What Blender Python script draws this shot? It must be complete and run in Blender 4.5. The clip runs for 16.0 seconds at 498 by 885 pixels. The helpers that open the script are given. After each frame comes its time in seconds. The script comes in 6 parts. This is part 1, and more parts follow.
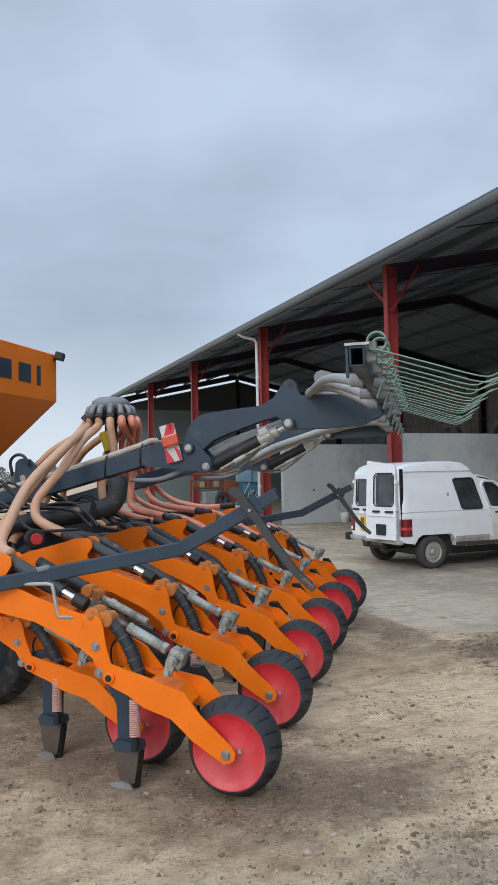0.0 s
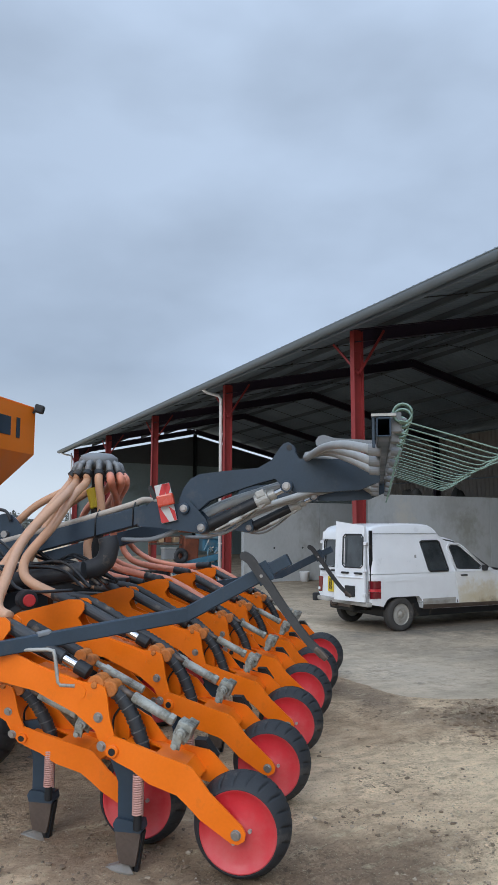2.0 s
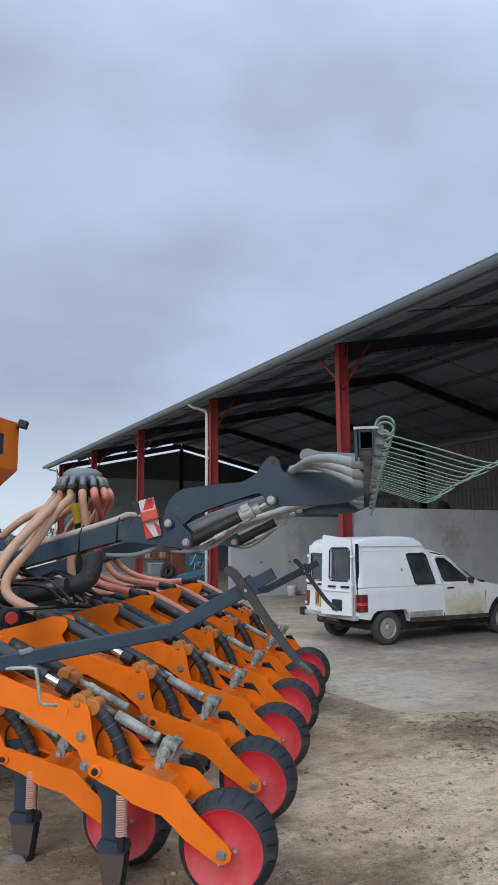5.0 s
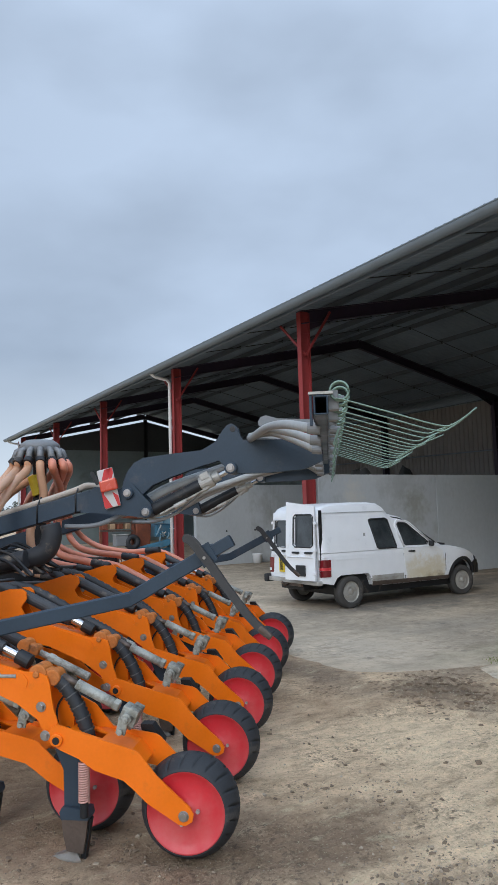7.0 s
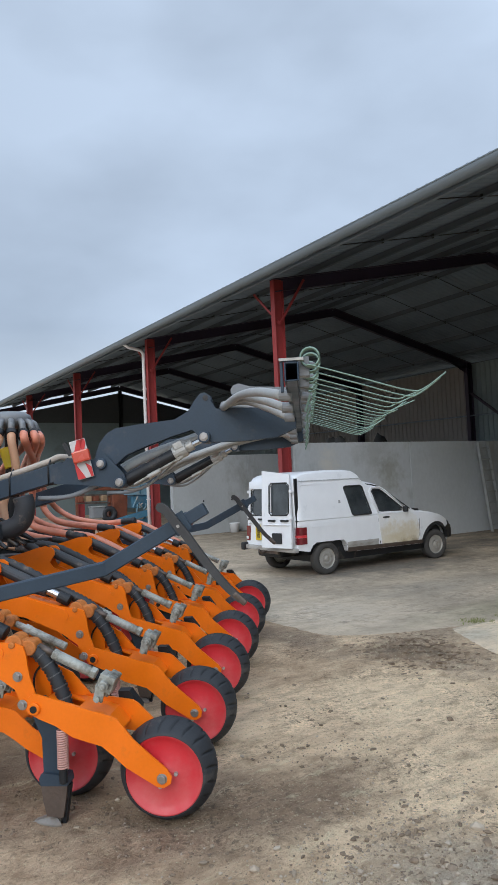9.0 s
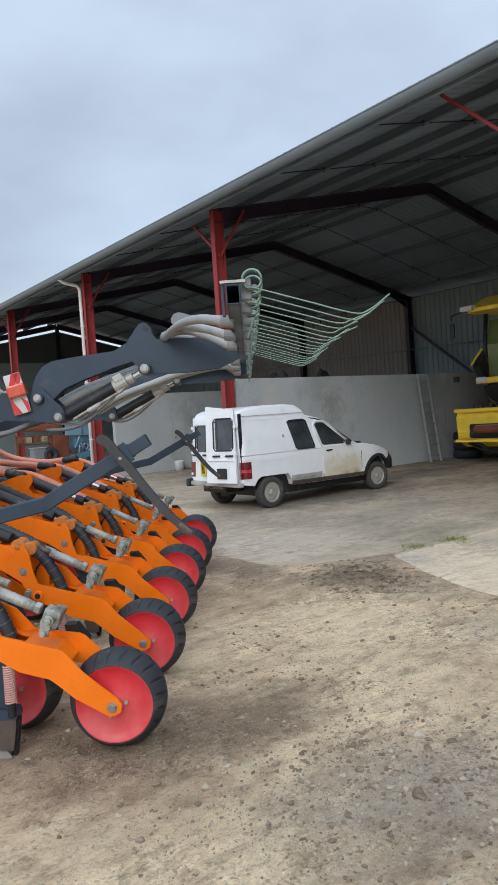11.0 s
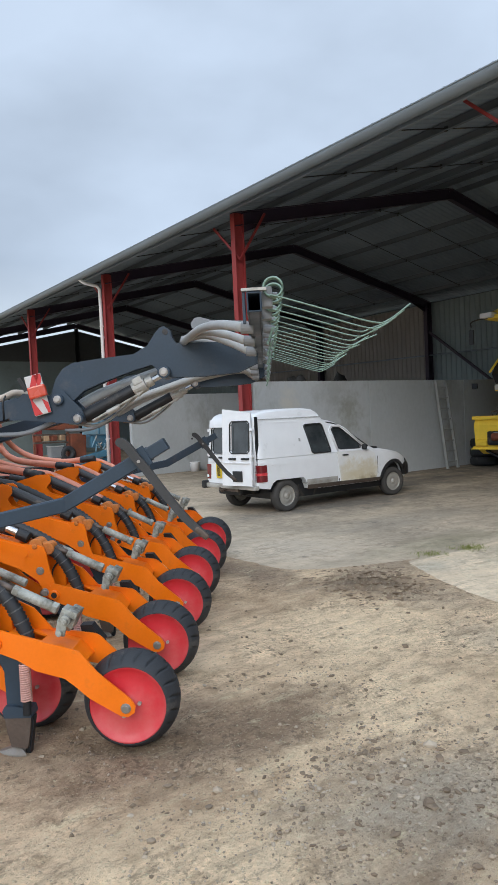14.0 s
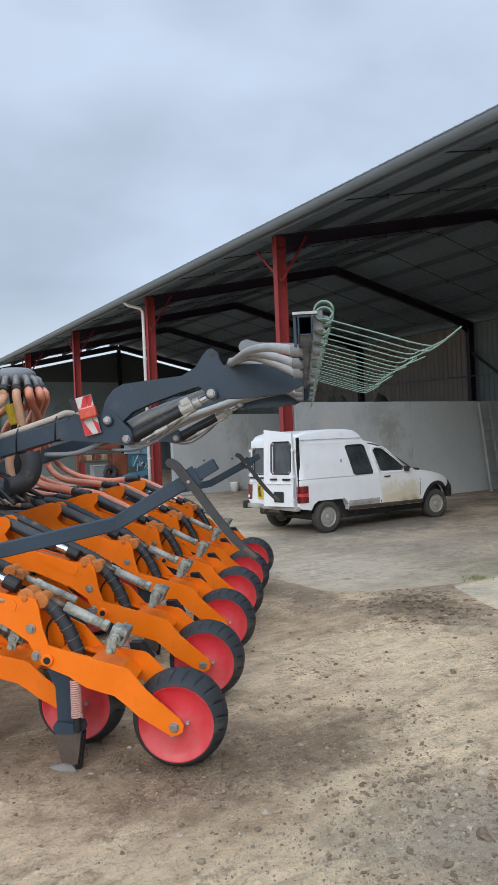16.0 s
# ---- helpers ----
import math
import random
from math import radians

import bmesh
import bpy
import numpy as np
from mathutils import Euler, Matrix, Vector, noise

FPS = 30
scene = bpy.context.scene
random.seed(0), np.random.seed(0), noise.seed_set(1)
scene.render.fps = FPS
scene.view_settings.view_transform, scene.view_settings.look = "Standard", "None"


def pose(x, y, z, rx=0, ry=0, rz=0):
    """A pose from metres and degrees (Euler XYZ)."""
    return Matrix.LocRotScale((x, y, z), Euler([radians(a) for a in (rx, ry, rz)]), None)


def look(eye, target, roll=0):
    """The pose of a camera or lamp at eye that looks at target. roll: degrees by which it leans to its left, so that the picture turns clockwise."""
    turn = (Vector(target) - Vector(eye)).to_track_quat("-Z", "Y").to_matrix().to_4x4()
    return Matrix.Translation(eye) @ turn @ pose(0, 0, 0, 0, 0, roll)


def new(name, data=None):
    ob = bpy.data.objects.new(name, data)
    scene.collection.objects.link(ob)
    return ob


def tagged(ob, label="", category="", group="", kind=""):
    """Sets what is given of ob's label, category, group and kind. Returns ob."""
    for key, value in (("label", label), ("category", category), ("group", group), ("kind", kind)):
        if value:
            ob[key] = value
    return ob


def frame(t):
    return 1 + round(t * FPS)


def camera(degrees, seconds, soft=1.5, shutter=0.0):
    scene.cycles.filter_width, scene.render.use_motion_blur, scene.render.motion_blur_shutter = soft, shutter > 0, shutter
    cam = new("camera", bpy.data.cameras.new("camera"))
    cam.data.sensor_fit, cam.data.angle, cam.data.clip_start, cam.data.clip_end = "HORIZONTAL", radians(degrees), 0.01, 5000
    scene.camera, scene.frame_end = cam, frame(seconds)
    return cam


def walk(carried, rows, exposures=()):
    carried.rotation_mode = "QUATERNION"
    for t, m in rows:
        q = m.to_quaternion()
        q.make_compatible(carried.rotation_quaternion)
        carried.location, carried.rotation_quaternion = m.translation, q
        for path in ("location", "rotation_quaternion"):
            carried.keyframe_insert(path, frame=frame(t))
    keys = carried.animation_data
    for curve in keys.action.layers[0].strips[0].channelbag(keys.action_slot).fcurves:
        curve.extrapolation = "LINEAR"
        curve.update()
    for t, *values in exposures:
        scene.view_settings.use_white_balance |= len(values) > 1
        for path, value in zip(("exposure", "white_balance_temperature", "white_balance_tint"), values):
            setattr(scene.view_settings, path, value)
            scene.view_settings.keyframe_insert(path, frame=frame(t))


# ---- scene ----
cam = camera(39.5, 16.0)
PATH = [
    (0, (0.477, -0.002, 1.64), (1.251, 1.84, 1.727), -1.1),
    (0.5, (0.314, 0.126, 1.651), (1.169, 1.93, 1.768), -0.2),
    (1, (0.206, 0.16, 1.683), (1.079, 1.953, 1.833), 0.9),
    (1.5, (0.177, 0.145, 1.688), (1.058, 1.93, 1.89), 0.5),
    (2, (0.174, 0.139, 1.694), (1.07, 1.91, 1.937), 0.2),
    (2.5, (0.181, 0.13, 1.695), (1.084, 1.893, 1.97), -0.1),
    (3, (0.172, 0.136, 1.697), (1.077, 1.895, 1.992), 0.0),
    (5.5, (0.211, 0.138, 1.69), (1.159, 1.878, 1.962), -0.7),
    (6, (0.227, 0.149, 1.681), (1.209, 1.876, 1.91), -0.9),
    (6.5, (0.226, 0.127, 1.687), (1.225, 1.847, 1.892), -1.1),
    (7, (0.243, 0.132, 1.681), (1.262, 1.842, 1.876), -1.6),
    (7.5, (0.252, 0.129, 1.675), (1.298, 1.824, 1.855), -2.2),
    (8, (0.258, 0.121, 1.674), (1.323, 1.807, 1.834), -2.6),
    (10.5, (0.275, 0.156, 1.632), (1.417, 1.797, 1.608), -3.3),
    (11, (0.3, 0.179, 1.618), (1.503, 1.775, 1.539), -3.8),
    (11.5, (0.308, 0.189, 1.621), (1.507, 1.786, 1.505), -4.1),
    (12, (0.309, 0.185, 1.62), (1.507, 1.782, 1.498), -3.6),
    (12.5, (0.306, 0.183, 1.622), (1.507, 1.778, 1.513), -3.6),
    (13, (0.301, 0.177, 1.626), (1.501, 1.775, 1.529), -3.7),
    (13.5, (0.296, 0.176, 1.628), (1.484, 1.783, 1.544), -3.4),
    (14, (0.28, 0.168, 1.639), (1.447, 1.79, 1.568), -2.7),
    (14.5, (0.27, 0.159, 1.642), (1.422, 1.794, 1.589), -2.3),
    (15, (0.249, 0.149, 1.652), (1.38, 1.798, 1.62), -2.1),
    (15.5, (0.22, 0.141, 1.66), (1.323, 1.81, 1.641), -2.3),
    (16, (0.216, 0.17, 1.648), (1.295, 1.854, 1.64), -2.4),
]
walk(cam, [(t, look(eye, target, roll)) for t, eye, target, roll in PATH],
     exposures=[(0.0, 0.10, 6320, 10), (1.5, 0.05, 6150, 10), (3.0, -0.01, 6080, 10), (6.0, 0.01, 6100, 10), (8.0, 0.12, 6220, 10), (10.5, 0.20, 6350, 10), (11.5, 0.29, 6430, 10), (12.5, 0.31, 6460, 10), (14.0, 0.28, 6410, 10), (16.0, 0.23, 6370, 10)])

# ---- light ----
world = bpy.data.worlds.new("overcast_sky")
scene.world = world
world.use_nodes = True
wn, wl = world.node_tree.nodes, world.node_tree.links
wn.clear()
w_out = wn.new("ShaderNodeOutputWorld")
w_bg = wn.new("ShaderNodeBackground")
w_bg.inputs["Strength"].default_value = 1.0
w_sky = wn.new("ShaderNodeTexSky")
w_sky.sky_type = "NISHITA"
w_sky.sun_disc = False
w_sky.sun_elevation = radians(30)
w_sky.sun_rotation = radians(205)
w_sky_dim = wn.new("ShaderNodeVectorMath")
w_sky_dim.operation = "SCALE"
w_sky_dim.inputs["Scale"].default_value = 0.07
wl.new(w_sky.outputs["Color"], w_sky_dim.inputs[0])
w_tc = wn.new("ShaderNodeTexCoord")
w_map = wn.new("ShaderNodeMapping")
w_map.inputs["Scale"].default_value = (1.0, 1.0, 2.1)
w_map.inputs["Location"].default_value = (0.35, 0.1, 0.2)
wl.new(w_tc.outputs["Generated"], w_map.inputs["Vector"])
w_noise = wn.new("ShaderNodeTexNoise")
w_noise.inputs["Scale"].default_value = 2.3
w_noise.inputs["Detail"].default_value = 5.0
w_noise.inputs["Roughness"].default_value = 0.45
wl.new(w_map.outputs["Vector"], w_noise.inputs["Vector"])
w_ramp = wn.new("ShaderNodeValToRGB")
w_ramp.color_ramp.elements[0].position = 0.36
w_ramp.color_ramp.elements[0].color = (0.43, 0.51, 0.62, 1)
w_ramp.color_ramp.elements[1].position = 0.64
w_ramp.color_ramp.elements[1].color = (0.60, 0.71, 0.86, 1)
wl.new(w_noise.outputs["Fac"], w_ramp.inputs["Fac"])
# brighter veil towards the horizon and towards the zenith
w_sep = wn.new("ShaderNodeSeparateXYZ")
wl.new(w_tc.outputs["Generated"], w_sep.inputs[0])
w_hor = wn.new("ShaderNodeValToRGB")
he = w_hor.color_ramp.elements
he[0].position, he[0].color = 0.03, (0.85, 0.85, 0.85, 1)
he[1].position, he[1].color = 0.22, (0.0, 0.0, 0.0, 1)
wl.new(w_sep.outputs["Z"], w_hor.inputs["Fac"])
w_mix = wn.new("ShaderNodeMixRGB")
w_mix.inputs["Color2"].default_value = (0.82, 0.90, 0.98, 1)
wl.new(w_hor.outputs["Color"], w_mix.inputs["Fac"])
wl.new(w_ramp.outputs["Color"], w_mix.inputs["Color1"])
w_zen = wn.new("ShaderNodeMapRange")
w_zen.inputs["From Min"].default_value = 0.55
w_zen.inputs["From Max"].default_value = 1.0
w_zen.inputs["To Min"].default_value = 1.0
w_zen.inputs["To Max"].default_value = 2.1
wl.new(w_sep.outputs["Z"], w_zen.inputs["Value"])
w_sc = wn.new("ShaderNodeVectorMath")
w_sc.operation = "SCALE"
wl.new(w_mix.outputs["Color"], w_sc.inputs[0])
w_side = wn.new("ShaderNodeVectorMath")
w_side.operation = "DOT_PRODUCT"
w_side.inputs[1].default_value = (0.8, -0.6, 0.0)
wl.new(w_tc.outputs["Generated"], w_side.inputs[0])
w_grad = wn.new("ShaderNodeMapRange")
for k, v in (("From Min", -0.45), ("From Max", 0.45), ("To Min", 0.88), ("To Max", 1.16)):
    w_grad.inputs[k].default_value = v
wl.new(w_side.outputs["Value"], w_grad.inputs["Value"])
w_both = wn.new("ShaderNodeMath")
w_both.operation = "MULTIPLY"
wl.new(w_zen.outputs["Result"], w_both.inputs[0])
wl.new(w_grad.outputs["Result"], w_both.inputs[1])
w_glow = wn.new("ShaderNodeVectorMath")
w_glow.operation = "DOT_PRODUCT"
w_glow.inputs[1].default_value = (-0.70, -0.58, 0.42)
wl.new(w_tc.outputs["Generated"], w_glow.inputs[0])
w_halo = wn.new("ShaderNodeMapRange")
for k, v in (("From Min", 0.1), ("From Max", 1.0), ("To Min", 1.0), ("To Max", 1.45)):
    w_halo.inputs[k].default_value = v
wl.new(w_glow.outputs["Value"], w_halo.inputs["Value"])
w_all = wn.new("ShaderNodeMath")
w_all.operation = "MULTIPLY"
wl.new(w_both.outputs[0], w_all.inputs[0])
wl.new(w_halo.outputs["Result"], w_all.inputs[1])
wl.new(w_all.outputs[0], w_sc.inputs["Scale"])
w_blend = wn.new("ShaderNodeMixRGB")
w_blend.inputs["Fac"].default_value = 0.88
wl.new(w_sky_dim.outputs["Vector"], w_blend.inputs["Color1"])
wl.new(w_sc.outputs["Vector"], w_blend.inputs["Color2"])
wl.new(w_blend.outputs["Color"], w_bg.inputs["Color"])
wl.new(w_bg.outputs["Background"], w_out.inputs["Surface"])

sun = new("sun", bpy.data.lights.new("sun", "SUN"))
sun.data.energy = 0.95
sun.data.angle = radians(28)
sun.data.color = (1.0, 0.95, 0.88)
sun.matrix_world = look((-12, -8.6, 10.5), (2, 3, 0))

# ---- materials ----


def material(name, base, rough=0.6, metal=0.0, var=0.12, scale=4.0, fine=60.0, bump=0.1, dirt=None, dirt_amount=0.0,
             dirt_scale=2.5, spec=0.5, coat=0.0, stretch=(1, 1, 1), random_tone=0.0, stains=()):
    """A node material with tone variation at two scales, fine relief, optional dirt and stains (place, radius, strength, colour)."""
    m = bpy.data.materials.new(name)
    m.use_nodes = True
    n, l = m.node_tree.nodes, m.node_tree.links
    p = n["Principled BSDF"]
    p.inputs["Metallic"].default_value = metal
    p.inputs["Specular IOR Level"].default_value = spec
    p.inputs["Coat Weight"].default_value = coat
    tc = n.new("ShaderNodeTexCoord")
    mp = n.new("ShaderNodeMapping")
    mp.inputs["Scale"].default_value = stretch
    l.new(tc.outputs["Object"], mp.inputs["Vector"])
    big, small = n.new("ShaderNodeTexNoise"), n.new("ShaderNodeTexNoise")
    for t, s, d in ((big, scale, 5.0), (small, fine, 3.0)):
        t.inputs["Scale"].default_value = s
        t.inputs["Detail"].default_value = d
        l.new(mp.outputs["Vector"], t.inputs["Vector"])
    add = n.new("ShaderNodeMath")
    add.operation = "MULTIPLY_ADD"
    add.inputs[1].default_value = 0.35
    l.new(small.outputs["Fac"], add.inputs[0])
    l.new(big.outputs["Fac"], add.inputs[2])
    rng = n.new("ShaderNodeMapRange")
    rng.inputs["From Min"].default_value, rng.inputs["From Max"].default_value = 0.4, 0.95
    rng.inputs["To Min"].default_value, rng.inputs["To Max"].default_value = 1 - var, 1 + var
    l.new(add.outputs[0], rng.inputs["Value"])
    tone = rng.outputs["Result"]
    if random_tone:
        oi = n.new("ShaderNodeObjectInfo")
        rr = n.new("ShaderNodeMapRange")
        rr.inputs["To Min"].default_value, rr.inputs["To Max"].default_value = 1 - random_tone, 1 + random_tone
        l.new(oi.outputs["Random"], rr.inputs["Value"])
        mu = n.new("ShaderNodeMath")
        mu.operation = "MULTIPLY"
        l.new(tone, mu.inputs[0])
        l.new(rr.outputs["Result"], mu.inputs[1])
        tone = mu.outputs[0]
    sc = n.new("ShaderNodeVectorMath")
    sc.operation = "SCALE"
    sc.inputs[0].default_value = base
    l.new(tone, sc.inputs["Scale"])
    col = sc.outputs["Vector"]
    rgh = n.new("ShaderNodeMapRange")
    rgh.inputs["From Min"].default_value, rgh.inputs["From Max"].default_value = 0.3, 0.7
    rgh.inputs["To Min"].default_value, rgh.inputs["To Max"].default_value = max(0.03, rough - 0.1), min(1, rough + 0.12)
    l.new(big.outputs["Fac"], rgh.inputs["Value"])
    l.new(rgh.outputs["Result"], p.inputs["Roughness"])
    if dirt:
        dn = n.new("ShaderNodeTexNoise")
        dn.inputs["Scale"].default_value, dn.inputs["Detail"].default_value, dn.inputs["Roughness"].default_value = dirt_scale, 8.0, 0.65
        l.new(mp.outputs["Vector"], dn.inputs["Vector"])
        dr = n.new("ShaderNodeMapRange")
        dr.inputs["From Min"].default_value = 0.62 - 0.3 * dirt_amount
        dr.inputs["From Max"].default_value = 0.80 - 0.25 * dirt_amount
        dr.inputs["To Max"].default_value = min(1.0, 0.45 + dirt_amount)
        l.new(dn.outputs["Fac"], dr.inputs["Value"])
        mx = n.new("ShaderNodeMixRGB")
        mx.inputs["Color2"].default_value = (*dirt, 1)
        l.new(dr.outputs["Result"], mx.inputs["Fac"])
        l.new(col, mx.inputs["Color1"])
        col = mx.outputs["Color"]
    for place, radius, strength, tint in stains:
        ds = n.new("ShaderNodeVectorMath")
        ds.operation = "DISTANCE"
        ds.inputs[1].default_value = place
        l.new(tc.outputs["Object"], ds.inputs[0])
        sn = n.new("ShaderNodeTexNoise")
        sn.inputs["Scale"].default_value, sn.inputs["Detail"].default_value, sn.inputs["Roughness"].default_value = 2.2 / radius, 9.0, 0.7
        l.new(tc.outputs["Object"], sn.inputs["Vector"])
        ad = n.new("ShaderNodeMath")
        ad.operation = "MULTIPLY_ADD"
        ad.inputs[1].default_value = 2.4 * radius
        l.new(sn.outputs["Fac"], ad.inputs[0])
        l.new(ds.outputs["Value"], ad.inputs[2])
        sr = n.new("ShaderNodeMapRange")
        sr.inputs["From Min"].default_value, sr.inputs["From Max"].default_value = 1.45 * radius, 2.2 * radius
        sr.inputs["To Min"].default_value, sr.inputs["To Max"].default_value = strength, 0.0
        l.new(ad.outputs[0], sr.inputs["Value"])
        sx = n.new("ShaderNodeMixRGB")
        sx.inputs["Color2"].default_value = (*tint, 1)
        l.new(sr.outputs["Result"], sx.inputs["Fac"])
        l.new(col, sx.inputs["Color1"])
        col = sx.outputs["Color"]
    l.new(col, p.inputs["Base Color"])
    if bump:
        b = n.new("ShaderNodeBump")
        b.inputs["Strength"].default_value, b.inputs["Distance"].default_value = bump, 0.01
        l.new(small.outputs["Fac"], b.inputs["Height"])
        l.new(b.outputs["Normal"], p.inputs["Normal"])
    return m


DUST = (0.30, 0.23, 0.16)
M = {}
M["orange"] = material("orange_paint", (0.90, 0.185, 0.003), 0.36, var=0.08, bump=0.03, dirt=(0.46, 0.14, 0.03), dirt_amount=0.05, dirt_scale=9.0, spec=0.42)
M["hopper"] = material("hopper_orange", (0.80, 0.20, 0.01), 0.5, var=0.06, bump=0.02)
M["grey"] = material("slate_grey_paint", (0.034, 0.053, 0.076), 0.45, var=0.18, bump=0.04, dirt=(0.16, 0.14, 0.12), dirt_amount=0.07, dirt_scale=3.0, spec=0.35)
M["dark"] = material("black_frame_paint", (0.009, 0.010, 0.012), 0.5, var=0.25, dirt=DUST, dirt_amount=0.08)
M["rubber"] = material("tyre_rubber", (0.027, 0.029, 0.033), 0.65, var=0.25, fine=90, bump=0.15, dirt=(0.20, 0.17, 0.14), dirt_amount=0.12, dirt_scale=7)
M["van_tyre"] = material("dusty_road_tyre", (0.060, 0.057, 0.053), 0.85, var=0.25, scale=8, bump=0.15, dirt=(0.20, 0.17, 0.14), dirt_amount=0.18, dirt_scale=6)
M["rim"] = material("red_plastic_rim", (0.64, 0.030, 0.042), 0.45, var=0.08, bump=0.02, dirt=(0.66, 0.15, 0.14), dirt_amount=0.5, dirt_scale=1.6)
M["hose_tan"] = material("translucent_tan_hose", (0.58, 0.325, 0.195), 0.4, var=0.12, scale=9, bump=0.03)
M["hose_dust"] = material("dusty_grey_tan_hose", (0.42, 0.36, 0.30), 0.6, var=0.2, scale=9, bump=0.05)
M["hose_red"] = material("salmon_red_hose", (0.66, 0.245, 0.155), 0.4, var=0.12, scale=9, bump=0.03)
M["hose_black"] = material("black_corrugated_hose", (0.024, 0.026, 0.030), 0.55, var=0.35, dirt=DUST, dirt_amount=0.22, dirt_scale=9)
M["hose_grey"] = material("light_grey_hose", (0.34, 0.345, 0.335), 0.5, var=0.2, scale=8, bump=0.05, dirt=(0.25, 0.23, 0.2), dirt_amount=0.15)
M["zinc"] = material("dusty_zinc_steel", (0.42, 0.41, 0.38), 0.5, 0.35, var=0.25, fine=80, bump=0.15, dirt=(0.13, 0.105, 0.08), dirt_amount=0.3, dirt_scale=12)
M["pivot"] = material("rusty_brown_pivot", (0.16, 0.075, 0.035), 0.7, var=0.3, bump=0.2, dirt=(0.05, 0.035, 0.025), dirt_amount=0.35, dirt_scale=14)
M["linkgrey"] = material("mud_spattered_grey_paint", (0.40, 0.405, 0.36), 0.5, 0.15, var=0.35, fine=80, bump=0.3, dirt=(0.085, 0.07, 0.05), dirt_amount=0.5, dirt_scale=12)
M["ring"] = material("dusty_binding_tape", (0.085, 0.084, 0.082), 0.7, var=0.5, scale=30, bump=0.05)
M["ram"] = material("dusty_dark_ram", (0.040, 0.043, 0.048), 0.5, var=0.25, bump=0.06, dirt=(0.20, 0.17, 0.14), dirt_amount=0.14, dirt_scale=8)
M["blade"] = material("dusty_dark_blade_steel", (0.046, 0.046, 0.047), 0.5, 0.2, var=0.3, scale=6, bump=0.15, dirt=(0.22, 0.18, 0.135), dirt_amount=0.14, dirt_scale=5)
M["chrome"] = material("chrome_rod", (0.50, 0.50, 0.51), 0.22, 1.0, var=0.05, bump=0.0)
M["bolt"] = material("steel_bolt", (0.38, 0.36, 0.34), 0.4, 0.8, var=0.2, bump=0.1)
M["rustclamp"] = material("rusty_orange_clamp", (0.52, 0.165, 0.03), 0.6, var=0.4, bump=0.35, dirt=(0.075, 0.045, 0.028), dirt_amount=0.42, dirt_scale=16)
M["worn"] = material("worn_earth_steel", (0.135, 0.105, 0.088), 0.45, 0.6, var=0.3, bump=0.2, dirt=(0.24, 0.19, 0.14), dirt_amount=0.3, dirt_scale=8)
M["share"] = material("scoured_share_steel", (0.25, 0.23, 0.205), 0.45, 0.5, var=0.3, bump=0.2, dirt=(0.27, 0.21, 0.15), dirt_amount=0.4, dirt_scale=9)
M["spigot"] = material("dull_grey_spigot", (0.22, 0.225, 0.23), 0.45, 0.2, var=0.25, bump=0.05, dirt=(0.07, 0.065, 0.06), dirt_amount=0.35, dirt_scale=14)
M["clod"] = material("damp_earth_clod", (0.20, 0.145, 0.098), 0.95, var=0.35, scale=12, fine=120, bump=0.4, dirt=(0.36, 0.275, 0.185), dirt_amount=0.3, dirt_scale=14)
M["spring"] = material("dusty_red_spring", (0.60, 0.34, 0.29), 0.55, 0.1, var=0.2, bump=0.1)
M["tine"] = material("green_tine_wire", (0.175, 0.262, 0.21), 0.4, 0.3, var=0.2, bump=0.05)
M["white_refl"] = material("reflective_white", (0.58, 0.565, 0.55), 0.4, var=0.06, bump=0.02)
M["red_refl"] = material("reflective_red", (0.55, 0.03, 0.03), 0.35, var=0.08, bump=0.02)
M["lens_orange"] = material("orange_red_lens", (0.58, 0.065, 0.025), 0.2, var=0.08, bump=0.0, coat=0.5)
M["yellow"] = material("yellow_label", (0.75, 0.55, 0.03), 0.5, var=0.08)
M["steel_red"] = material("oxide_red_steel", (0.27, 0.034, 0.034), 0.6, var=0.18, scale=1.5, bump=0.05, dirt=(0.12, 0.03, 0.025), dirt_amount=0.15)
# steel deep in the shed: the roof's shade is put into its colour
M["steel_dark"] = material("shaded_steel", (0.030, 0.020, 0.040), 0.6, var=0.2, scale=1.5, bump=0.05)
M["gable_dark"] = material("dark_grey_sheet", (0.062, 0.068, 0.074), 0.7, var=0.2, scale=0.5, fine=6, bump=0.04)
M["roof"] = material("fibre_cement_roof", (0.20, 0.25, 0.30), 0.8, var=0.18, scale=0.6, fine=8, bump=0.1)
M["galv"] = material("galvanised_gutter", (0.19, 0.23, 0.265), 0.5, 0.15, var=0.15, scale=1.0, bump=0.04)
M["purlin"] = material("purlin_steel", (0.09, 0.11, 0.132), 0.7, var=0.15, scale=1.0)
M["clad"] = material("steel_cladding", (0.21, 0.262, 0.268), 0.65, var=0.14, scale=0.5, fine=6, bump=0.03, dirt=(0.10, 0.095, 0.08), dirt_amount=0.12, dirt_scale=0.7)
M["panel"] = material("brownish_sheet", (0.25, 0.236, 0.222), 0.85, var=0.12, scale=0.6, fine=10, bump=0.08)
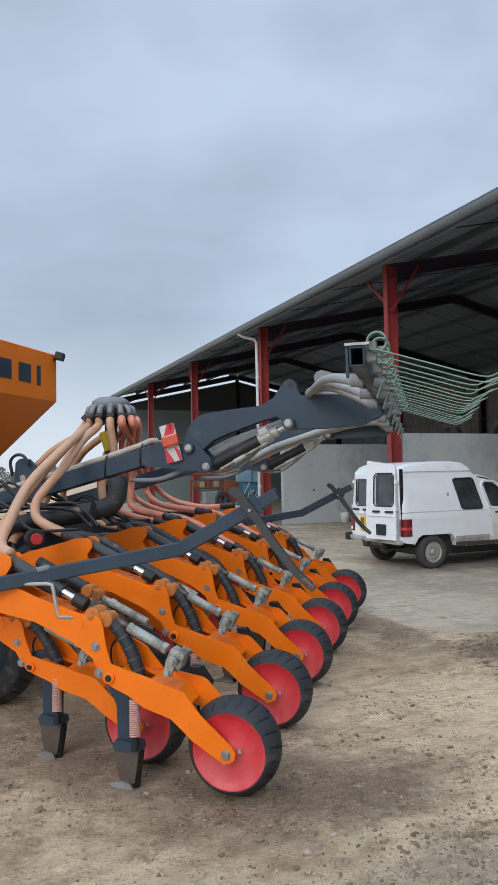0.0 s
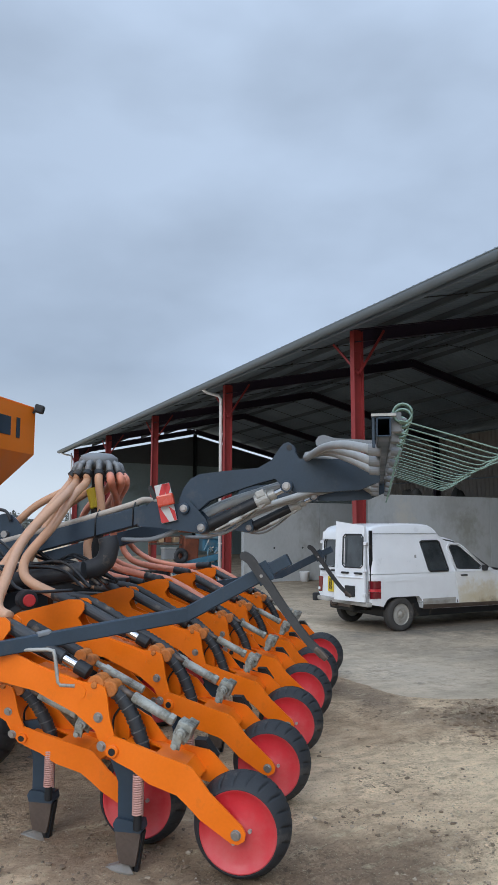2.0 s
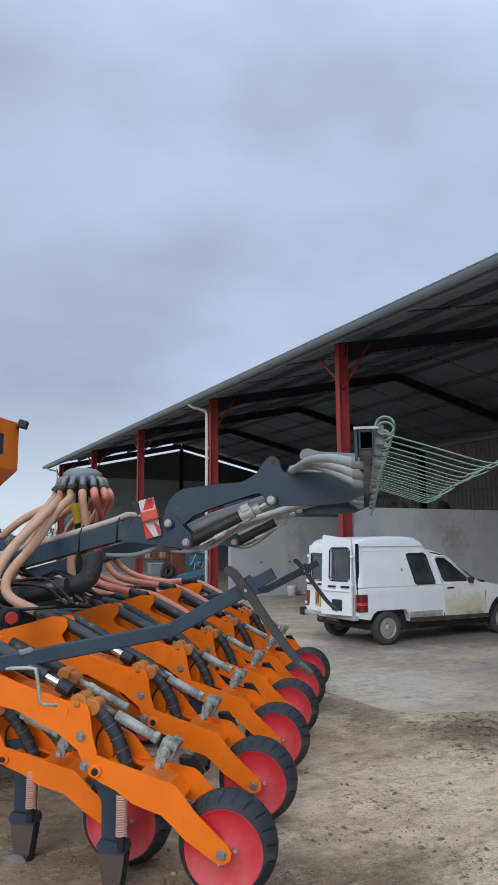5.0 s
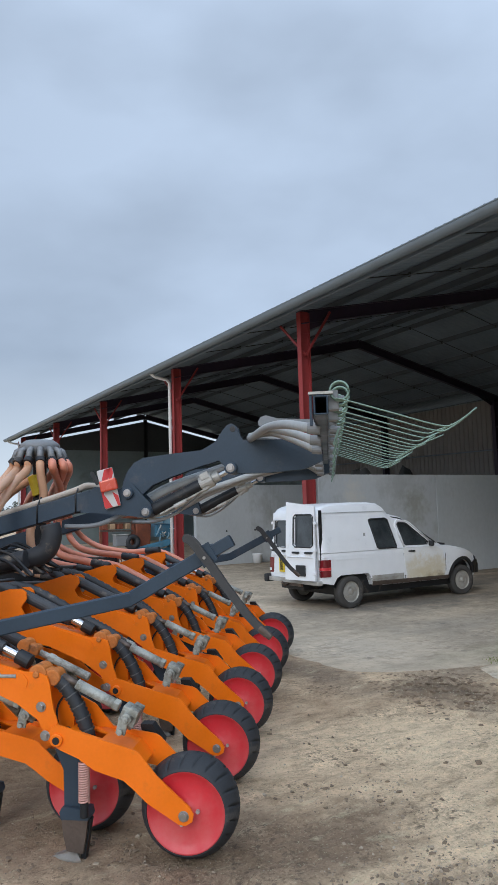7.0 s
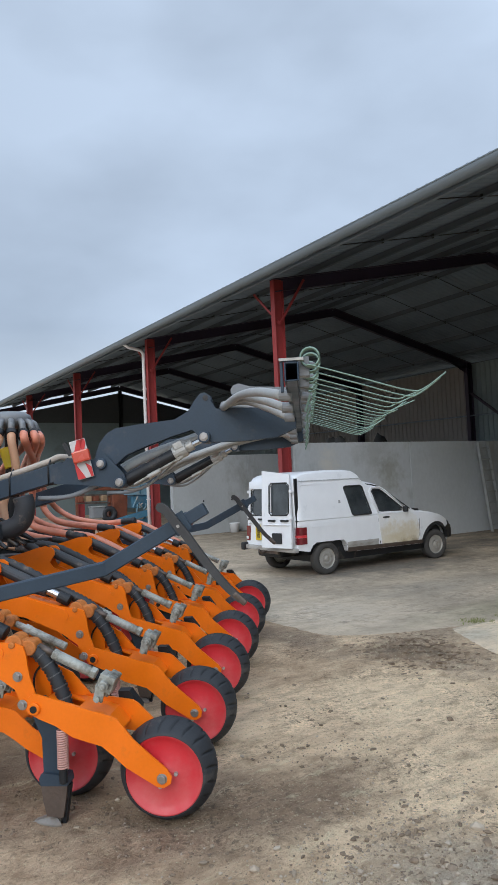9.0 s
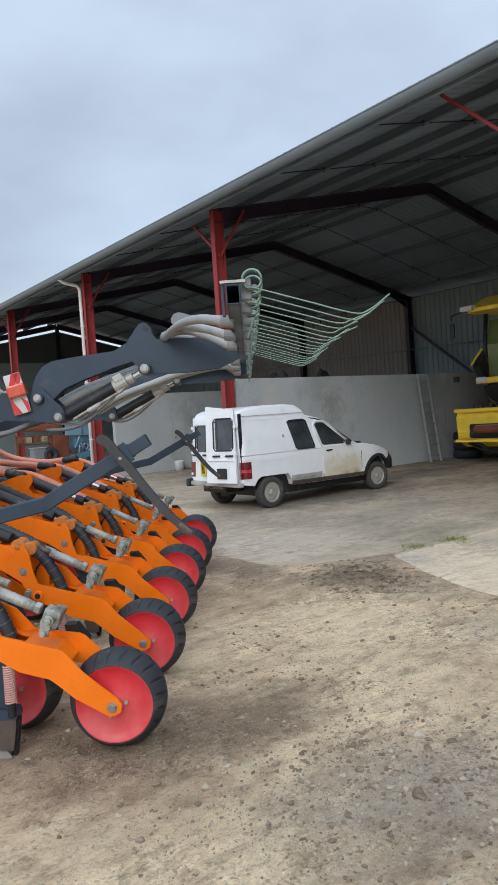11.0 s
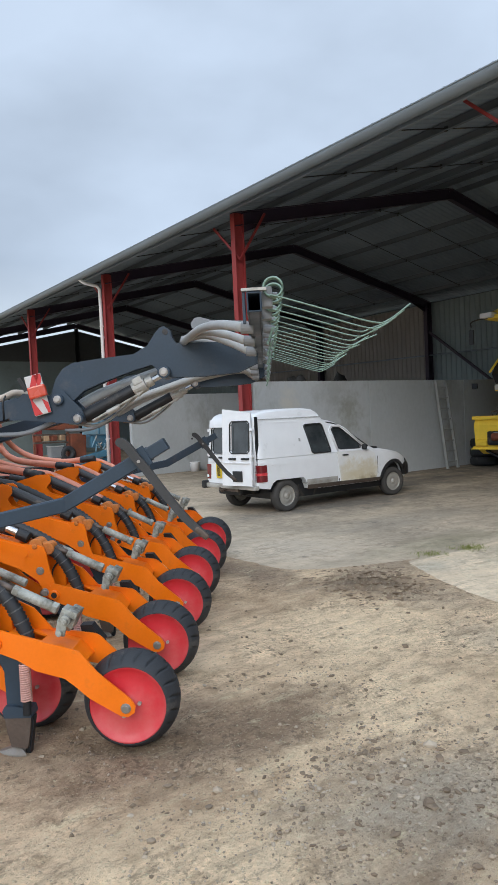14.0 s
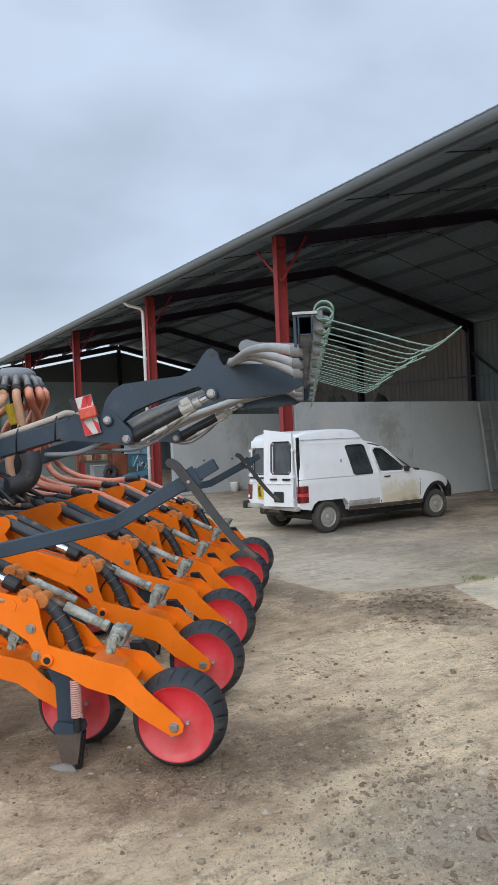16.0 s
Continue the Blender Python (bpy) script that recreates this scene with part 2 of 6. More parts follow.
M["concrete"] = material("precast_concrete", (0.465, 0.49, 0.50), 0.85, var=0.14, scale=0.5, fine=14, bump=0.12, dirt=(0.20, 0.19, 0.155), dirt_amount=0.24, dirt_scale=0.9, stretch=(1, 1, 0.6),
                         stains=(((12.36, 12.66, 1.66), 0.55, 0.5, (0.17, 0.155, 0.085)), ((10.43, 12.66, 1.94), 0.4, 0.6, (0.60, 0.57, 0.50)), ((11.9, 12.66, 2.2), 0.7, 0.4, (0.24, 0.235, 0.21)), ((16.6, 12.66, 1.9), 0.7, 0.35, (0.27, 0.27, 0.26))))
M["van"] = material("white_van_paint", (0.84, 0.855, 0.87), 0.35, var=0.04, bump=0.01, coat=0.2)
M["van_dirty"] = material("white_paint_muddy", (0.82, 0.82, 0.80), 0.4, var=0.05, bump=0.02, dirt=(0.74, 0.70, 0.60), dirt_amount=0.25, dirt_scale=0.9, stretch=(1, 1, 1.6), coat=0.1,
                          stains=(((2.05, 0.0, 0.50), 0.34, 0.75, (0.68, 0.60, 0.42)), ((2.35, 0.0, 0.48), 0.36, 0.8, (0.66, 0.57, 0.38)), ((2.65, 0.0, 0.52), 0.34, 0.75, (0.64, 0.55, 0.36)), ((2.45, 0.0, 0.36), 0.15, 0.75, (0.38, 0.29, 0.16)), ((2.70, 0.0, 0.38), 0.14, 0.7, (0.34, 0.26, 0.15))))
M["skirt"] = material("grimy_scuffed_paint", (0.42, 0.405, 0.375), 0.6, var=0.25, scale=5, bump=0.1, dirt=(0.20, 0.17, 0.13), dirt_amount=0.35, dirt_scale=3, stretch=(1, 1, 2))
M["blackplastic"] = material("black_plastic", (0.02, 0.021, 0.023), 0.55, var=0.2, bump=0.1)
# strong tone variation paints reflections and the interior onto opaque panes
M["glass"] = material("dark_window_glass", (0.045, 0.052, 0.056), 0.04, var=0.6, scale=3.5, bump=0.0, spec=0.7)
M["wheelsteel"] = material("dusty_steel_wheel", (0.40, 0.385, 0.345), 0.5, 0.3, var=0.2, dirt=DUST, dirt_amount=0.3, dirt_scale=6)
M["taillight"] = material("red_tail_lens", (0.16, 0.010, 0.016), 0.15, var=0.1, bump=0.0, coat=0.6)
M["combine"] = material("combine_yellow", (0.95, 0.66, 0.06), 0.4, var=0.1, bump=0.02, dirt=(0.45, 0.32, 0.10), dirt_amount=0.10)
# opaque panes carry the olive tone of what shows in the glass
M["cab_glass"] = material("olive_cab_glass", (0.13, 0.16, 0.055), 0.08, var=0.2, scale=2, bump=0.0, spec=0.6)
M["blue"] = material("faded_blue_paint", (0.06, 0.18, 0.27), 0.55, var=0.2, dirt=(0.25, 0.2, 0.16), dirt_amount=0.15)
M["bluepale"] = material("pale_faded_blue_paint", (0.19, 0.33, 0.42), 0.6, var=0.25, dirt=(0.30, 0.27, 0.22), dirt_amount=0.25, dirt_scale=3)
M["tanwood"] = material("dusty_tan_timber", (0.36, 0.24, 0.14), 0.8, var=0.3, bump=0.2)
M["rustred"] = material("rusty_machine_red", (0.20, 0.06, 0.03), 0.7, var=0.35, dirt=(0.08, 0.04, 0.03), dirt_amount=0.3, dirt_scale=5)
M["alu"] = material("weathered_aluminium", (0.42, 0.43, 0.42), 0.5, 0.5, var=0.15)
M["tarp"] = material("dark_tarpaulin", (0.05, 0.05, 0.048), 0.7, var=0.3, scale=3, bump=0.3)
M["plastic_grey"] = material("grey_plastic", (0.20, 0.21, 0.22), 0.5, var=0.15, bump=0.05, dirt=DUST, dirt_amount=0.15)
# foliage colour is lightened to paint in the haze of distance
M["leaf"] = material("hazed_foliage", (0.15, 0.165, 0.15), 0.9, var=0.5, scale=0.5, fine=4, bump=0.0)
M["bark"] = material("bark", (0.10, 0.085, 0.07), 0.9, var=0.3)
M["grass"] = material("grass_blades", (0.19, 0.215, 0.045), 0.7, var=0.4, scale=6)


def ground_material(name, light, mid, dark, fleck, patch_scale, fleck_scale, fleck_amount, bump, patches):
    """Earth or slab: irregular pale and darker areas, clustered dark flecks, pale grit and a few areas of another
    colour (x, y, radius x, radius y, strength, colour).
    """
    m = bpy.data.materials.new(name)
    m.use_nodes = True
    n, l = m.node_tree.nodes, m.node_tree.links
    p = n["Principled BSDF"]
    p.inputs["Roughness"].default_value = 0.93
    p.inputs["Specular IOR Level"].default_value = 0.2
    tc = n.new("ShaderNodeTexCoord")

    def noise_at(scale, detail, rough=0.55, stretch=(1, 1, 1), turn=0.0, shift=0.0):
        mp = n.new("ShaderNodeMapping")
        mp.inputs["Scale"].default_value = stretch
        mp.inputs["Rotation"].default_value = (0, 0, turn)
        mp.inputs["Location"].default_value = (shift, shift * 0.7, 0)
        l.new(tc.outputs["Object"], mp.inputs["Vector"])
        t = n.new("ShaderNodeTexNoise")
        t.inputs["Scale"].default_value, t.inputs["Detail"].default_value, t.inputs["Roughness"].default_value = scale, detail, rough
        l.new(mp.outputs["Vector"], t.inputs["Vector"])
        return t.outputs["Fac"]

    def spread(sock, lo, hi, a=0.0, b=1.0):
        r = n.new("ShaderNodeMapRange")
        for k, v in (("From Min", lo), ("From Max", hi), ("To Min", a), ("To Max", b)):
            r.inputs[k].default_value = v
        l.new(sock, r.inputs["Value"])
        return r.outputs["Result"]

    def calc(op, a, b):
        x = n.new("ShaderNodeMath")
        x.operation = op
        for sock, v in ((x.inputs[0], a), (x.inputs[1], b)):
            if isinstance(v, float):
                sock.default_value = v
            else:
                l.new(v, sock)
        return x.outputs[0]

    def mix(fac, a, b, mode="MIX"):
        x = n.new("ShaderNodeMixRGB")
        x.blend_type = mode
        for sock, v in ((x.inputs["Fac"], fac), (x.inputs["Color1"], a), (x.inputs["Color2"], b)):
            if isinstance(v, tuple):
                sock.default_value = (*v, 1)
            elif isinstance(v, float):
                sock.default_value = v
            else:
                l.new(v, sock)
        return x.outputs["Color"]

    col = mix(spread(noise_at(patch_scale, 9, 0.68), 0.40, 0.60), light, mid)
    col = mix(spread(noise_at(patch_scale * 0.9, 8, 0.66, (0.35, 1.5, 1), 0.75, 4.0), 0.52, 0.66, 0, 0.75), col, mid)
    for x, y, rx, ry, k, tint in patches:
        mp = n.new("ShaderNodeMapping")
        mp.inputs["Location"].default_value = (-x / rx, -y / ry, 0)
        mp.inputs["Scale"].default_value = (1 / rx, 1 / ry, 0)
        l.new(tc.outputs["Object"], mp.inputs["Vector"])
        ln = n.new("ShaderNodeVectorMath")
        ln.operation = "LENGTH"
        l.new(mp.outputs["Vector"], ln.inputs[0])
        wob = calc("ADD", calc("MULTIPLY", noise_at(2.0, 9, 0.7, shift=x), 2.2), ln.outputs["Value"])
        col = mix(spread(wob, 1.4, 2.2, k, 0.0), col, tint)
    streak = noise_at(fleck_scale * 0.45, 8, 0.7, (0.45, 1.5, 1), -0.65, 6.0)
    col = mix(spread(streak, 0.50, 0.66, 0, fleck_amount * 0.6), col, tuple(c * 0.55 for c in mid))
    col = mix(spread(streak, 0.44, 0.32, 0, fleck_amount * 0.45), col, tuple(min(0.75, c * 1.12) for c in light))
    # hand-sized blotches, dragged pale streaks, packed pebbles
    blotch = noise_at(5.0, 8, 0.66, (1, 1.25, 1), 0.4, 13.0)
    col = mix(spread(blotch, 0.52, 0.64, 0, 0.75 * fleck_amount), col, (0.62, 0.58, 0.55), "MULTIPLY")
    col = mix(spread(blotch, 0.47, 0.36, 0, 0.55 * fleck_amount), col, (1.22, 1.21, 1.19), "MULTIPLY")
    drag = noise_at(3.2, 5, 0.55, (0.16, 2.4, 1), 0.12, 11.0)
    col = mix(spread(drag, 0.57, 0.70, 0, 0.5 * fleck_amount), col, (1.25, 1.23, 1.20), "MULTIPLY")
    cluster = spread(noise_at(1.3, 5, 0.6, shift=9.0), 0.42, 0.62, 0.0, 1.0)
    vor = n.new("ShaderNodeTexVoronoi")
    vor.inputs["Scale"].default_value = fleck_scale * 4.6
    l.new(tc.outputs["Object"], vor.inputs["Vector"])
    tone = n.new("ShaderNodeSeparateXYZ")
    l.new(vor.outputs["Color"], tone.inputs[0])
    grain = calc("MULTIPLY", cluster, fleck_amount)
    col = mix(calc("MULTIPLY", spread(tone.outputs["X"], 0.78, 0.86, 0, 0.7), grain), col, (1.35, 1.36, 1.38), "MULTIPLY")
    col = mix(calc("MULTIPLY", spread(tone.outputs["Y"], 0.78, 0.86, 0, 0.7), grain), col, (0.55, 0.53, 0.52), "MULTIPLY")
    f1 = calc("MULTIPLY", spread(noise_at(fleck_scale, 9, 0.72, (1, 1.25, 1), 0.5), 0.54, 0.615, 0, fleck_amount), cluster)
    col = mix(f1, col, fleck)
    gr = noise_at(fleck_scale * 3.1, 6, 0.7)
    col = mix(spread(gr, 0.56, 0.63, 0, fleck_amount * 0.5), col, fleck)
    col = mix(spread(noise_at(fleck_scale * 4.3, 4, 0.6, shift=2.0), 0.61, 0.68, 0, fleck_amount * 0.4), col, tuple(min(0.7, c * 1.18) for c in light))
    l.new(col, p.inputs["Base Color"])
    b = n.new("ShaderNodeBump")
    b.inputs["Strength"].default_value, b.inputs["Distance"].default_value = bump, 0.03
    dome = spread(vor.outputs["Distance"], 0.0, 0.6, 0.05, 0.0)
    l.new(calc("ADD", noise_at(fleck_scale, 9, 0.72, (1, 1.25, 1), 0.5), calc("MULTIPLY", dome, cluster)), b.inputs["Height"])
    l.new(b.outputs["Normal"], p.inputs["Normal"])
    return m


def stone_material():
    m = bpy.data.materials.new("mixed_stone_chips")
    m.use_nodes = True
    n, l = m.node_tree.nodes, m.node_tree.links
    g = n.new("ShaderNodeNewGeometry")
    r = n.new("ShaderNodeValToRGB")
    r.color_ramp.elements[0].color = (0.17, 0.128, 0.09, 1)
    r.color_ramp.elements[1].color = (0.46, 0.385, 0.295, 1)
    r.color_ramp.elements.new(0.6).color = (0.38, 0.30, 0.215, 1)
    l.new(g.outputs["Random Per Island"], r.inputs["Fac"])
    l.new(r.outputs["Color"], n["Principled BSDF"].inputs["Base Color"])
    n["Principled BSDF"].inputs["Roughness"].default_value = 0.92
    return m


M["stone"] = stone_material()
CREAM, CLOD_SHADE, GRIT, WET, MUD = (0.86, 0.665, 0.435), (0.27, 0.19, 0.125), (0.41, 0.34, 0.255), (0.14, 0.108, 0.08), (0.37, 0.285, 0.20)
M["earth"] = ground_material("dry_dirt_and_gravel", (0.79, 0.595, 0.39), (0.50, 0.36, 0.23), (0.25, 0.195, 0.14), (0.125, 0.092, 0.064), 0.85, 15.0, 0.9, 1.0,
                             # brown patches under the drill also hold its shade in their colour
                             ((4.0, 3.9, 1.0, 0.95, 0.8, CREAM), (3.1, 3.0, 0.8, 0.7, 0.6, CREAM), (1.72, 2.2, 0.55, 0.4, 0.6, CREAM), (2.35, 3.15, 0.75, 0.50, 1.0, CLOD_SHADE), (1.3, 4.3, 0.9, 1.0, 0.9, CLOD_SHADE), (1.75, 3.35, 0.7, 0.55, 0.85, CLOD_SHADE),
                              (0.7, 3.1, 1.0, 0.8, 0.12, CLOD_SHADE), (0.9, 2.5, 0.8, 0.5, 0.5, CREAM), (2.5, 2.05, 0.8, 0.6, 0.95, GRIT), (4.5, 3.1, 0.45, 0.5, 0.5, GRIT), (4.5, 6.15, 0.40, 1.3, 0.95, (0.29, 0.215, 0.15)), (5.5, 5.2, 0.9, 0.42, 0.95, MUD), (5.1, 4.2, 0.42, 0.9, 0.75, MUD), (5.05, 4.78, 0.52, 0.56, 0.85, WET)))
# first patch deepens the van's contact shadow in the concrete colour
# last patch puts dirt and the shed's light falloff into the floor colour
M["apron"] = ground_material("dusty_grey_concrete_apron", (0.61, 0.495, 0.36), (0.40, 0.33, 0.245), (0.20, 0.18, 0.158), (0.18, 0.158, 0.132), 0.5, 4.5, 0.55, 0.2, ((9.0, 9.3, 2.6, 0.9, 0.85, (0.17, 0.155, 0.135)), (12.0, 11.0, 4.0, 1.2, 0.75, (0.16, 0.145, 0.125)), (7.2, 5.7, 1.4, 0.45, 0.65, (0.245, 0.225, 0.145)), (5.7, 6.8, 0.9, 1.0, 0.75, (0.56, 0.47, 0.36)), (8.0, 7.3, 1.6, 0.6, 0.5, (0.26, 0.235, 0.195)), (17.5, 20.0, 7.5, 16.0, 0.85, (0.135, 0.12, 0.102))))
M["slab"] = ground_material("pale_concrete_slab", (0.80, 0.645, 0.455), (0.64, 0.515, 0.365), (0.35, 0.31, 0.26), (0.27, 0.225, 0.175), 0.8, 8.0, 0.55, 0.3, ((7.2, 4.7, 1.0, 0.5, 0.7, (0.37, 0.315, 0.23)), (6.0, 4.95, 0.5, 0.3, 0.6, (0.42, 0.385, 0.31))))

# ---- mesh helpers ----


def link(name, bm, mat, parent=None, label="", smooth=False, bevel=0.0, segs=2):
    """One mesh object out of a bmesh."""
    if bevel:
        es = [e for e in bm.edges if len(e.link_faces) == 2 and e.calc_face_angle(0) > 0.6]
        bmesh.ops.bevel(bm, geom=es, offset=bevel, segments=segs, profile=0.6, affect="EDGES", clamp_overlap=True)
    bmesh.ops.recalc_face_normals(bm, faces=bm.faces[:])
    me = bpy.data.meshes.new(name)
    bm.to_mesh(me)
    bm.free()
    for k in mat if isinstance(mat, (list, tuple)) else [mat]:
        me.materials.append(M[k])
    if smooth:
        for p in me.polygons:
            p.use_smooth = True
    ob = new(name, me)
    if parent:
        ob.parent = parent
    if label:
        ob["label"] = label
    return ob


def part(name, bm, mat, parent, label="", smooth=False, bevel=0.0, segs=2):
    return link(name, bm, mat, parent, label, smooth, bevel, segs)


def thing(name, m, label, category, group=""):
    ob = new(name)
    ob.empty_display_size = 0.2
    ob.matrix_basis = m
    return tagged(ob, label, category, group)


def add_box(bm, c, s, rot=None):
    """A box with centre c and size s, turned by rot (degrees XYZ)."""
    m = Matrix.Translation(c) @ (pose(0, 0, 0, *rot) if rot else Matrix.Identity(4)) @ Matrix.Diagonal((*s, 1))
    bmesh.ops.create_cube(bm, size=1.0, matrix=m)
    return bm


def box(c, s, rot=None):
    return add_box(bmesh.new(), c, s, rot)


def add_bar(bm, a, b, w, h, up=(0, 0, 1)):
    """A rectangular bar from a to b, w wide and h high."""
    a, b = Vector(a), Vector(b)
    d = (b - a)
    z = d.normalized()
    x = z.cross(Vector(up))
    if x.length < 1e-4:
        x = Vector((1, 0, 0))
    x.normalize()
    y = x.cross(z)
    m = Matrix((x, y, z)).transposed().to_4x4()
    m.translation = (a + b) / 2
    bmesh.ops.create_cube(bm, size=1.0, matrix=m @ Matrix.Diagonal((w, h, d.length, 1)))
    return bm


def add_cyl(bm, a, b, r, r2=None, n=16):
    a, b = Vector(a), Vector(b)
    d = b - a
    m = d.to_track_quat("Z", "Y").to_matrix().to_4x4()
    m.translation = (a + b) / 2
    bmesh.ops.create_cone(bm, cap_ends=True, segments=n, radius1=r, radius2=r if r2 is None else r2, depth=d.length, matrix=m)
    return bm


def cyl(a, b, r, r2=None, n=16):
    return add_cyl(bmesh.new(), a, b, r, r2, n)


def add_prism(bm, pts, v0, v1, axis="y"):
    """Extrude the polygon pts, given in the plane across axis, from v0 to v1."""
    def place(p, v):
        return {"y": (p[0], v, p[1]), "x": (v, p[0], p[1]), "z": (p[0], p[1], v)}[axis]
    lo = [bm.verts.new(place(p, v0)) for p in pts]
    hi = [bm.verts.new(place(p, v1)) for p in pts]
    bm.faces.new(lo)
    bm.faces.new(hi[::-1])
    for i in range(len(pts)):
        j = (i + 1) % len(pts)
        bm.faces.new((lo[j], lo[i], hi[i], hi[j]))
    return bm


def prism(pts, v0, v1, axis="y"):
    return add_prism(bmesh.new(), pts, v0, v1, axis)


def curve_points(ctrl, per=6):
    """A Catmull-Rom line through the control points."""
    c = [Vector(p) for p in ctrl]
    c = [2 * c[0] - c[1]] + c + [2 * c[-1] - c[-2]]
    out = []
    for i in range(1, len(c) - 2):
        p0, p1, p2, p3 = c[i - 1:i + 3]
        for k in range(per):
            t = k / per
            out.append(0.5 * (2 * p1 + (p2 - p0) * t + (2 * p0 - 5 * p1 + 4 * p2 - p3) * t * t + (3 * p1 - p0 - 3 * p2 + p3) * t ** 3))
    out.append(c[-2])
    return out


def add_tube(bm, pts, r, n=10, ribs=0.0, closed_ends=True):
    """A round tube along pts. ribs: relief of every other ring."""
    pts = [Vector(p) for p in pts]
    rings = []
    up = Vector((0, 0, 1))
    side = None
    for i, p in enumerate(pts):
        d = (pts[min(i + 1, len(pts) - 1)] - pts[max(i - 1, 0)]).normalized()
        if side is None:
            side = d.cross(up if abs(d.z) < 0.95 else Vector((1, 0, 0))).normalized()
        else:
            side = (side - d * side.dot(d)).normalized()
        o = d.cross(side)
        rr = r[i] if isinstance(r, (list, tuple)) else r
        rr += ribs * (1 if i % 2 else -1)
        rings.append([bm.verts.new(p + (side * math.cos(2 * math.pi * k / n) + o * math.sin(2 * math.pi * k / n)) * rr) for k in range(n)])
    for a, b in zip(rings, rings[1:]):
        for k in range(n):
            f = bm.faces.new((a[k], a[(k + 1) % n], b[(k + 1) % n], b[k]))
            f.smooth = True
    if closed_ends:
        bm.faces.new(rings[0][::-1])
        bm.faces.new(rings[-1])
    return bm


def tube(pts, r, n=10, ribs=0.0):
    return add_tube(bmesh.new(), pts, r, n, ribs)


def lathe(profile, n=40, axis="y", centre=(0, 0, 0)):
    """Turn the closed profile (along the axis, radius) about the axis."""
    bm = bmesh.new()
    rings = []
    for k in range(n):
        a = 2 * math.pi * k / n
        ring = []
        for s, r in profile:
            q = {"y": (r * math.cos(a), s, r * math.sin(a)), "z": (r * math.cos(a), r * math.sin(a), s), "x": (s, r * math.cos(a), r * math.sin(a))}[axis]
            ring.append(bm.verts.new(Vector(q) + Vector(centre)))
        rings.append(ring)
    m = len(profile)
    for k in range(n):
        a, b = rings[k], rings[(k + 1) % n]
        for i in range(m - 1):
            bm.faces.new((a[i], a[i + 1], b[i + 1], b[i]))
    bmesh.ops.remove_doubles(bm, verts=bm.verts[:], dist=1e-5)
    return bm


def helix(c, r, height, turns, wire, n=10, axis="z", per=14):
    pts = []
    for k in range(int(turns * per) + 1):
        a = 2 * math.pi * k / per
        h = height * k / (turns * per)
        p = {"z": (r * math.cos(a), r * math.sin(a), h), "y": (r * math.cos(a), h, r * math.sin(a))}[axis]
        pts.append(Vector(p) + Vector(c))
    return pts


def carve(bm, cutters):
    """The bmesh with the closed cutter bmeshes taken out of it, as a new bmesh."""
    me = bpy.data.meshes.new("carved")
    bmesh.ops.recalc_face_normals(bm, faces=bm.faces[:])
    bm.to_mesh(me)
    bm.free()
    ob = new("carved", me)
    drop = []
    for c in cutters:
        bmesh.ops.recalc_face_normals(c, faces=c.faces[:])
        cm = bpy.data.meshes.new("cutter")
        c.to_mesh(cm)
        c.free()
        co = new("cutter", cm)
        mod = ob.modifiers.new("cut", "BOOLEAN")
        mod.operation, mod.object, mod.solver = "DIFFERENCE", co, "EXACT"
        drop.append((co, cm))
    out = bmesh.new()
    out.from_mesh(bpy.data.meshes.new_from_object(ob.evaluated_get(bpy.context.evaluated_depsgraph_get())))
    for co, cm in drop + [(ob, me)]:
        bpy.data.objects.remove(co)
        bpy.data.meshes.remove(cm)
    return out


def repeat_part(ob, parent, m):
    """A copy of a part with its sub-parts under parent, moved by m; the meshes are shared."""
    c = ob.copy()
    scene.collection.objects.link(c)
    c.parent = parent
    c.matrix_basis = m @ ob.matrix_basis
    for k in ob.children:
        d = k.copy()
        scene.collection.objects.link(d)
        d.parent = c
    return c


# ---- ground ----


def edge_x(y):
    """Where the dirt yard meets the concrete: a wedge of dirt runs in between the two slabs."""
    if y > 5.25:
        base = 4.83 + 0.04 * math.sin(y * 1.3) + 1.5 * max(0.0, 1 - (y - 5.25) / 0.8) ** 2.2
    else:
        base = 5.28 + 0.72 * max(0.0, min(1.0, (y - 3.54) / 1.7)) ** 1.4 - 0.10 * min(0, y - 3.54)
    k = 1.0 if y > 5.25 else 0.3
    return base + k * (0.07 * noise.noise(Vector((y * 1.7, 3.1, 0))) + 0.03 * noise.noise(Vector((y * 7, 1.1, 0))))


def axis_steps(lo, hi, step, far):
    fine = list(np.arange(lo, hi, step))
    out, s = [], step
    a, b = [], []
    x = lo
    while x > -far:
        s *= 1.35
        x -= s
        a.append(x)
    x, s = hi, step
    while x < far:
        b.append(x)
        s *= 1.35
        x += s
    return a[::-1] + fine + b


def blob(x, y, cx, cy, rx, ry):
    return math.exp(-((x - cx) / rx) ** 2 - ((y - cy) / ry) ** 2)


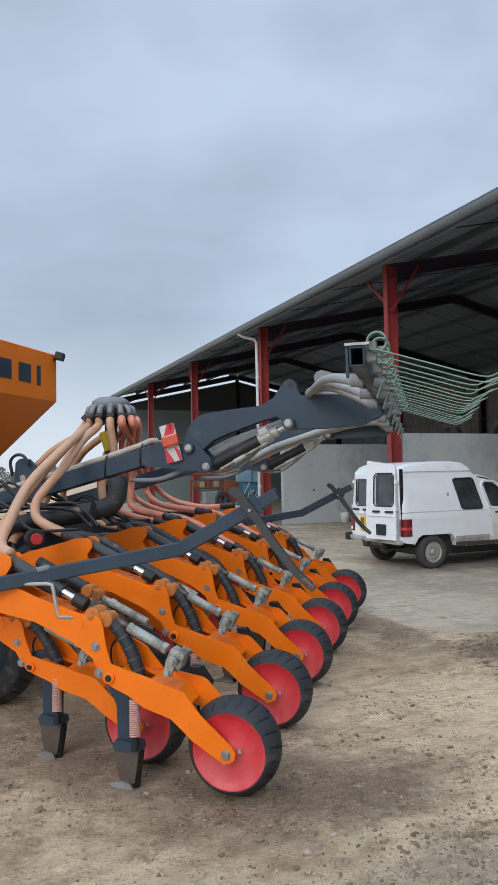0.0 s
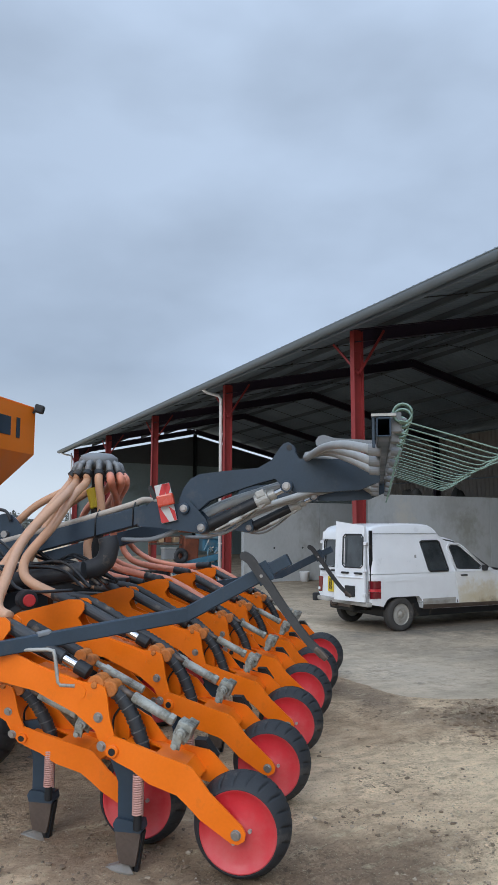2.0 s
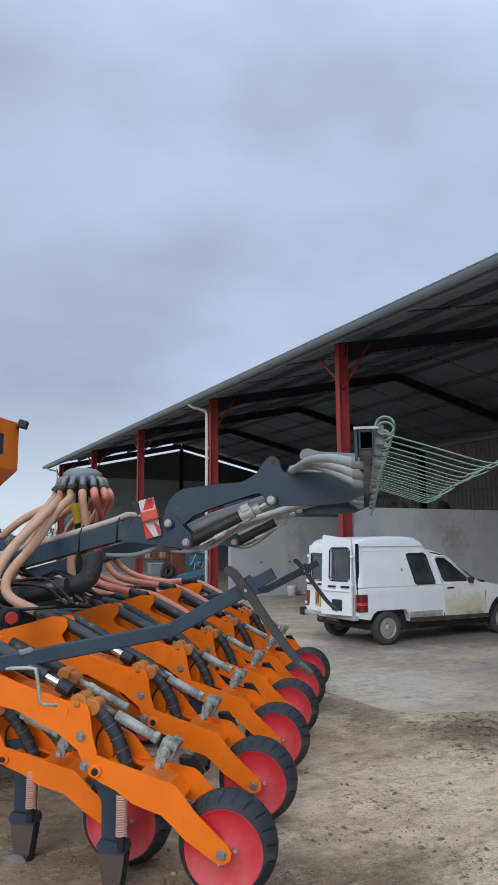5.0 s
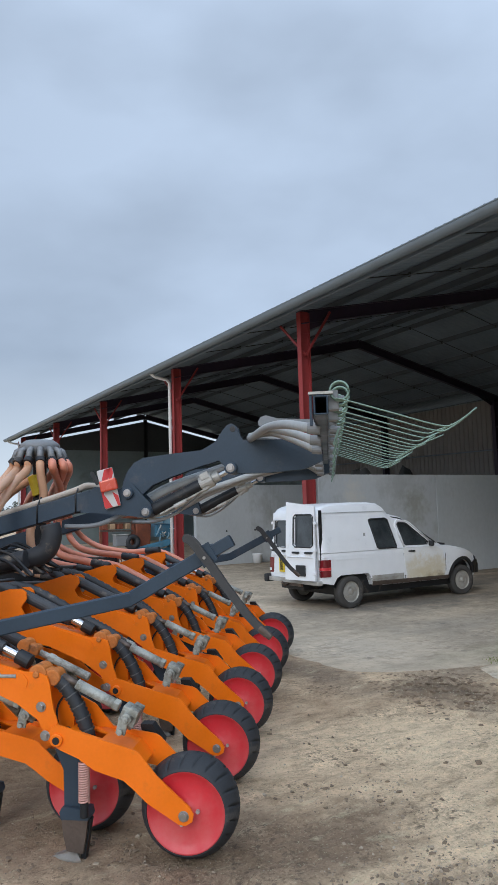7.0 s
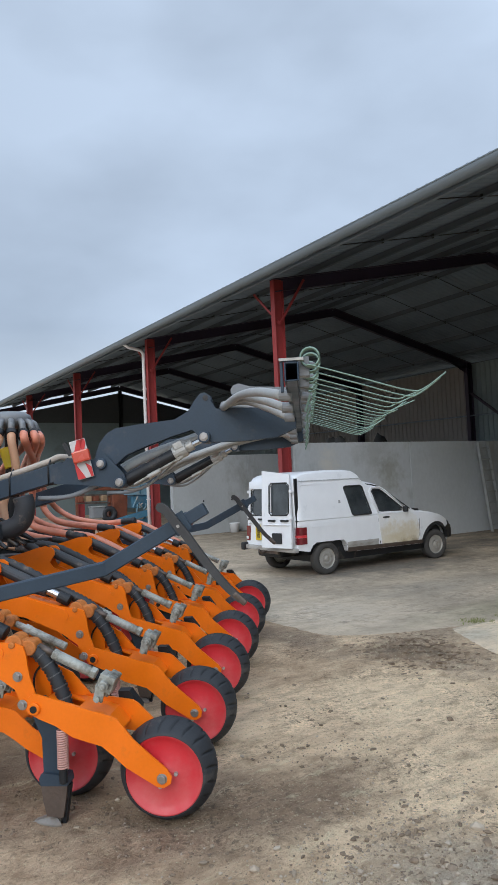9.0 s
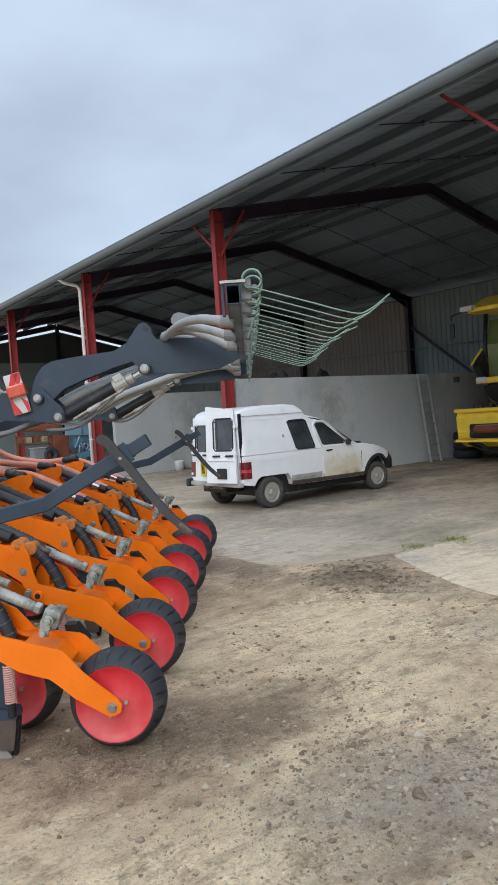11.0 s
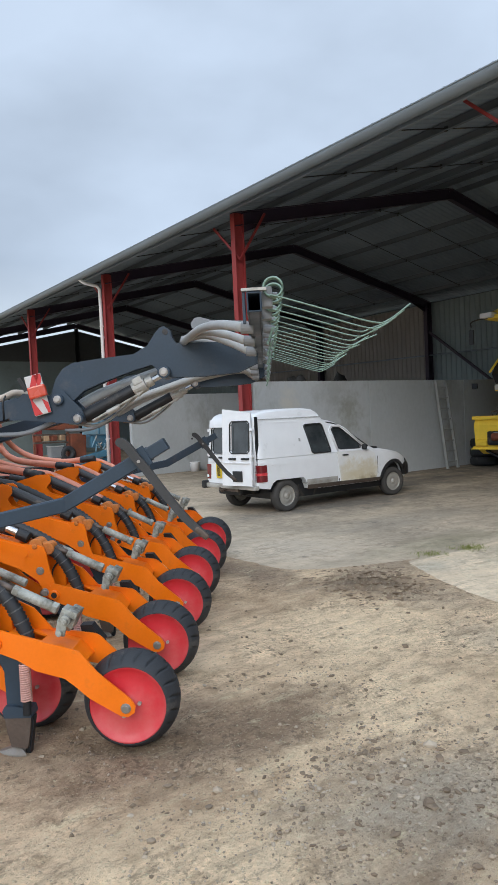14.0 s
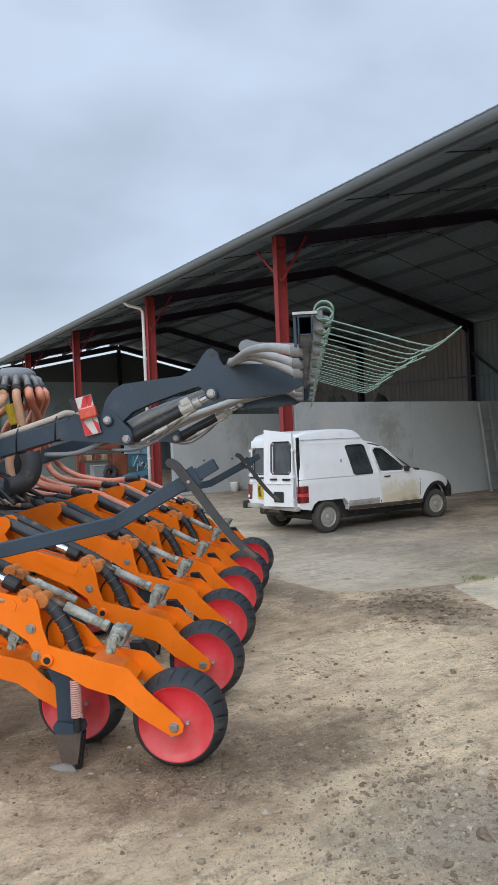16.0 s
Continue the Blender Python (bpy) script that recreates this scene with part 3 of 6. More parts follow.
def ground_z(x, y):
    """Height of the dirt: soft hollows, clods, wheel ruts, and a feathered rim against the slabs."""
    z = 0.016 * noise.noise(Vector((x * 0.9, y * 0.9, 0))) + 0.009 * noise.noise(Vector((x * 4, y * 4, 2)))
    z += 0.006 * noise.noise(Vector((x * 12, y * 12, 5)))
    clod = 0.2 + blob(x, y, 2.3, 3.1, .7, .6) + 0.8 * blob(x, y, 1.2, 3.3, .9, .7) + 0.7 * blob(x, y, 2.5, 2.0, .6, .5) + 1.6 * blob(x, y, 5.05, 4.75, .5, .6)
    z += clod * 0.024 * (abs(noise.noise(Vector((x * 8, y * 8, 8)))) ** 0.7 - 0.25) + clod * 0.008 * noise.noise(Vector((x * 15, y * 15, 3)))
    z += blob(x, y, 5.05, 4.75, .48, .60) * 0.034 * math.sin((x * 0.73 + y * 0.68) * 30 + 5 * noise.noise(Vector((x * 2, y * 2, 1))))
    return z


def build_ground():
    xs, ys = axis_steps(-0.8, 8.4, 0.032, 900), axis_steps(0.0, 7.4, 0.032, 900)
    verts, faces = [], []
    for y in ys:
        e = edge_x(y) if -30 < y < 60 else 5
        for x in xs:
            z = 0.0
            if -3 < x < 9 and -2 < y < 10:
                z = ground_z(x, y)
            d = x - e
            if d > -0.3:
                z = max(z, -0.004) * (0.7 - 0.5 * min(1.0, (d + 0.3) / 0.3)) + 0.008 - 0.25 * max(0.0, d + 0.05)
                if d > 0.5:
                    z = -0.05
            verts.append((x, y, z))
    w = len(xs)
    for j in range(len(ys) - 1):
        for i in range(w - 1):
            a = j * w + i
            faces.append((a, a + 1, a + w + 1, a + w))
    me = bpy.data.meshes.new("ground")
    me.from_pydata(verts, [], faces)
    me.materials.append(M["earth"])
    for p in me.polygons:
        p.use_smooth = True
    tagged(new("ground", me), "dry tan dirt yard with gravel and damp patches", "ground", kind="structure")


def build_slab(name, y0, y1, mat, label, far_x, step=0.05, lift=0.0):
    verts, faces = [], []
    ys = list(np.arange(y0, y1 + 1e-6, step)) if step else [y0, y1]
    fr = (0.0, 0.0, 0.02, 0.06, 0.15, 0.35, 0.7, 1.0)
    for y in ys:
        e = edge_x(y) - 0.25
        for i, f in enumerate(fr):
            z = -0.04 if i == 0 else 0.004 + lift + (-0.006 if i == 1 else 0)
            verts.append((e + (far_x - e) * f - (0.02 if i == 0 else 0), y, z))
    w = len(fr)
    for j in range(len(ys) - 1):
        for i in range(w - 1):
            a = j * w + i
            faces.append((a, a + 1, a + w + 1, a + w))
    me = bpy.data.meshes.new(name)
    me.from_pydata(verts, [], faces)
    me.materials.append(M[mat])
    tagged(new(name, me), label, "pavement", kind="structure")


build_ground()
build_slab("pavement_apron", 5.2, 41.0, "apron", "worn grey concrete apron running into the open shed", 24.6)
build_slab("pavement_slab", -12.0, 5.22, "slab", "pale dusty concrete slab beside the yard", 24.6, 0.05, 0.003)

# ---- shed ----
POST_X, BACK_X, RIDGE_X = 9.27, 24.1, 16.68
# first two bays are unseen, added to keep the shed's light enclosed
FRAME_Y = [-8.3, -1.4, 5.45] + [12.73 + 6.88 * k for k in range(5)]
GABLE_SPLIT = 5.5
END_Y0, END_Y1 = FRAME_Y[0] - 0.4, FRAME_Y[-1] + 0.5


def roof_z(x):
    return 6.20 + 0.2228 * ((x if x < RIDGE_X else 2 * RIDGE_X - x) - 8.6)


def section(bm, a, b, h, w, flange=0.02, web=0.012, up=(0, 0, 1)):
    """An I beam from a to b."""
    a, b = Vector(a), Vector(b)
    z = (b - a).normalized()
    x = z.cross(Vector(up))
    x.normalize()
    y = x.cross(z)
    add_bar(bm, a, b, web, h - 2 * flange, up)
    for s in (-1, 1):
        o = y * s * (h - flange) / 2
        add_bar(bm, a + o, b + o, w, flange, up)
    return bm


def build_roof():
    verts, faces, period = [], [], 0.20
    prof = ((0.0, 0.0), (0.12, 0.0), (0.15, 0.020), (0.17, 0.020))
    ys = []
    y = END_Y0 - 0.3
    while y < END_Y1 + 0.3:
        ys += [(y + dy, dz) for dy, dz in prof]
        y += period
    cols = (8.58, 10.5, 13.0, RIDGE_X, 20.5, 24.85)
    for yy, dz in ys:
        for x in cols:
            verts.append((x, yy, roof_z(x) + dz))
    w = len(cols)
    for j in range(len(ys) - 1):
        for i in range(w - 1):
            a = j * w + i
            faces.append((a, a + 1, a + w + 1, a + w))
    me = bpy.data.meshes.new("roof")
    me.from_pydata(verts, [], faces)
    me.materials.append(M["roof"])
    ob = new("roof", me)
    sol = ob.modifiers.new("sheet", "SOLIDIFY")
    sol.thickness = 0.008
    tagged(ob, "profiled grey sheet roof of an open farm shed", "roof", kind="structure")


def build_frames():
    for y in FRAME_Y:
        bm = bmesh.new()
        section(bm, (POST_X, y, 0), (POST_X, y, 6.12), 0.26, 0.15, up=(1, 0, 0))
        add_box(bm, (POST_X, y, 5.9), (0.25, 0.03, 0.5))
        add_box(bm, (POST_X, y, 0.01), (0.42, 0.34, 0.02))
        post = tagged(link("shed_post", bm, "steel_red"), "oxide-red steel post of the shed front", "post", "shed frame", "structure")
        bm = bmesh.new()
        section(bm, (BACK_X - 0.2, y, 0), (BACK_X - 0.2, y, 6.1), 0.30, 0.18, up=(1, 0, 0))
        tagged(link("back_column", bm, "steel_dark"), "steel column at the back wall, coloured dark for shade", "post", "shed frame", "structure")
        bm = bmesh.new()
        zo = -0.33
        section(bm, (POST_X - 0.1, y, roof_z(POST_X - 0.1) + zo), (RIDGE_X, y, roof_z(RIDGE_X) + zo), 0.30, 0.15)
        section(bm, (RIDGE_X, y, roof_z(RIDGE_X) + zo), (BACK_X, y, roof_z(BACK_X) + zo), 0.30, 0.15)
        # haunches
        add_prism(bm, [(POST_X + 0.1, 5.72), (POST_X + 0.1, 6.05), (POST_X + 1.5, 6.33)], y - 0.008, y + 0.008)
        add_prism(bm, [(BACK_X - 0.3, 5.72), (BACK_X - 0.3, 6.05), (BACK_X - 1.7, 6.33)], y - 0.008, y + 0.008)
        tagged(link("rafter", bm, "steel_dark"), "steel rafter pair, coloured dark for the roof's shade", "rafter", "shed frame", "structure")
        # knee braces to the eaves purlin
        low = 5.12 if y > 6 else 4.97
        for end in ((POST_X + 0.72, y - 0.08, 6.22), (POST_X - 0.12, y + 0.75, 5.98) if y > 6 else (POST_X - 0.07, y + 1.22, 6.2)):
            br = bmesh.new()
            add_bar(br, (POST_X - 0.02, y - 0.1, low), end, 0.035, 0.05)
            tagged(link("knee_brace", br, "steel_red"), "thin red angle brace below the eaves", "brace", "shed frame", "structure")


def build_purlins():
    for x in (8.78, 10.3, 11.8, 13.3, 14.8, 16.3, 17.1, 18.6, 20.1, 21.6, 23.1, 24.5):
        bm = bmesh.new()
        z = roof_z(x) - 0.10
        add_box(bm, (x, (END_Y0 + END_Y1) / 2, z), (0.012, END_Y1 - END_Y0, 0.16))
        add_box(bm, (x + 0.03, (END_Y0 + END_Y1) / 2, z + 0.075), (0.06, END_Y1 - END_Y0, 0.012))
        add_box(bm, (x - 0.03, (END_Y0 + END_Y1) / 2, z - 0.075), (0.06, END_Y1 - END_Y0, 0.012))
        tagged(link("purlin", bm, "purlin"), "grey steel purlin under the roof sheets", "purlin", "shed purlins", "structure")
    # sag bars between the purlins
    rows = (8.78, 10.3, 11.8, 13.3, 14.8, 16.3, 17.1, 18.6, 20.1, 21.6, 23.1)
    for k in range(len(FRAME_Y) - 1):
        for f in (0.33, 0.67):
            y = FRAME_Y[k] + (FRAME_Y[k + 1] - FRAME_Y[k]) * f
            for a, b in zip(rows, rows[1:]):
                bm = cyl((a + .02, y, roof_z(a) - .14), (b - .02, y, roof_z(b) - .14), .012, n=6)
                add_box(bm, (b - .02, y, roof_z(b) - .15), (.03, .05, .09))
                tagged(link("sag_bar", bm, "dark"), "thin dark steel bar tying two purlins", "brace", "shed bracing", "structure")


def build_gutter():
    pts, x0, z0 = [], 8.45, 6.05
    for k in range(21):
        a = math.pi + math.pi * k / 20
        pts.append((x0 + 0.124 * math.cos(a), z0 + 0.124 * math.sin(a)))
    for k in range(21):
        a = 2 * math.pi - math.pi * k / 20
        pts.append((x0 + 0.116 * math.cos(a), z0 + 0.006 + 0.116 * math.sin(a)))
    g = prism(pts, END_Y0 - 0.2, END_Y1 + 0.25)
    add_cyl(g, (x0 - 0.124, END_Y0 - 0.2, z0 + 0.004), (x0 - 0.124, END_Y1 + 0.25, z0 + 0.004), 0.014, n=8)
    gut = link("gutter", g, "galv", smooth=False)
    tagged(gut, "half-round galvanised gutter along the eaves", "gutter", kind="structure")
    fascia = box((8.60, (END_Y0 + END_Y1) / 2, 6.03), (0.012, END_Y1 - END_Y0 + 0.2, 0.26))
    add_box(fascia, (8.575, (END_Y0 + END_Y1) / 2, 5.905), (0.05, END_Y1 - END_Y0 + 0.2, 0.012))
    tagged(link("fascia_trim", fascia, "galv"), "narrow grey metal fascia below the eaves", "trim", kind="structure")
    for y in (FRAME_Y[4] + 0.12, FRAME_Y[7] + 0.3):
        p = [(8.47, y, 6.07), (8.47, y, 5.95), (8.62, y, 5.86), (9.0, y, 5.80), (9.09, y, 5.70), (9.09, y, 0.05)]
        dp = tube([Vector(q) for q in p], 0.05, 12)
        for z in (1.2, 2.9, 4.6):
            add_box(dp, (9.11, y, z), (0.12, 0.13, 0.03))
        tagged(link("downpipe", dp, "van"), "white round downpipe fixed to a shed post", "downpipe", kind="structure")


def ribbed_wall(name, p0, p1, z0, top, mat, label, thick=0.05, period=0.25, depth=0.035):
    """A wall of vertical trapezoid sheets from p0 to p1 in plan; top gives the height along it."""
    p0, p1 = Vector(p0), Vector(p1)
    d = (p1 - p0)
    length = d.length
    d.normalize()
    o = Vector((-d.y, d.x))
    bm = bmesh.new()
    s, prof = 0.0, ((0.0, 0), (0.13, 0), (0.16, 1), (0.22, 1))
    front, k = [], 0
    while s < length:
        for ds, h in prof:
            t = min(length, s + ds * period / 0.25)
            front.append((t, h * depth))
        s += period
    cols = []
    for t, h in front:
        q = p0 + d * t + o * h
        b = p0 + d * t - o * thick
        zt = top(p0 + d * t)
        cols.append((bm.verts.new((q.x, q.y, z0)), bm.verts.new((q.x, q.y, zt)), bm.verts.new((b.x, b.y, z0)), bm.verts.new((b.x, b.y, zt))))
    for a, b in zip(cols, cols[1:]):
        bm.faces.new((a[0], b[0], b[1], a[1]))
        bm.faces.new((b[2], a[2], a[3], b[3]))
        bm.faces.new((a[1], b[1], b[3], a[3]))
    for c in (cols[0], cols[-1]):
        bm.faces.new((c[0], c[1], c[3], c[2]))
    tagged(link(name, bm, mat), label, "wall", kind="structure")


def panel_wall(name, x0, x1, y, height, thick, joints, label):
    """A low wall of precast panels along x; each panel is a piece of its own."""
    base = link(name, box(((x0 + x1) / 2, y + thick / 2, height / 2 - 0.01), (x1 - x0 - 0.02, thick - 0.03, height - 0.02)), "concrete")
    tagged(base, label, "wall", kind="structure")
    xs = [x0] + joints + [x1]
    for a, b in zip(xs, xs[1:]):
        part("panel", box(((a + b) / 2, y + thick / 2, height / 2), (b - a - 0.015, thick, height), (0, 0, 0)), "concrete", base, bevel=0.012)


build_roof()
build_frames()
build_purlins()
build_gutter()
panel_wall("wall_partition_near", POST_X + 0.2, BACK_X - 0.4, 12.66, 2.44, 0.18, [13.1, 16.9, 20.5], "low precast concrete partition wall with a pale stained face")
panel_wall("wall_partition_far", POST_X + 0.55, BACK_X - 0.4, 19.55, 2.5, 0.18, [12.6, 16.0, 20.0], "low grey concrete partition wall further in the shed")
tie_y = 19.545
for x in (10.9, 11.95):
    tagged(link("tie_hole", cyl((x, tie_y, 1.05), (x, tie_y + 0.02, 1.05), 0.03), "dark"), "dark tie hole in the concrete wall", "hole", "tie holes", "structure")
tagged(link("wall_back_low", box((BACK_X + 0.12, (END_Y0 + END_Y1) / 2, 1.25), (0.2, END_Y1 - END_Y0, 2.5)), "concrete"), "grey concrete base of the back wall", "wall", kind="structure")
ribbed_wall("wall_back", (BACK_X + 0.1, END_Y0), (BACK_X + 0.1, END_Y1), 2.5, lambda p: roof_z(BACK_X) - 0.2, "clad", "grey-green profiled steel back wall of the shed")
ribbed_wall("wall_back_panel", (BACK_X - 0.02, 19.85), (BACK_X - 0.02, 33.2), 2.5, lambda p: roof_z(BACK_X) - 0.25, "panel", "brownish profiled sheet on the back wall", 0.03)
ribbed_wall("wall_gable_far", (POST_X, FRAME_Y[-1] + 0.15), (BACK_X, FRAME_Y[-1] + 0.15), 0.0, lambda p: roof_z(p.x) - 0.62, "clad", "profiled steel gable wall with an open gap below the roof")
ribbed_wall("wall_gable_upper", (POST_X, FRAME_Y[-1] + 0.08), (BACK_X, FRAME_Y[-1] + 0.08), GABLE_SPLIT, lambda p: roof_z(p.x) - 0.62, "gable_dark", "dark flat sheeting on the upper half of the gable wall", 0.02, 1.1, 0.012)
# out-of-view wall added so no light enters from this end
ribbed_wall("wall_gable_near", (BACK_X, END_Y0), (POST_X, END_Y0), 0.0, lambda p: roof_z(p.x) - 0.1, "clad", "unseen gable wall added to close the shed to light")
tagged(link("wall_rail", add_cyl(bmesh.new(), (BACK_X - 0.22, END_Y0, 3.62), (BACK_X - 0.22, END_Y1, 4.16), 0.028, n=8), "galv"), "thin horizontal rail along the back wall", "rail", kind="structure")
for k in (3, 4):
    tagged(link("wall_brace", add_bar(bmesh.new(), (BACK_X - 0.25, FRAME_Y[k] - 0.1, 4.9), (BACK_X - 0.25, FRAME_Y[k] - 5.2, 1.05), 0.09, 0.09), "steel_dark"), "diagonal steel brace on the back wall", "brace", kind="structure")
gm = bmesh.new()
section(gm, (RIDGE_X, FRAME_Y[-1] + 0.02, 0), (RIDGE_X, FRAME_Y[-1] + 0.02, 7.5), 0.2, 0.15, up=(1, 0, 0))
tagged(link("gable_column", gm, "dark"), "dark steel column in the middle of the gable", "post", kind="structure")
# ---- seed drill: x is rearward, y across the machine, z up, from the ground below the first rear wheel ----
DRILL = pose(1.709, 3.311, 0, 0, 0, -38.9)
drill = thing("seed_drill", DRILL, "orange and slate-grey pneumatic tine seed drill standing on a dirt yard", "seed drill")


def tyre_mesh(R, r_in, w, grooves=22, depth=.006, r_sh=None, crown=2.4):
    """A tyre about y with a round crown and two staggered rows of slanting tread slots."""
    bm = bmesh.new()
    r_sh = r_sh or R - max(.024, .28 * (R - r_in))
    prof = [(-w * .40, r_in), (-w * .46, r_in + .006), (-w * .5, (r_in + r_sh) / 2)]
    n_t, first = 16, 3
    prof += [(w * (-.5 + i / n_t), r_sh + (R - r_sh) * (1 - abs(2 * i / n_t - 1) ** crown)) for i in range(n_t + 1)]
    prof += [(w * .5, (r_in + r_sh) / 2), (w * .46, r_in + .006), (w * .40, r_in), (-w * .40, r_in)]
    n = grooves * 16
    rings, sunk = [], set()
    for k in range(n):
        a = 2 * math.pi * k / n
        ring = []
        for i, (s, r) in enumerate(prof):
            f = (i - first) / n_t
            for lo, hi, turn in ((.10, .46, .0), (.54, .90, .5)):
                if lo < f < hi and (k / n * grooves + turn + 1.0 * (f - .5)) % 1.0 < .10:
                    r -= depth
                    sunk.add((k, i))
            ring.append(bm.verts.new((r * math.cos(a), s, r * math.sin(a))))
        rings.append(ring)
    for k in range(n):
        a, b = rings[k], rings[(k + 1) % n]
        for i in range(len(prof) - 1):
            f = bm.faces.new((a[i], a[i + 1], b[i + 1], b[i]))
            f.smooth = True
            # sunk faces take the second material, painting the slots' shade
            if sum(q in sunk for q in ((k, i), (k, i + 1), ((k + 1) % n, i), ((k + 1) % n, i + 1))) > 2:
                f.material_index = 1
    bmesh.ops.remove_doubles(bm, verts=bm.verts[:], dist=1e-5)
    return bm


LOWER = [(-.665, .585), (-.655, .637), (-.62, .657), (-.565, .642), (-.40, .592), (-.237, .547), (-.20, .530), (-.121, .430), (-.078, .391), (.042, .288), (.062, .255), (.055, .222), (.022, .203), (-.012, .208),
         (-.166, .301), (-.227, .357), (-.282, .401), (-.426, .444), (-.514, .500), (-.60, .535), (-.645, .560)]
LOWER_FAR = [(-.655, .60), (-.62, .655), (-.528, .618), (-.341, .588), (-.175, .562), (-.150, .548), (-.067, .465), (-.080, .440), (-.16, .405), (-.285, .43), (-.5, .50), (-.6, .55)]
UPPER = [(-1.88, 1.02), (-1.82, 1.08), (-1.734, 1.109), (-1.452, 1.182), (-1.34, 1.214), (-1.255, 1.214), (-1.225, 1.192), (-1.222, 1.15), (-1.262, 1.095), (-1.235, 1.052), (-1.065, .985), (-.80, .907), (-.72, .900), (-.678, .885), (-.663, .84), (-.656, .79), (-.645, .73), (-.622, .66), (-.60, .60), (-.62, .555),
         (-.655, .55), (-.69, .60), (-.725, .672), (-.84, .752), (-1.07, .85), (-1.50, .93), (-1.86, .94)]
UPPER_FAR = UPPER[:12] + [(-.70, .895), (-.63, .875), (-.59, .83), (-.575, .76), (-.585, .68), (-.58, .60)] + UPPER[19:]


def build_unit(parent):
    """One coulter unit: swing arms, tine, seed tube, link, ram and press wheel."""
    unit = part("swing_arm", prism(LOWER, -.036, -.024), "orange", parent, "bent orange steel wheel arm", bevel=.003, segs=1)
    part("far_plate", prism(LOWER_FAR, .158, .170), "orange", unit, bevel=.003, segs=1)
    part("guard_plate", prism([(-.70, .80), (-.60, .775), (-.48, .715), (-.385, .605), (-.50, .595), (-.64, .60), (-.69, .68)], .126, .136), "orange", unit, bevel=.003, segs=1)
    # floor of the arm with the slot for the seed tube, folded down at its end
    bm = bmesh.new()
    grid = [[bm.verts.new((x, v, z)) for v in (-.026, .004, .088, .160)] for x, z in ((-.56, .630), (-.515, .617), (-.40, .584), (-.245, .539), (-.188, .470))]
    for a in range(4):
        for b in range(3):
            if (a, b) != (1, 1) and (a, b) != (3, 0):
                bm.faces.new((grid[a][b], grid[a + 1][b], grid[a + 1][b + 1], grid[a][b + 1]))
    lid = bmesh.ops.extrude_face_region(bm, geom=bm.faces[:])
    bmesh.ops.translate(bm, vec=(0, 0, -.010), verts=[q for q in lid["geom"] if isinstance(q, bmesh.types.BMVert)])
    bmesh.ops.delete(bm, geom=[q for q in bm.verts if not q.link_faces], context="VERTS")
    part("arm_floor", bm, "orange", unit)
    bm = prism(UPPER, -.018, -.008)
    add_prism(bm, UPPER_FAR, .092, .102)
    add_prism(bm, [(-1.80, 1.083), (-1.452, 1.177), (-1.345, 1.207), (-1.345, 1.197), (-1.452, 1.167), (-1.80, 1.073)], -.012, .096)
    add_prism(bm, [(-1.065, .977), (-.85, .914), (-.85, .904), (-1.065, .967)], -.012, .096)
    add_prism(bm, [(-1.84, .952), (-1.5, .942), (-1.07, .862), (-1.07, .852), (-1.5, .932), (-1.84, .942)], -.012, .096)
    part("upper_arm", bm, "orange", unit, "orange box-section upper arm", bevel=.003, segs=1)
    # tine
    bm = prism([(-.70, .60), (-.60, .62), (-.50, .56), (-.49, .50), (-.495, .16), (-.51, .13), (-.605, .13), (-.612, .42), (-.655, .52)], .03, .065)
    part("shank", bm, "grey", unit, "slate-grey flat tine shank", bevel=.005, segs=1)
    bm = prism([(-.625, .225), (-.612, .250), (-.575, .252), (-.48, .238), (-.472, .205), (-.478, .192), (-.615, .192)], .006, .090)
    part("boot_clamp", bm, "grey", unit, "slate-grey clamp above the boot", bevel=.010, segs=2)
    bm = prism([(-.616, .198), (-.480, .198), (-.488, .13), (-.505, .035), (-.588, .045), (-.606, .12)], .010, .086)
    part("boot", bm, "worn", unit, "earth-worn brown steel sowing boot", bevel=.012, segs=2)
    bm = prism([(-.488, .19), (-.470, .19), (-.500, .0), (-.522, .0)], .030, .066)
    part("cutting_edge", bm, "dark", unit, bevel=.003, segs=1)
    bm = cyl((-.488, -.012, .215), (-.488, -.012, .287), .021, n=14)
    part("spring_seat", bm, "dark", unit, bevel=.004, segs=1)
    bm = prism([(-.525, .03), (-.515, .06), (-.66, .012), (-.64, -.004), (-.525, -.004)], .030, .066)
    for s_ in (-1, 1):
        w = [bm.verts.new((x, .048 + s_ * y, z)) for x, y, z in ((-.69, .010, .0), (-.53, .062, .010), (-.505, .060, .014), (-.55, .018, .040), (-.66, .014, .014))]
        w2 = [bm.verts.new(v.co + Vector((0, 0, -.007))) for v in w]
        bm.faces.new(w)
        bm.faces.new(w2[::-1])
        for i in range(5):
            j = (i + 1) % 5
            bm.faces.new((w[j], w[i], w2[i], w2[j]))
    part("point", bm, "share", unit, "earth-worn grey share point", bevel=.003, segs=1)
    bm = add_tube(bmesh.new(), helix((-.488, -.012, .285), .0245, .190, 17, .005), .0050, 6)
    part("spring", bm, "spring", unit, "dusty red coil spring", smooth=True)
    bm = cyl((-.488, -.012, .25), (-.486, -.012, .49), .009, n=8)
    part("spring_rod", bm, "dark", unit)
    # ribbed seed tube
    pts = curve_points([(-.66, .045, .865), (-.615, .045, .83), (-.565, .045, .765), (-.52, .045, .68), (-.492, .045, .60), (-.485, .045, .54)], 9)
    part("seed_tube", tube(pts, .036, 12, .003), "hose_black", unit, "black ribbed seed tube")
    for k in range(4, len(pts) - 6, 6):
        d = (pts[k + 1] - pts[k]).normalized()
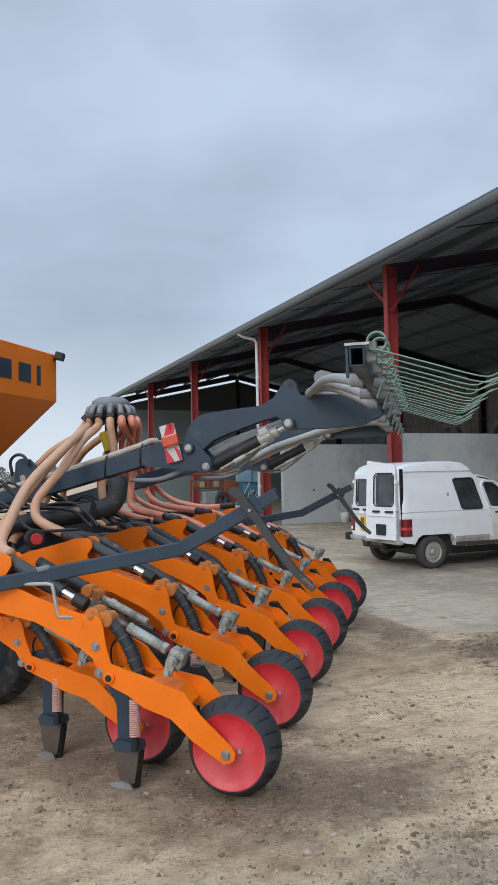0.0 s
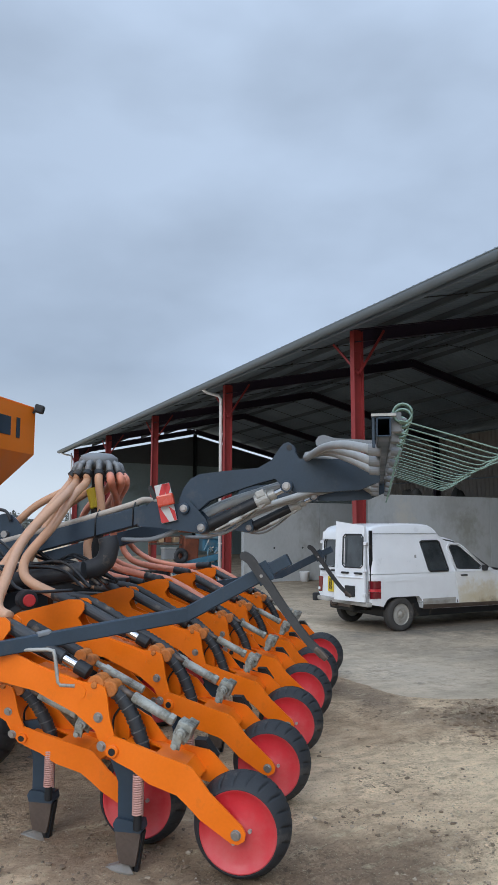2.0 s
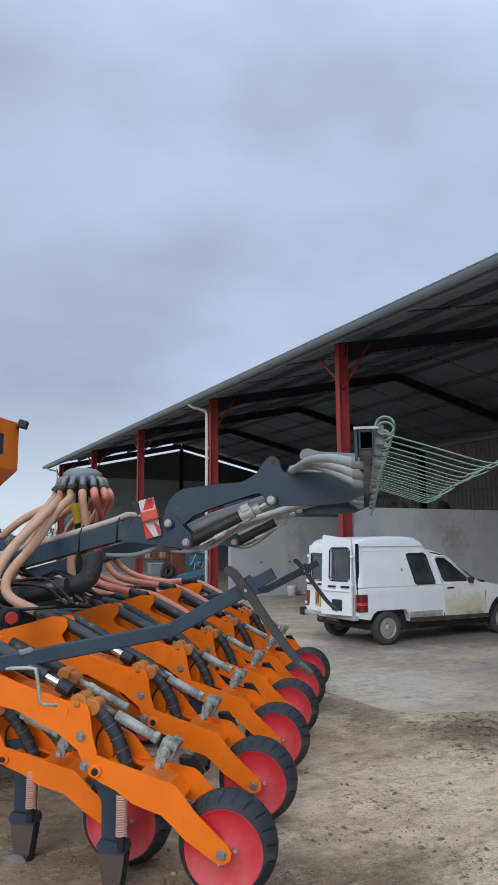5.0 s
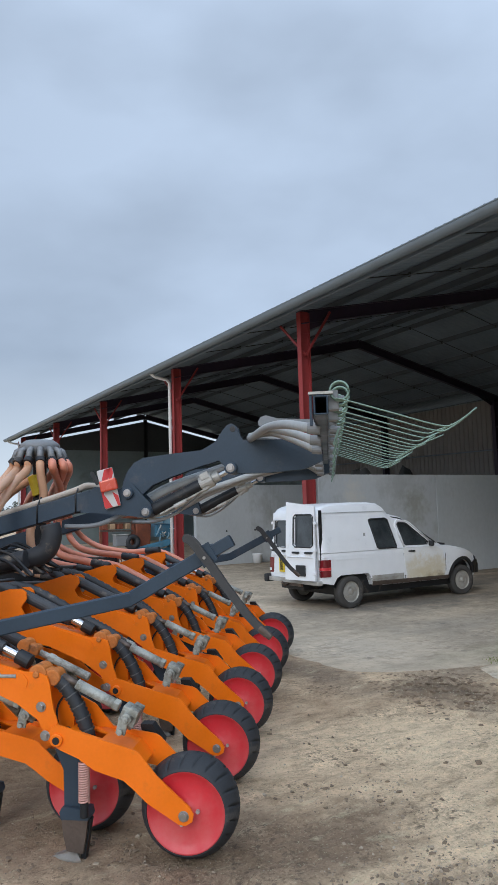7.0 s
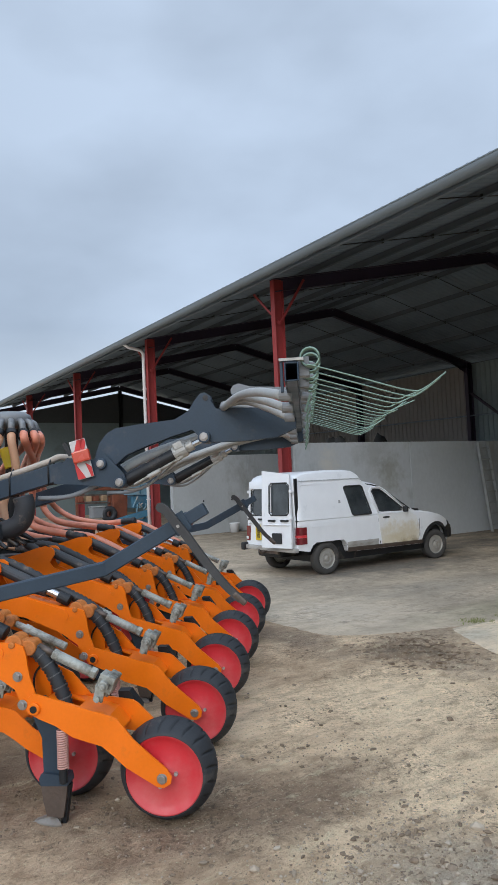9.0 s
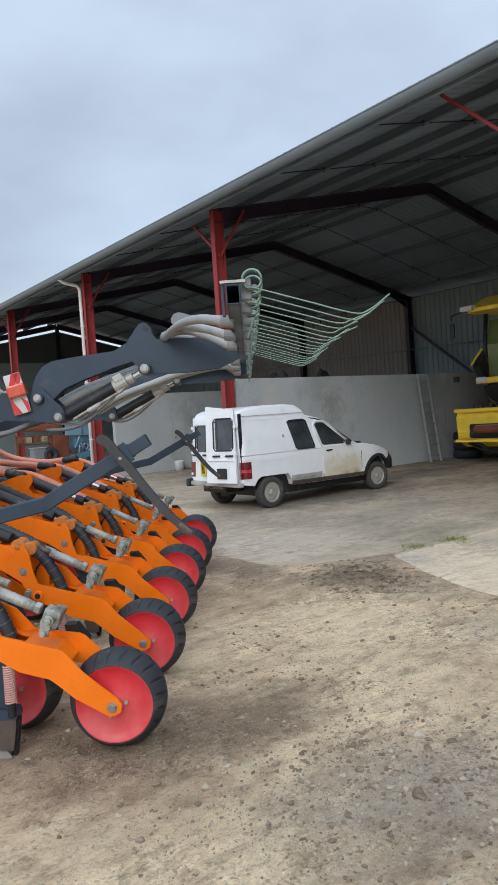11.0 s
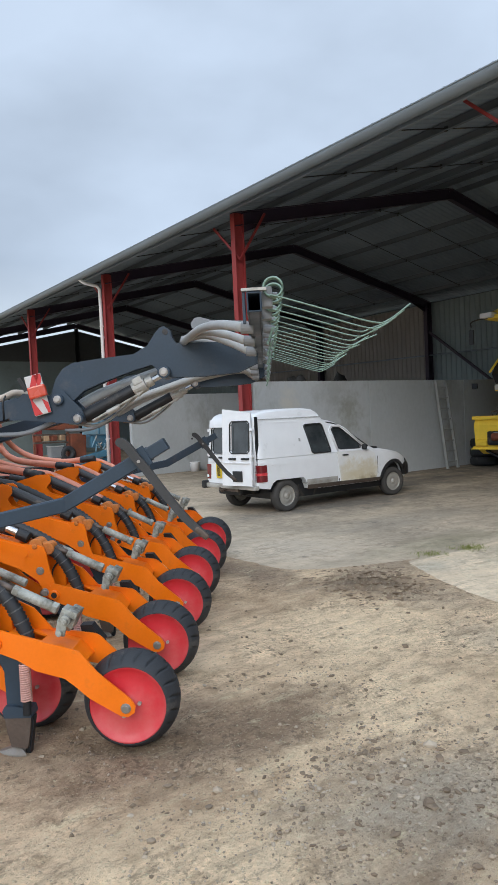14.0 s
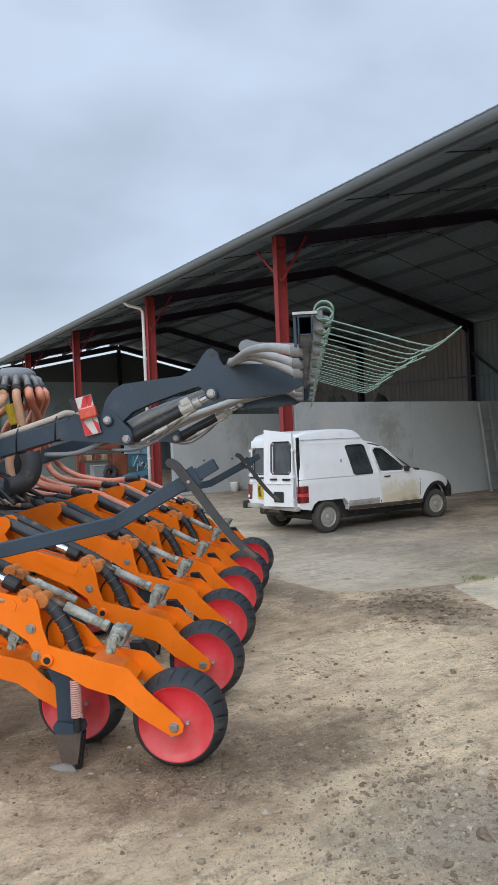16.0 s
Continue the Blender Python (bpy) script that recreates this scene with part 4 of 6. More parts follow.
        part("binding_ring", cyl(pts[k], pts[k] + d * .006, .0400, n=14), "ring", unit)
    # adjustable link
    a, b = Vector((-.64, .045, .880)), Vector((-.272, .045, .700))
    d = (b - a).normalized()
    part("link_rod", cyl(a + d * .02, a + d * .125, .0175, n=20), "worn", unit, "muddy brown threaded rod", smooth=True)
    for q, r in ((a + d * .105, .029), (b - d * .09, .031)):
        part("lock_nut", cyl(q, q + d * .032, r, n=6), "linkgrey", unit, bevel=.003, segs=1)
    part("turnbuckle", cyl(a + d * .135, b - d * .06, .0262, n=24), "linkgrey", unit, "mud-spattered pale grey adjusting link", smooth=True)
    bm = box((-.245, .045, .678), (.085, .085, .080), (0, 26, 0))
    add_box(bm, (-.215, .045, .700), (.05, .12, .035), (0, 26, 0))
    add_cyl(bm, (-.245, -.035, .675), (-.245, .125, .675), .027, n=12)
    add_cyl(bm, (-.245, -.048, .675), (-.245, .138, .675), .016, n=6)
    add_bar(bm, (-.265, .0, .67), (-.285, .0, .595), .014, .05, (1, 0, 0))
    add_bar(bm, (-.265, .09, .67), (-.285, .09, .595), .014, .05, (1, 0, 0))
    add_cyl(bm, (-.283, -.025, .61), (-.283, .115, .61), .016, n=10)
    bmesh.ops.translate(bm, vec=(-.022, 0, .010), verts=bm.verts[:])
    part("clevis", bm, "linkgrey", unit, "muddy cast clevis", bevel=.008, segs=2)
    # hydraulic ram above the upper arm
    a, b = Vector((-1.26, .045, 1.165)), Vector((-.745, .045, .915))
    d = (b - a).normalized()
    part("ram_body", cyl(a, a + d * .36, .038, n=16), "ram", unit, "dusty dark grey ram body", bevel=.003, segs=1)
    part("ram_rod", cyl(a + d * .35, a + d * .45, .025, n=14), "chrome", unit, "shiny chrome rod", smooth=False)
    part("ram_gland", cyl(a + d * .44, a + d * .52, .038, n=16), "dark", unit, bevel=.004, segs=1)
    bm = cyl((-.735, -.008, .892), (-.735, .098, .892), .047, n=20)
    add_cyl(bm, (-.660, .0, .872), (-.660, .09, .872), .040, n=20)
    add_box(bm, (-.698, .045, .882), (.09, .08, .062), (0, 20, 0))
    add_cyl(bm, (-.735, -.030, .892), (-.735, .12, .892), .019, n=6)
    part("clamp", bm, "rustclamp", unit, "rusty orange pivot clamp", bevel=.014, segs=3)
    bm = cyl((-1.295, -.012, 1.16), (-1.295, .106, 1.16), .022, n=14)
    add_cyl(bm, (-1.30, .0, 1.17), (-1.30, .09, 1.17), .040, n=14)
    add_box(bm, (-1.27, .045, 1.165), (.10, .07, .06), (0, 25, 0))
    part("front_pivot", bm, "pivot", unit, "rusty brown front pivot", bevel=.012, segs=2)
    # folded lip of the box arm, thin hydraulic lines
    part("arm_lip", prism([(-1.06, .975), (-.80, .893), (-.776, .862), (-.788, .828), (-.812, .826), (-1.0, .905)], -.022, -.017), "orange", unit, bevel=.002, segs=1)
    line = curve_points([(-1.33, .07, 1.225), (-1.18, .09, 1.14), (-1.0, .085, 1.055), (-.90, .08, 1.005), (-.86, .055, .985)], 5)
    part("ram_line", tube(line, .007, 7), "dark", unit, "thin black hydraulic line", smooth=True)
    line = curve_points([(-.60, .10, .80), (-.66, .075, .72), (-.655, .07, .62), (-.60, .07, .54), (-.53, .07, .50)], 5)
    part("sensor_cable", tube(line, .006, 6), "dark", unit, smooth=True)
    part("wheel_scraper", prism([(-.26, .60), (-.20, .60), (-.14, .52), (-.16, .44), (-.24, .48)], .185, .25), "dark", unit, "black scraper bracket behind the arm", bevel=.01)
    # pins and bolts
    bm = cyl((-.617, -.052, .585), (-.617, -.03, .585), .031, n=18)
    part("pivot_bush", bm, "orange", unit, bevel=.004, segs=1)
    part("pivot_hole", cyl((-.617, -.055, .585), (-.617, -.05, .585), .018, n=12), "dark", unit)
    for x, z, y in ((-.708, .737, -.02), (-.679, .604, -.036), (.014, .246, -.036), (-1.55, 1.0, -.02)):
        bm = cyl((x, y - .016, z), (x, y, z), .017 if x < 0 else .021, n=6)
        add_cyl(bm, (x, y - .003, z), (x, y, z), .026, n=14)
        part("bolt", bm, "bolt", unit, bevel=.002, segs=1)
    # press wheel
    c = Matrix.Translation((.014, .066, .243))
    t = part("tyre", tyre_mesh(.246, .190, .235, 20, .007, .196, 2.1), "rubber", unit, "black rubber press tyre with slanting tread slots")
    t.matrix_basis = c @ pose(0, .052, 0, 0, 17, 0)
    t.data.materials.append(M["dark"])
    rim = lathe([(-.056, .0), (-.056, .034), (-.050, .044), (-.046, .060), (-.037, .110), (-.039, .150), (-.050, .176), (-.058, .184), (-.062, .192), (-.05, .196), (.05, .196), (.05, .0)], 56)
    r = part("rim", rim, "rim", unit, "red plastic wheel disc", smooth=True)
    r.matrix_basis = c
    for k in range(3):
        a = 2 * math.pi * k / 3 + .12
        r2 = part("rim_bolt", cyl((.058 * math.cos(a), -.060, .058 * math.sin(a)), (.058 * math.cos(a), -.036, .058 * math.sin(a)), .010, n=8), "zinc", unit)
        r2.matrix_basis = c
    return unit


unit = build_unit(drill)
N_UNITS = 6
PITCH, DRIFT, RANK = .94, -.022, Vector((-.61, .25, 0))
for k in range(1, N_UNITS):
    repeat_part(unit, drill, Matrix.Translation((DRIFT * k, PITCH * k, 0)))
# the front rank rides lower: its arms are pressed down, its wheels stand on the same ground
front_unit = build_unit(drill)
for ob in [front_unit] + list(front_unit.children):
    if not ob.name.startswith(("tyre", "rim", "boot", "point", "shank", "cutting", "spring")):
        for v in ob.data.vertices:
            drop = min(1.4, max(0.0, (v.co.z - .25) / .62))
            v.co.x -= .05 * drop
            v.co.z -= .088 * drop
front_unit.matrix_basis = Matrix.Translation(RANK)
for k in range(1, N_UNITS):
    repeat_part(front_unit, drill, Matrix.Translation(RANK + Vector((DRIFT * k, PITCH * k, 0))))
# made-up black tube that darkens the gaps between the arms
for u, z in ((-1.62, .80),):
    part("carrier_tube", add_bar(bmesh.new(), (u, .36, z), (u, 5.5, z), .11, .11), "dark", drill, "added black tube darkening the gaps under the arms", bevel=.01)

# frame of the drill
# mostly unseen block added to keep light from under the drill
part("belly_frame", box((-3.05, 2.5, .86), (1.95, 5.2, .34)), "dark", drill, "added black mass blocking light under the drill", bevel=.02)
for x, z, w in ((-1.92, .98, .12), (-2.50, .97, .12), (-3.1, 1.05, .14)):
    part("cross_tube", add_bar(bmesh.new(), (x, -.25, z), (x, 5.6, z), w, w), "grey", drill, "slate-grey frame cross tube", bevel=.01)
for y in (.85, 1.62, 3.2, 4.5):
    part("frame_rail", add_bar(bmesh.new(), (-4.3, y, 1.12), (-1.85, y, 1.12), .09, .14), "dark", drill, "black frame rail", bevel=.01)


def hollow_tube(a, b, w, h, t=.012):
    """A square tube open at both ends."""
    a, b = Vector(a), Vector(b)
    z = (b - a).normalized()
    x = z.cross(Vector((0, 0, 1))).normalized()
    y = x.cross(z)
    bm = bmesh.new()
    for s in (-1, 1):
        add_bar(bm, a + x * s * (w - t) / 2, b + x * s * (w - t) / 2, t, h)
        add_bar(bm, a + y * s * (h - t) / 2, b + y * s * (h - t) / 2, w - 2 * t + .001, t)
    return bm


for v in (1.58, 3.20):
    part("lift_beam", hollow_tube((-2.75, v, 1.365), (-1.03, v, 1.80), .13, .13), "grey", drill, "slate-grey square tube, open at the end", bevel=.004, segs=1)
    # bracket plates that carry the tine rake
    for s in (-.095, .02):
        part("rake_bracket", prism([(-1.10, 1.70), (-1.06, 1.82), (-.99, 1.885), (-.80, 1.86), (-.76, 1.892), (-.70, 1.893), (-.652, 1.84), (-.572, 1.752), (-.556, 1.70), (-.563, 1.668), (-.603, 1.648), (-.78, 1.672), (-.999, 1.695)], v + s - .006, v + s + .006), "grey", drill, "dark slate-grey pivot bracket plate", bevel=.002, segs=1)
    part("bracket_tail", tube(curve_points([(-1.25, v - .02, 1.60), (-1.05, v - .03, 1.60), (-.92, v - .03, 1.63), (-.76, v - .02, 1.70)], 5), .018, 10), "plastic_grey", drill, "grey conduit below the bracket", smooth=True)


def reflector(v):
    bm = box((0, 0, 0), (.118, .012, .285))
    plate = part("warning_board", bm, "white_refl", drill, "red and white striped warning board", bevel=.004, segs=1)
    plate.matrix_basis = pose(-.872, v, 1.870, 0, -13, 4)
    for pts in ([(-.058, .02), (-.058, -.06), (.05, .14), (.0, .14)], [(.012, .14), (.058, .14), (.058, .10), (.022, .03)], [(-.058, -.02), (-.045, -.03), (.0, -.14), (-.052, -.14), (-.058, -.13)], [(.02, -.03), (.058, -.07), (.058, -.14), (.04, -.14)]):
        part("stripe", prism(pts, -.009, -.0065), "red_refl", plate, "red reflective stripe")
    part("marker_lamp", box((.012, -.03, .018), (.125, .05, .085)), "lens_orange", plate, "orange-red marker lamp", bevel=.012)
    part("lamp_arm", add_bar(bmesh.new(), (-.075, .02, .05), (-.10, .02, .15), .02, .03), "dark", plate)


reflector(1.45)

# distributor tower
DX, DY = -1.75, 2.20
part("tower", cyl((DX, DY, 1.2), (DX, DY, 2.18), .055, n=18), "dark", drill, "black riser pipe")
part("tower_sleeve", cyl((DX + .02, DY - .06, 1.86), (DX - .03, DY - .06, 2.02), .05, n=16), "yellow", drill, "yellow label band")
bm = lathe([(2.19, .0), (2.19, .10), (2.22, .155), (2.27, .168), (2.295, .160), (2.325, .115), (2.33, .0)], 36, "z", (DX, DY, 0))
head = part("distributor_head", bm, "plastic_grey", drill, "grey mushroom-shaped seed distributor", smooth=True)
outs = []
for k in range(14):
    a = 2 * math.pi * (k + .5) / 14
    d = Vector((math.cos(a), math.sin(a), 0))
    c = Vector((DX, DY, 2.255))
    p0, p1 = c + d * .13, c + d * .215 + Vector((0, 0, -.11))
    bm = add_tube(bmesh.new(), [p0, c + d * .19 + Vector((0, 0, -.03)), p1], [.027, .026, .031], 12)
    part("outlet", bm, "spigot", head, "grey outlet spigot", smooth=True)
    bm = cyl(p1 - d * .012 + Vector((0, 0, .008)), p1 + d * .018 + Vector((0, 0, -.025)), .040, n=14)
    part("hose_clip", bm, "dark", head)
    outs.append((a, p1, d))


def hose(o, ctrl, mat, r=.034, coupling=True, label="pale flexible seed hose"):
    a, p, d = outs[o]
    pts = curve_points([p, p + d * .028 + Vector((0, 0, -.085))] + ctrl, 8)
    part("seed_hose", tube(pts, r, 12), mat, drill, label, smooth=True)
    if coupling:
        e, dd = pts[-1], (pts[-1] - pts[-3]).normalized()
        part("hose_end", tube([e - dd * .02 + dd * .03 * i for i in range(7)], .038, 12, .003), "hose_black", drill, "black ribbed hose end")


# hoses run from the tower down to the front of each unit
def unit_front(k, rank):
    return Vector((-1.46 + DRIFT * k, .045 + PITCH * k, 1.205)) + RANK * rank


HOSES = (
    (9, 0, 0, "hose_tan"), (8, 0, 1, "hose_tan"), (10, 1, 0, "hose_tan"), (7, 1, 1, "hose_tan"), (11, 2, 0, "hose_tan"), (6, 2, 1, "hose_tan"),
    (12, 3, 0, "hose_red"), (4, 3, 1, "hose_tan"), (13, 4, 0, "hose_red"), (3, 4, 1, "hose_red"), (0, 5, 0, "hose_red"), (2, 5, 1, "hose_red"),
)
# way points of the hoses to the rear rank, past and behind the lift beams
WAYS = {
    0: ((-1.68, 1.45, 1.93), (-1.66, 1.0, 1.705), (-1.60, .68, 1.55), (-1.47, .32, 1.365), (-1.42, .17, 1.262), (-1.36, .10, 1.215), (-1.28, .065, 1.188)),
    1: ((-1.70, 1.62, 1.93), (-1.671, 1.30, 1.708), (-1.765, 1.13, 1.49), (-1.75, 1.06, 1.375), (-1.665, 1.03, 1.298)),
    2: ((-1.633, 2.015, 1.809), (-1.715, 2.015, 1.60), (-1.707, 2.015, 1.472), (-1.65, 2.015, 1.352)),
    3: ((-1.80, 2.75, 1.90), (-1.90, 2.98, 1.60), (-1.902, 3.0, 1.439), (-1.84, 3.0, 1.305)),
    4: ((-1.98, 3.1, 1.90), (-2.17, 3.85, 1.56), (-2.143, 3.985, 1.406), (-1.95, 3.985, 1.288)),
    5: ((-2.1, 3.5, 1.90), (-2.42, 4.7, 1.52), (-2.224, 4.97, 1.30), (-1.80, 4.97, 1.21)),
}
for o, k, rank, mat in HOSES:
    e = unit_front(k, rank) - Vector((0, 0, .10 * rank))
    a, p, d = outs[o]
    if rank == 0:
        way = [Vector(q) for q in WAYS[k]]
        slip = Vector(((DRIFT + .008) * k, (PITCH - .985) * k, .02))
        ctrl = [q + slip * (i / len(way)) for i, q in enumerate(way)] + ([e + Vector((0, 0, .03))] if k else [])
    elif k == 0:
        ctrl = [Vector(q) for q in ((-1.90, 1.33, 1.65), (-1.98, .98, 1.31), (-2.05, .72, 1.14), (-2.09, .45, 1.10))]
    elif k == 1:
        ctrl = [p.lerp(e, .4) + Vector((.02, 0, -.02)), p.lerp(e, .75) + Vector((.03, 0, -.02)), e + Vector((-.03, .08, .07)), e]
    else:
        top = e + Vector((-.60, (p.y - e.y) * .12, .36))
        ctrl = [p.lerp(top, .5) + Vector((-.05, 0, .04)), top, e + Vector((-.50, (p.y - e.y) * .05, .17)), e + Vector((-.26, 0, .055)), e]
    hose(o, ctrl, mat, r=.034, coupling=bool(k), label="salmon-red flexible seed hose" if mat == "hose_red" else "pale tan flexible seed hose")

# the hoses run on along the arms, beside the rams, into the seed tubes
for k in range(1, N_UNITS):
    o = Vector((DRIFT * k, PITCH * k, 0))
    run = [o + Vector(q) for q in ((-1.44, .10, 1.235), (-1.28, .14, 1.20), (-1.08, .145, 1.105), (-.90, .14, 1.005), (-.80, .135, .955), (-.70, .12, .905), (-.61, .085, .845), (-.565, .055, .77))]
    if k > 2:
        part("arm_hose", tube(curve_points(run[:5], 6), .032, 12), "hose_red", drill, "salmon-red flexible seed hose", smooth=True)
        run = run[4:]
    part("arm_tube", tube(curve_points(run, 7), .031, 12, .003), "hose_black", drill, "black ribbed seed tube along the arm")

# links of the front rank that show between the rear arms
for k in range(N_UNITS - 1):
    o = Vector((DRIFT * k, PITCH * k, 0))
    a, b = o + Vector((-1.07, .66, .885)), o + Vector((-.72, .66, .722))
    d = (b - a).normalized()
    bm = cyl(a, a + d * .14, .019, n=12)
    add_cyl(bm, a + d * .12, b, .024, n=14)
    add_cyl(bm, a + d * .11, a + d * .15, .029, n=6)
    part("front_link", bm, "linkgrey", drill, "mud-spattered link of the front rank", bevel=.003, segs=1)
    bm = cyl(a + Vector((-.045, -.05, .022)), a + Vector((-.045, .05, .022)), .042, n=18)
    add_cyl(bm, a + Vector((.015, -.04, -.004)), a + Vector((.015, .04, -.004)), .034, n=18)
    add_box(bm, a + Vector((-.015, 0, .01)), (.08, .07, .055), (0, 22, 0))
    part("front_clamp", bm, "rustclamp", drill, "rusty clamp of the front rank", bevel=.012, segs=2)
    part("front_ram", cyl(a + Vector((-.42, 0, .20)), a + Vector((-.06, 0, .035)), .034, n=16), "hose_black", drill, "black ram of the front rank", bevel=.004, segs=1)
    if k < 2:
        continue
    hose_run = curve_points([a + Vector((-.03, .06, .06)), a + Vector((.06, .07, .035)), a + Vector((.17, .07, -.03)), a + Vector((.25, .06, -.11)), a + Vector((.29, .05, -.20))], 7)
    part("front_hose", tube(hose_run, .026, 10, .003), "hose_black", drill, "black wrapped hose of the front rank")

# lug plate on the frame in front of the tower
part("frame_lug", prism([(-2.63, 1.42), (-2.60, 1.60), (-2.59, 1.765), (-2.56, 1.795), (-2.52, 1.806), (-2.45, 1.796), (-2.342, 1.68), (-2.30, 1.58), (-2.26, 1.42)], 2.0, 2.03), "grey", drill, "slate-grey pivot lug", bevel=.004, segs=1)
part("lug_pin", cyl((-2.49, 1.96, 1.63), (-2.49, 2.07, 1.63), .03, n=14), "bolt", drill)
part("lug_loop", tube(curve_points([(-2.61, 1.98, 1.66), (-2.62, 1.97, 1.78), (-2.56, 1.97, 1.835), (-2.48, 1.97, 1.82), (-2.44, 1.98, 1.74)], 5), .014, 8), "hose_black", drill, "black hose loop over the lug", smooth=True)
# a hose lying along the lift beam
part("beam_hose", tube(curve_points([(-2.5, 1.56, 1.515), (-2.1, 1.58, 1.615), (-1.6, 1.57, 1.745), (-1.2, 1.58, 1.86), (-1.08, 1.60, 1.90), (-.98, 1.75, 1.86)], 6), .024, 12), "hose_dust", drill, "dusty grey hose tied along the lift beam", smooth=True)
for u in (-2.0, -1.45, -1.15):
    part("cable_tie", add_tube(bmesh.new(), [Vector((u + x, 1.58 + y, 1.365 + .253 * (u + 2.75) + z)) for x, y, z in ((0, -.07, -.07), (0, -.07, .06), (0, 0, .13), (0, .07, .06), (0, .07, -.07), (0, -.07, -.07))], .006, 6), "dark", drill)
# folded row-marker bars with their curved blades
def marker(root, bend, end, dv):
    """A cranked marker arm with its bracket and curved blade; root, bend and end are on its centre line."""
    bm = bmesh.new()
    root, bend, end = Vector(root), Vector(bend), Vector(end)
    add_bar(bm, root, bend, .05, .078)
    add_bar(bm, bend - Vector((.02, 0, .008)), end, .05, .078)
    bar = part("marker_arm", bm, "grey", drill, "slate-grey cranked marker arm", bevel=.006, segs=1)
    d = (end - bend).normalized()
    part("marker_bracket", add_bar(bmesh.new(), end - d * .02, end + d * .10, .062, .066), "grey", bar, bevel=.006)
    part("bracket_plate", add_bar(bmesh.new(), end - d * .10 + Vector((0, -.034, 0)), end - d * .01 + Vector((0, -.034, 0)), .012, .11), "grey", bar, bevel=.003, segs=1)
    o = end - Vector((.155, .06 * dv, 1.49))
    pts = curve_points([o + Vector(q) for q in ((-.01, 0, 1.565), (.04, 0, 1.535), (.085, 0, 1.475), (.136, 0, 1.411), (.202, 0, 1.316), (.273, 0, 1.219), (.346, 0, 1.129), (.424, 0, 1.055))], 5)
    bm = bmesh.new()
    rows = []
    for i, q in enumerate(pts):
        dq = (pts[min(i + 1, len(pts) - 1)] - pts[max(i - 1, 0)]).normalized()
        nn = Vector((dq.z, 0, -dq.x))
        f = i / (len(pts) - 1)
        w = (.025 - .006 * f) * (.45 if i == 0 else .85 if i == 1 else 1.0)
        rows.append([bm.verts.new(q + Vector((0, s * .014, 0)) + nn * t * w) for s, t in ((-1, -1), (-1, 1), (1, 1), (1, -1))])
    for r0, r1 in zip(rows, rows[1:]):
        for j in range(4):
            bm.faces.new((r0[j], r0[(j + 1) % 4], r1[(j + 1) % 4], r1[j]))
    bm.faces.new(rows[0])
    bm.faces.new(rows[-1][::-1])
    part("marker_blade", bm, "blade", bar, "curved worn steel marker blade", bevel=.004, segs=1)
    tip = pts[-1] - pts[-3]
    part("blade_tip", add_bar(bmesh.new(), pts[-1] - tip * 1.3, pts[-1] + tip * .7, .036, .034, (0, 1, 0)), "worn", bar, "mud-caked worn blade tip", bevel=.012)
    part("blade_bolt", cyl(pts[12] + Vector((0, -.02, 0)), pts[12] + Vector((0, .05, 0)), .009, n=8), "bolt", bar)


marker((-1.806, -.26, .963), (-.337, .30, 1.222), (.135, .30, 1.478), 1.0)
marker((-2.0, 4.2, .93), (-.46, 4.2, 1.185), (.0, 4.2, 1.42), 1.0)
part("arm_saddle", box((-1.05, .03, 1.135), (.07, .07, .02), (0, -10, 38)), "plastic_grey", drill, "bare steel saddle under the marker arm", bevel=.006)
part("handle", tube([Vector(q) for q in ((-1.55, -.02, 1.03), (-1.0, -.02, 1.06), (-.965, -.02, 1.055), (-.955, -.02, 1.02), (-.935, -.02, .90), (-.92, -.02, .885), (-.84, -.02, .885))], .010, 8), "zinc", drill, "bent bare steel lever", smooth=True)

# hydraulic gear below the lift beam
part("lift_ram", cyl((-2.6, 1.27, 1.20), (-1.43, 1.3, 1.385), .062, n=28), "hose_black", drill, "thick black lift ram", bevel=.006)
part("air_duct", tube(curve_points([(-1.30, 1.40, 1.62), (-1.285, 1.40, 1.54), (-1.32, 1.40, 1.44), (-1.42, 1.40, 1.385), (-1.60, 1.39, 1.35), (-1.95, 1.38, 1.29), (-2.4, 1.36, 1.22)], 7), .072, 18), "hose_black", drill, "thick black bent air duct", smooth=True)
part("valve_block", box((-1.50, 1.42, 1.36), (.20, .12, .10), (0, -10, 0)), "dark", drill, bevel=.02)
rnd = random.Random(3)
for k in range(11):
    y = 1.0 + .07 * k + rnd.uniform(-.15, .15)
    c = [(-2.6 + rnd.uniform(-.1, .1), y + rnd.uniform(-.1, .1), 1.35), (-2.2, y, 1.48 + rnd.uniform(-.14, .14)), (-1.9, y + rnd.uniform(-.1, .1), 1.42), (-1.6, y + rnd.uniform(-.2, .2), 1.38 + rnd.uniform(-.10, .14)), (-1.3, y - .05, 1.28)]
    part("hydraulic_line", tube(curve_points(c, 5), .011, 8), "dark", drill, smooth=True)
lamp_at = Vector((-1.468, .60, 1.238))
part("lamp_back", cyl(lamp_at + Vector((-.07, .07, 0)), lamp_at + Vector((.0, .0, 0)), .062, n=20), "dark", drill, bevel=.012)
part("tail_lamp", cyl(lamp_at, lamp_at + Vector((.022, -.022, 0)), .038, n=18), "red_refl", drill, "round red tail lamp", bevel=.008)
part("lamp_stem", add_bar(bmesh.new(), lamp_at + Vector((-.05, .05, -.03)), lamp_at + Vector((-.40, .10, -.22)), .03, .04), "dark", drill)

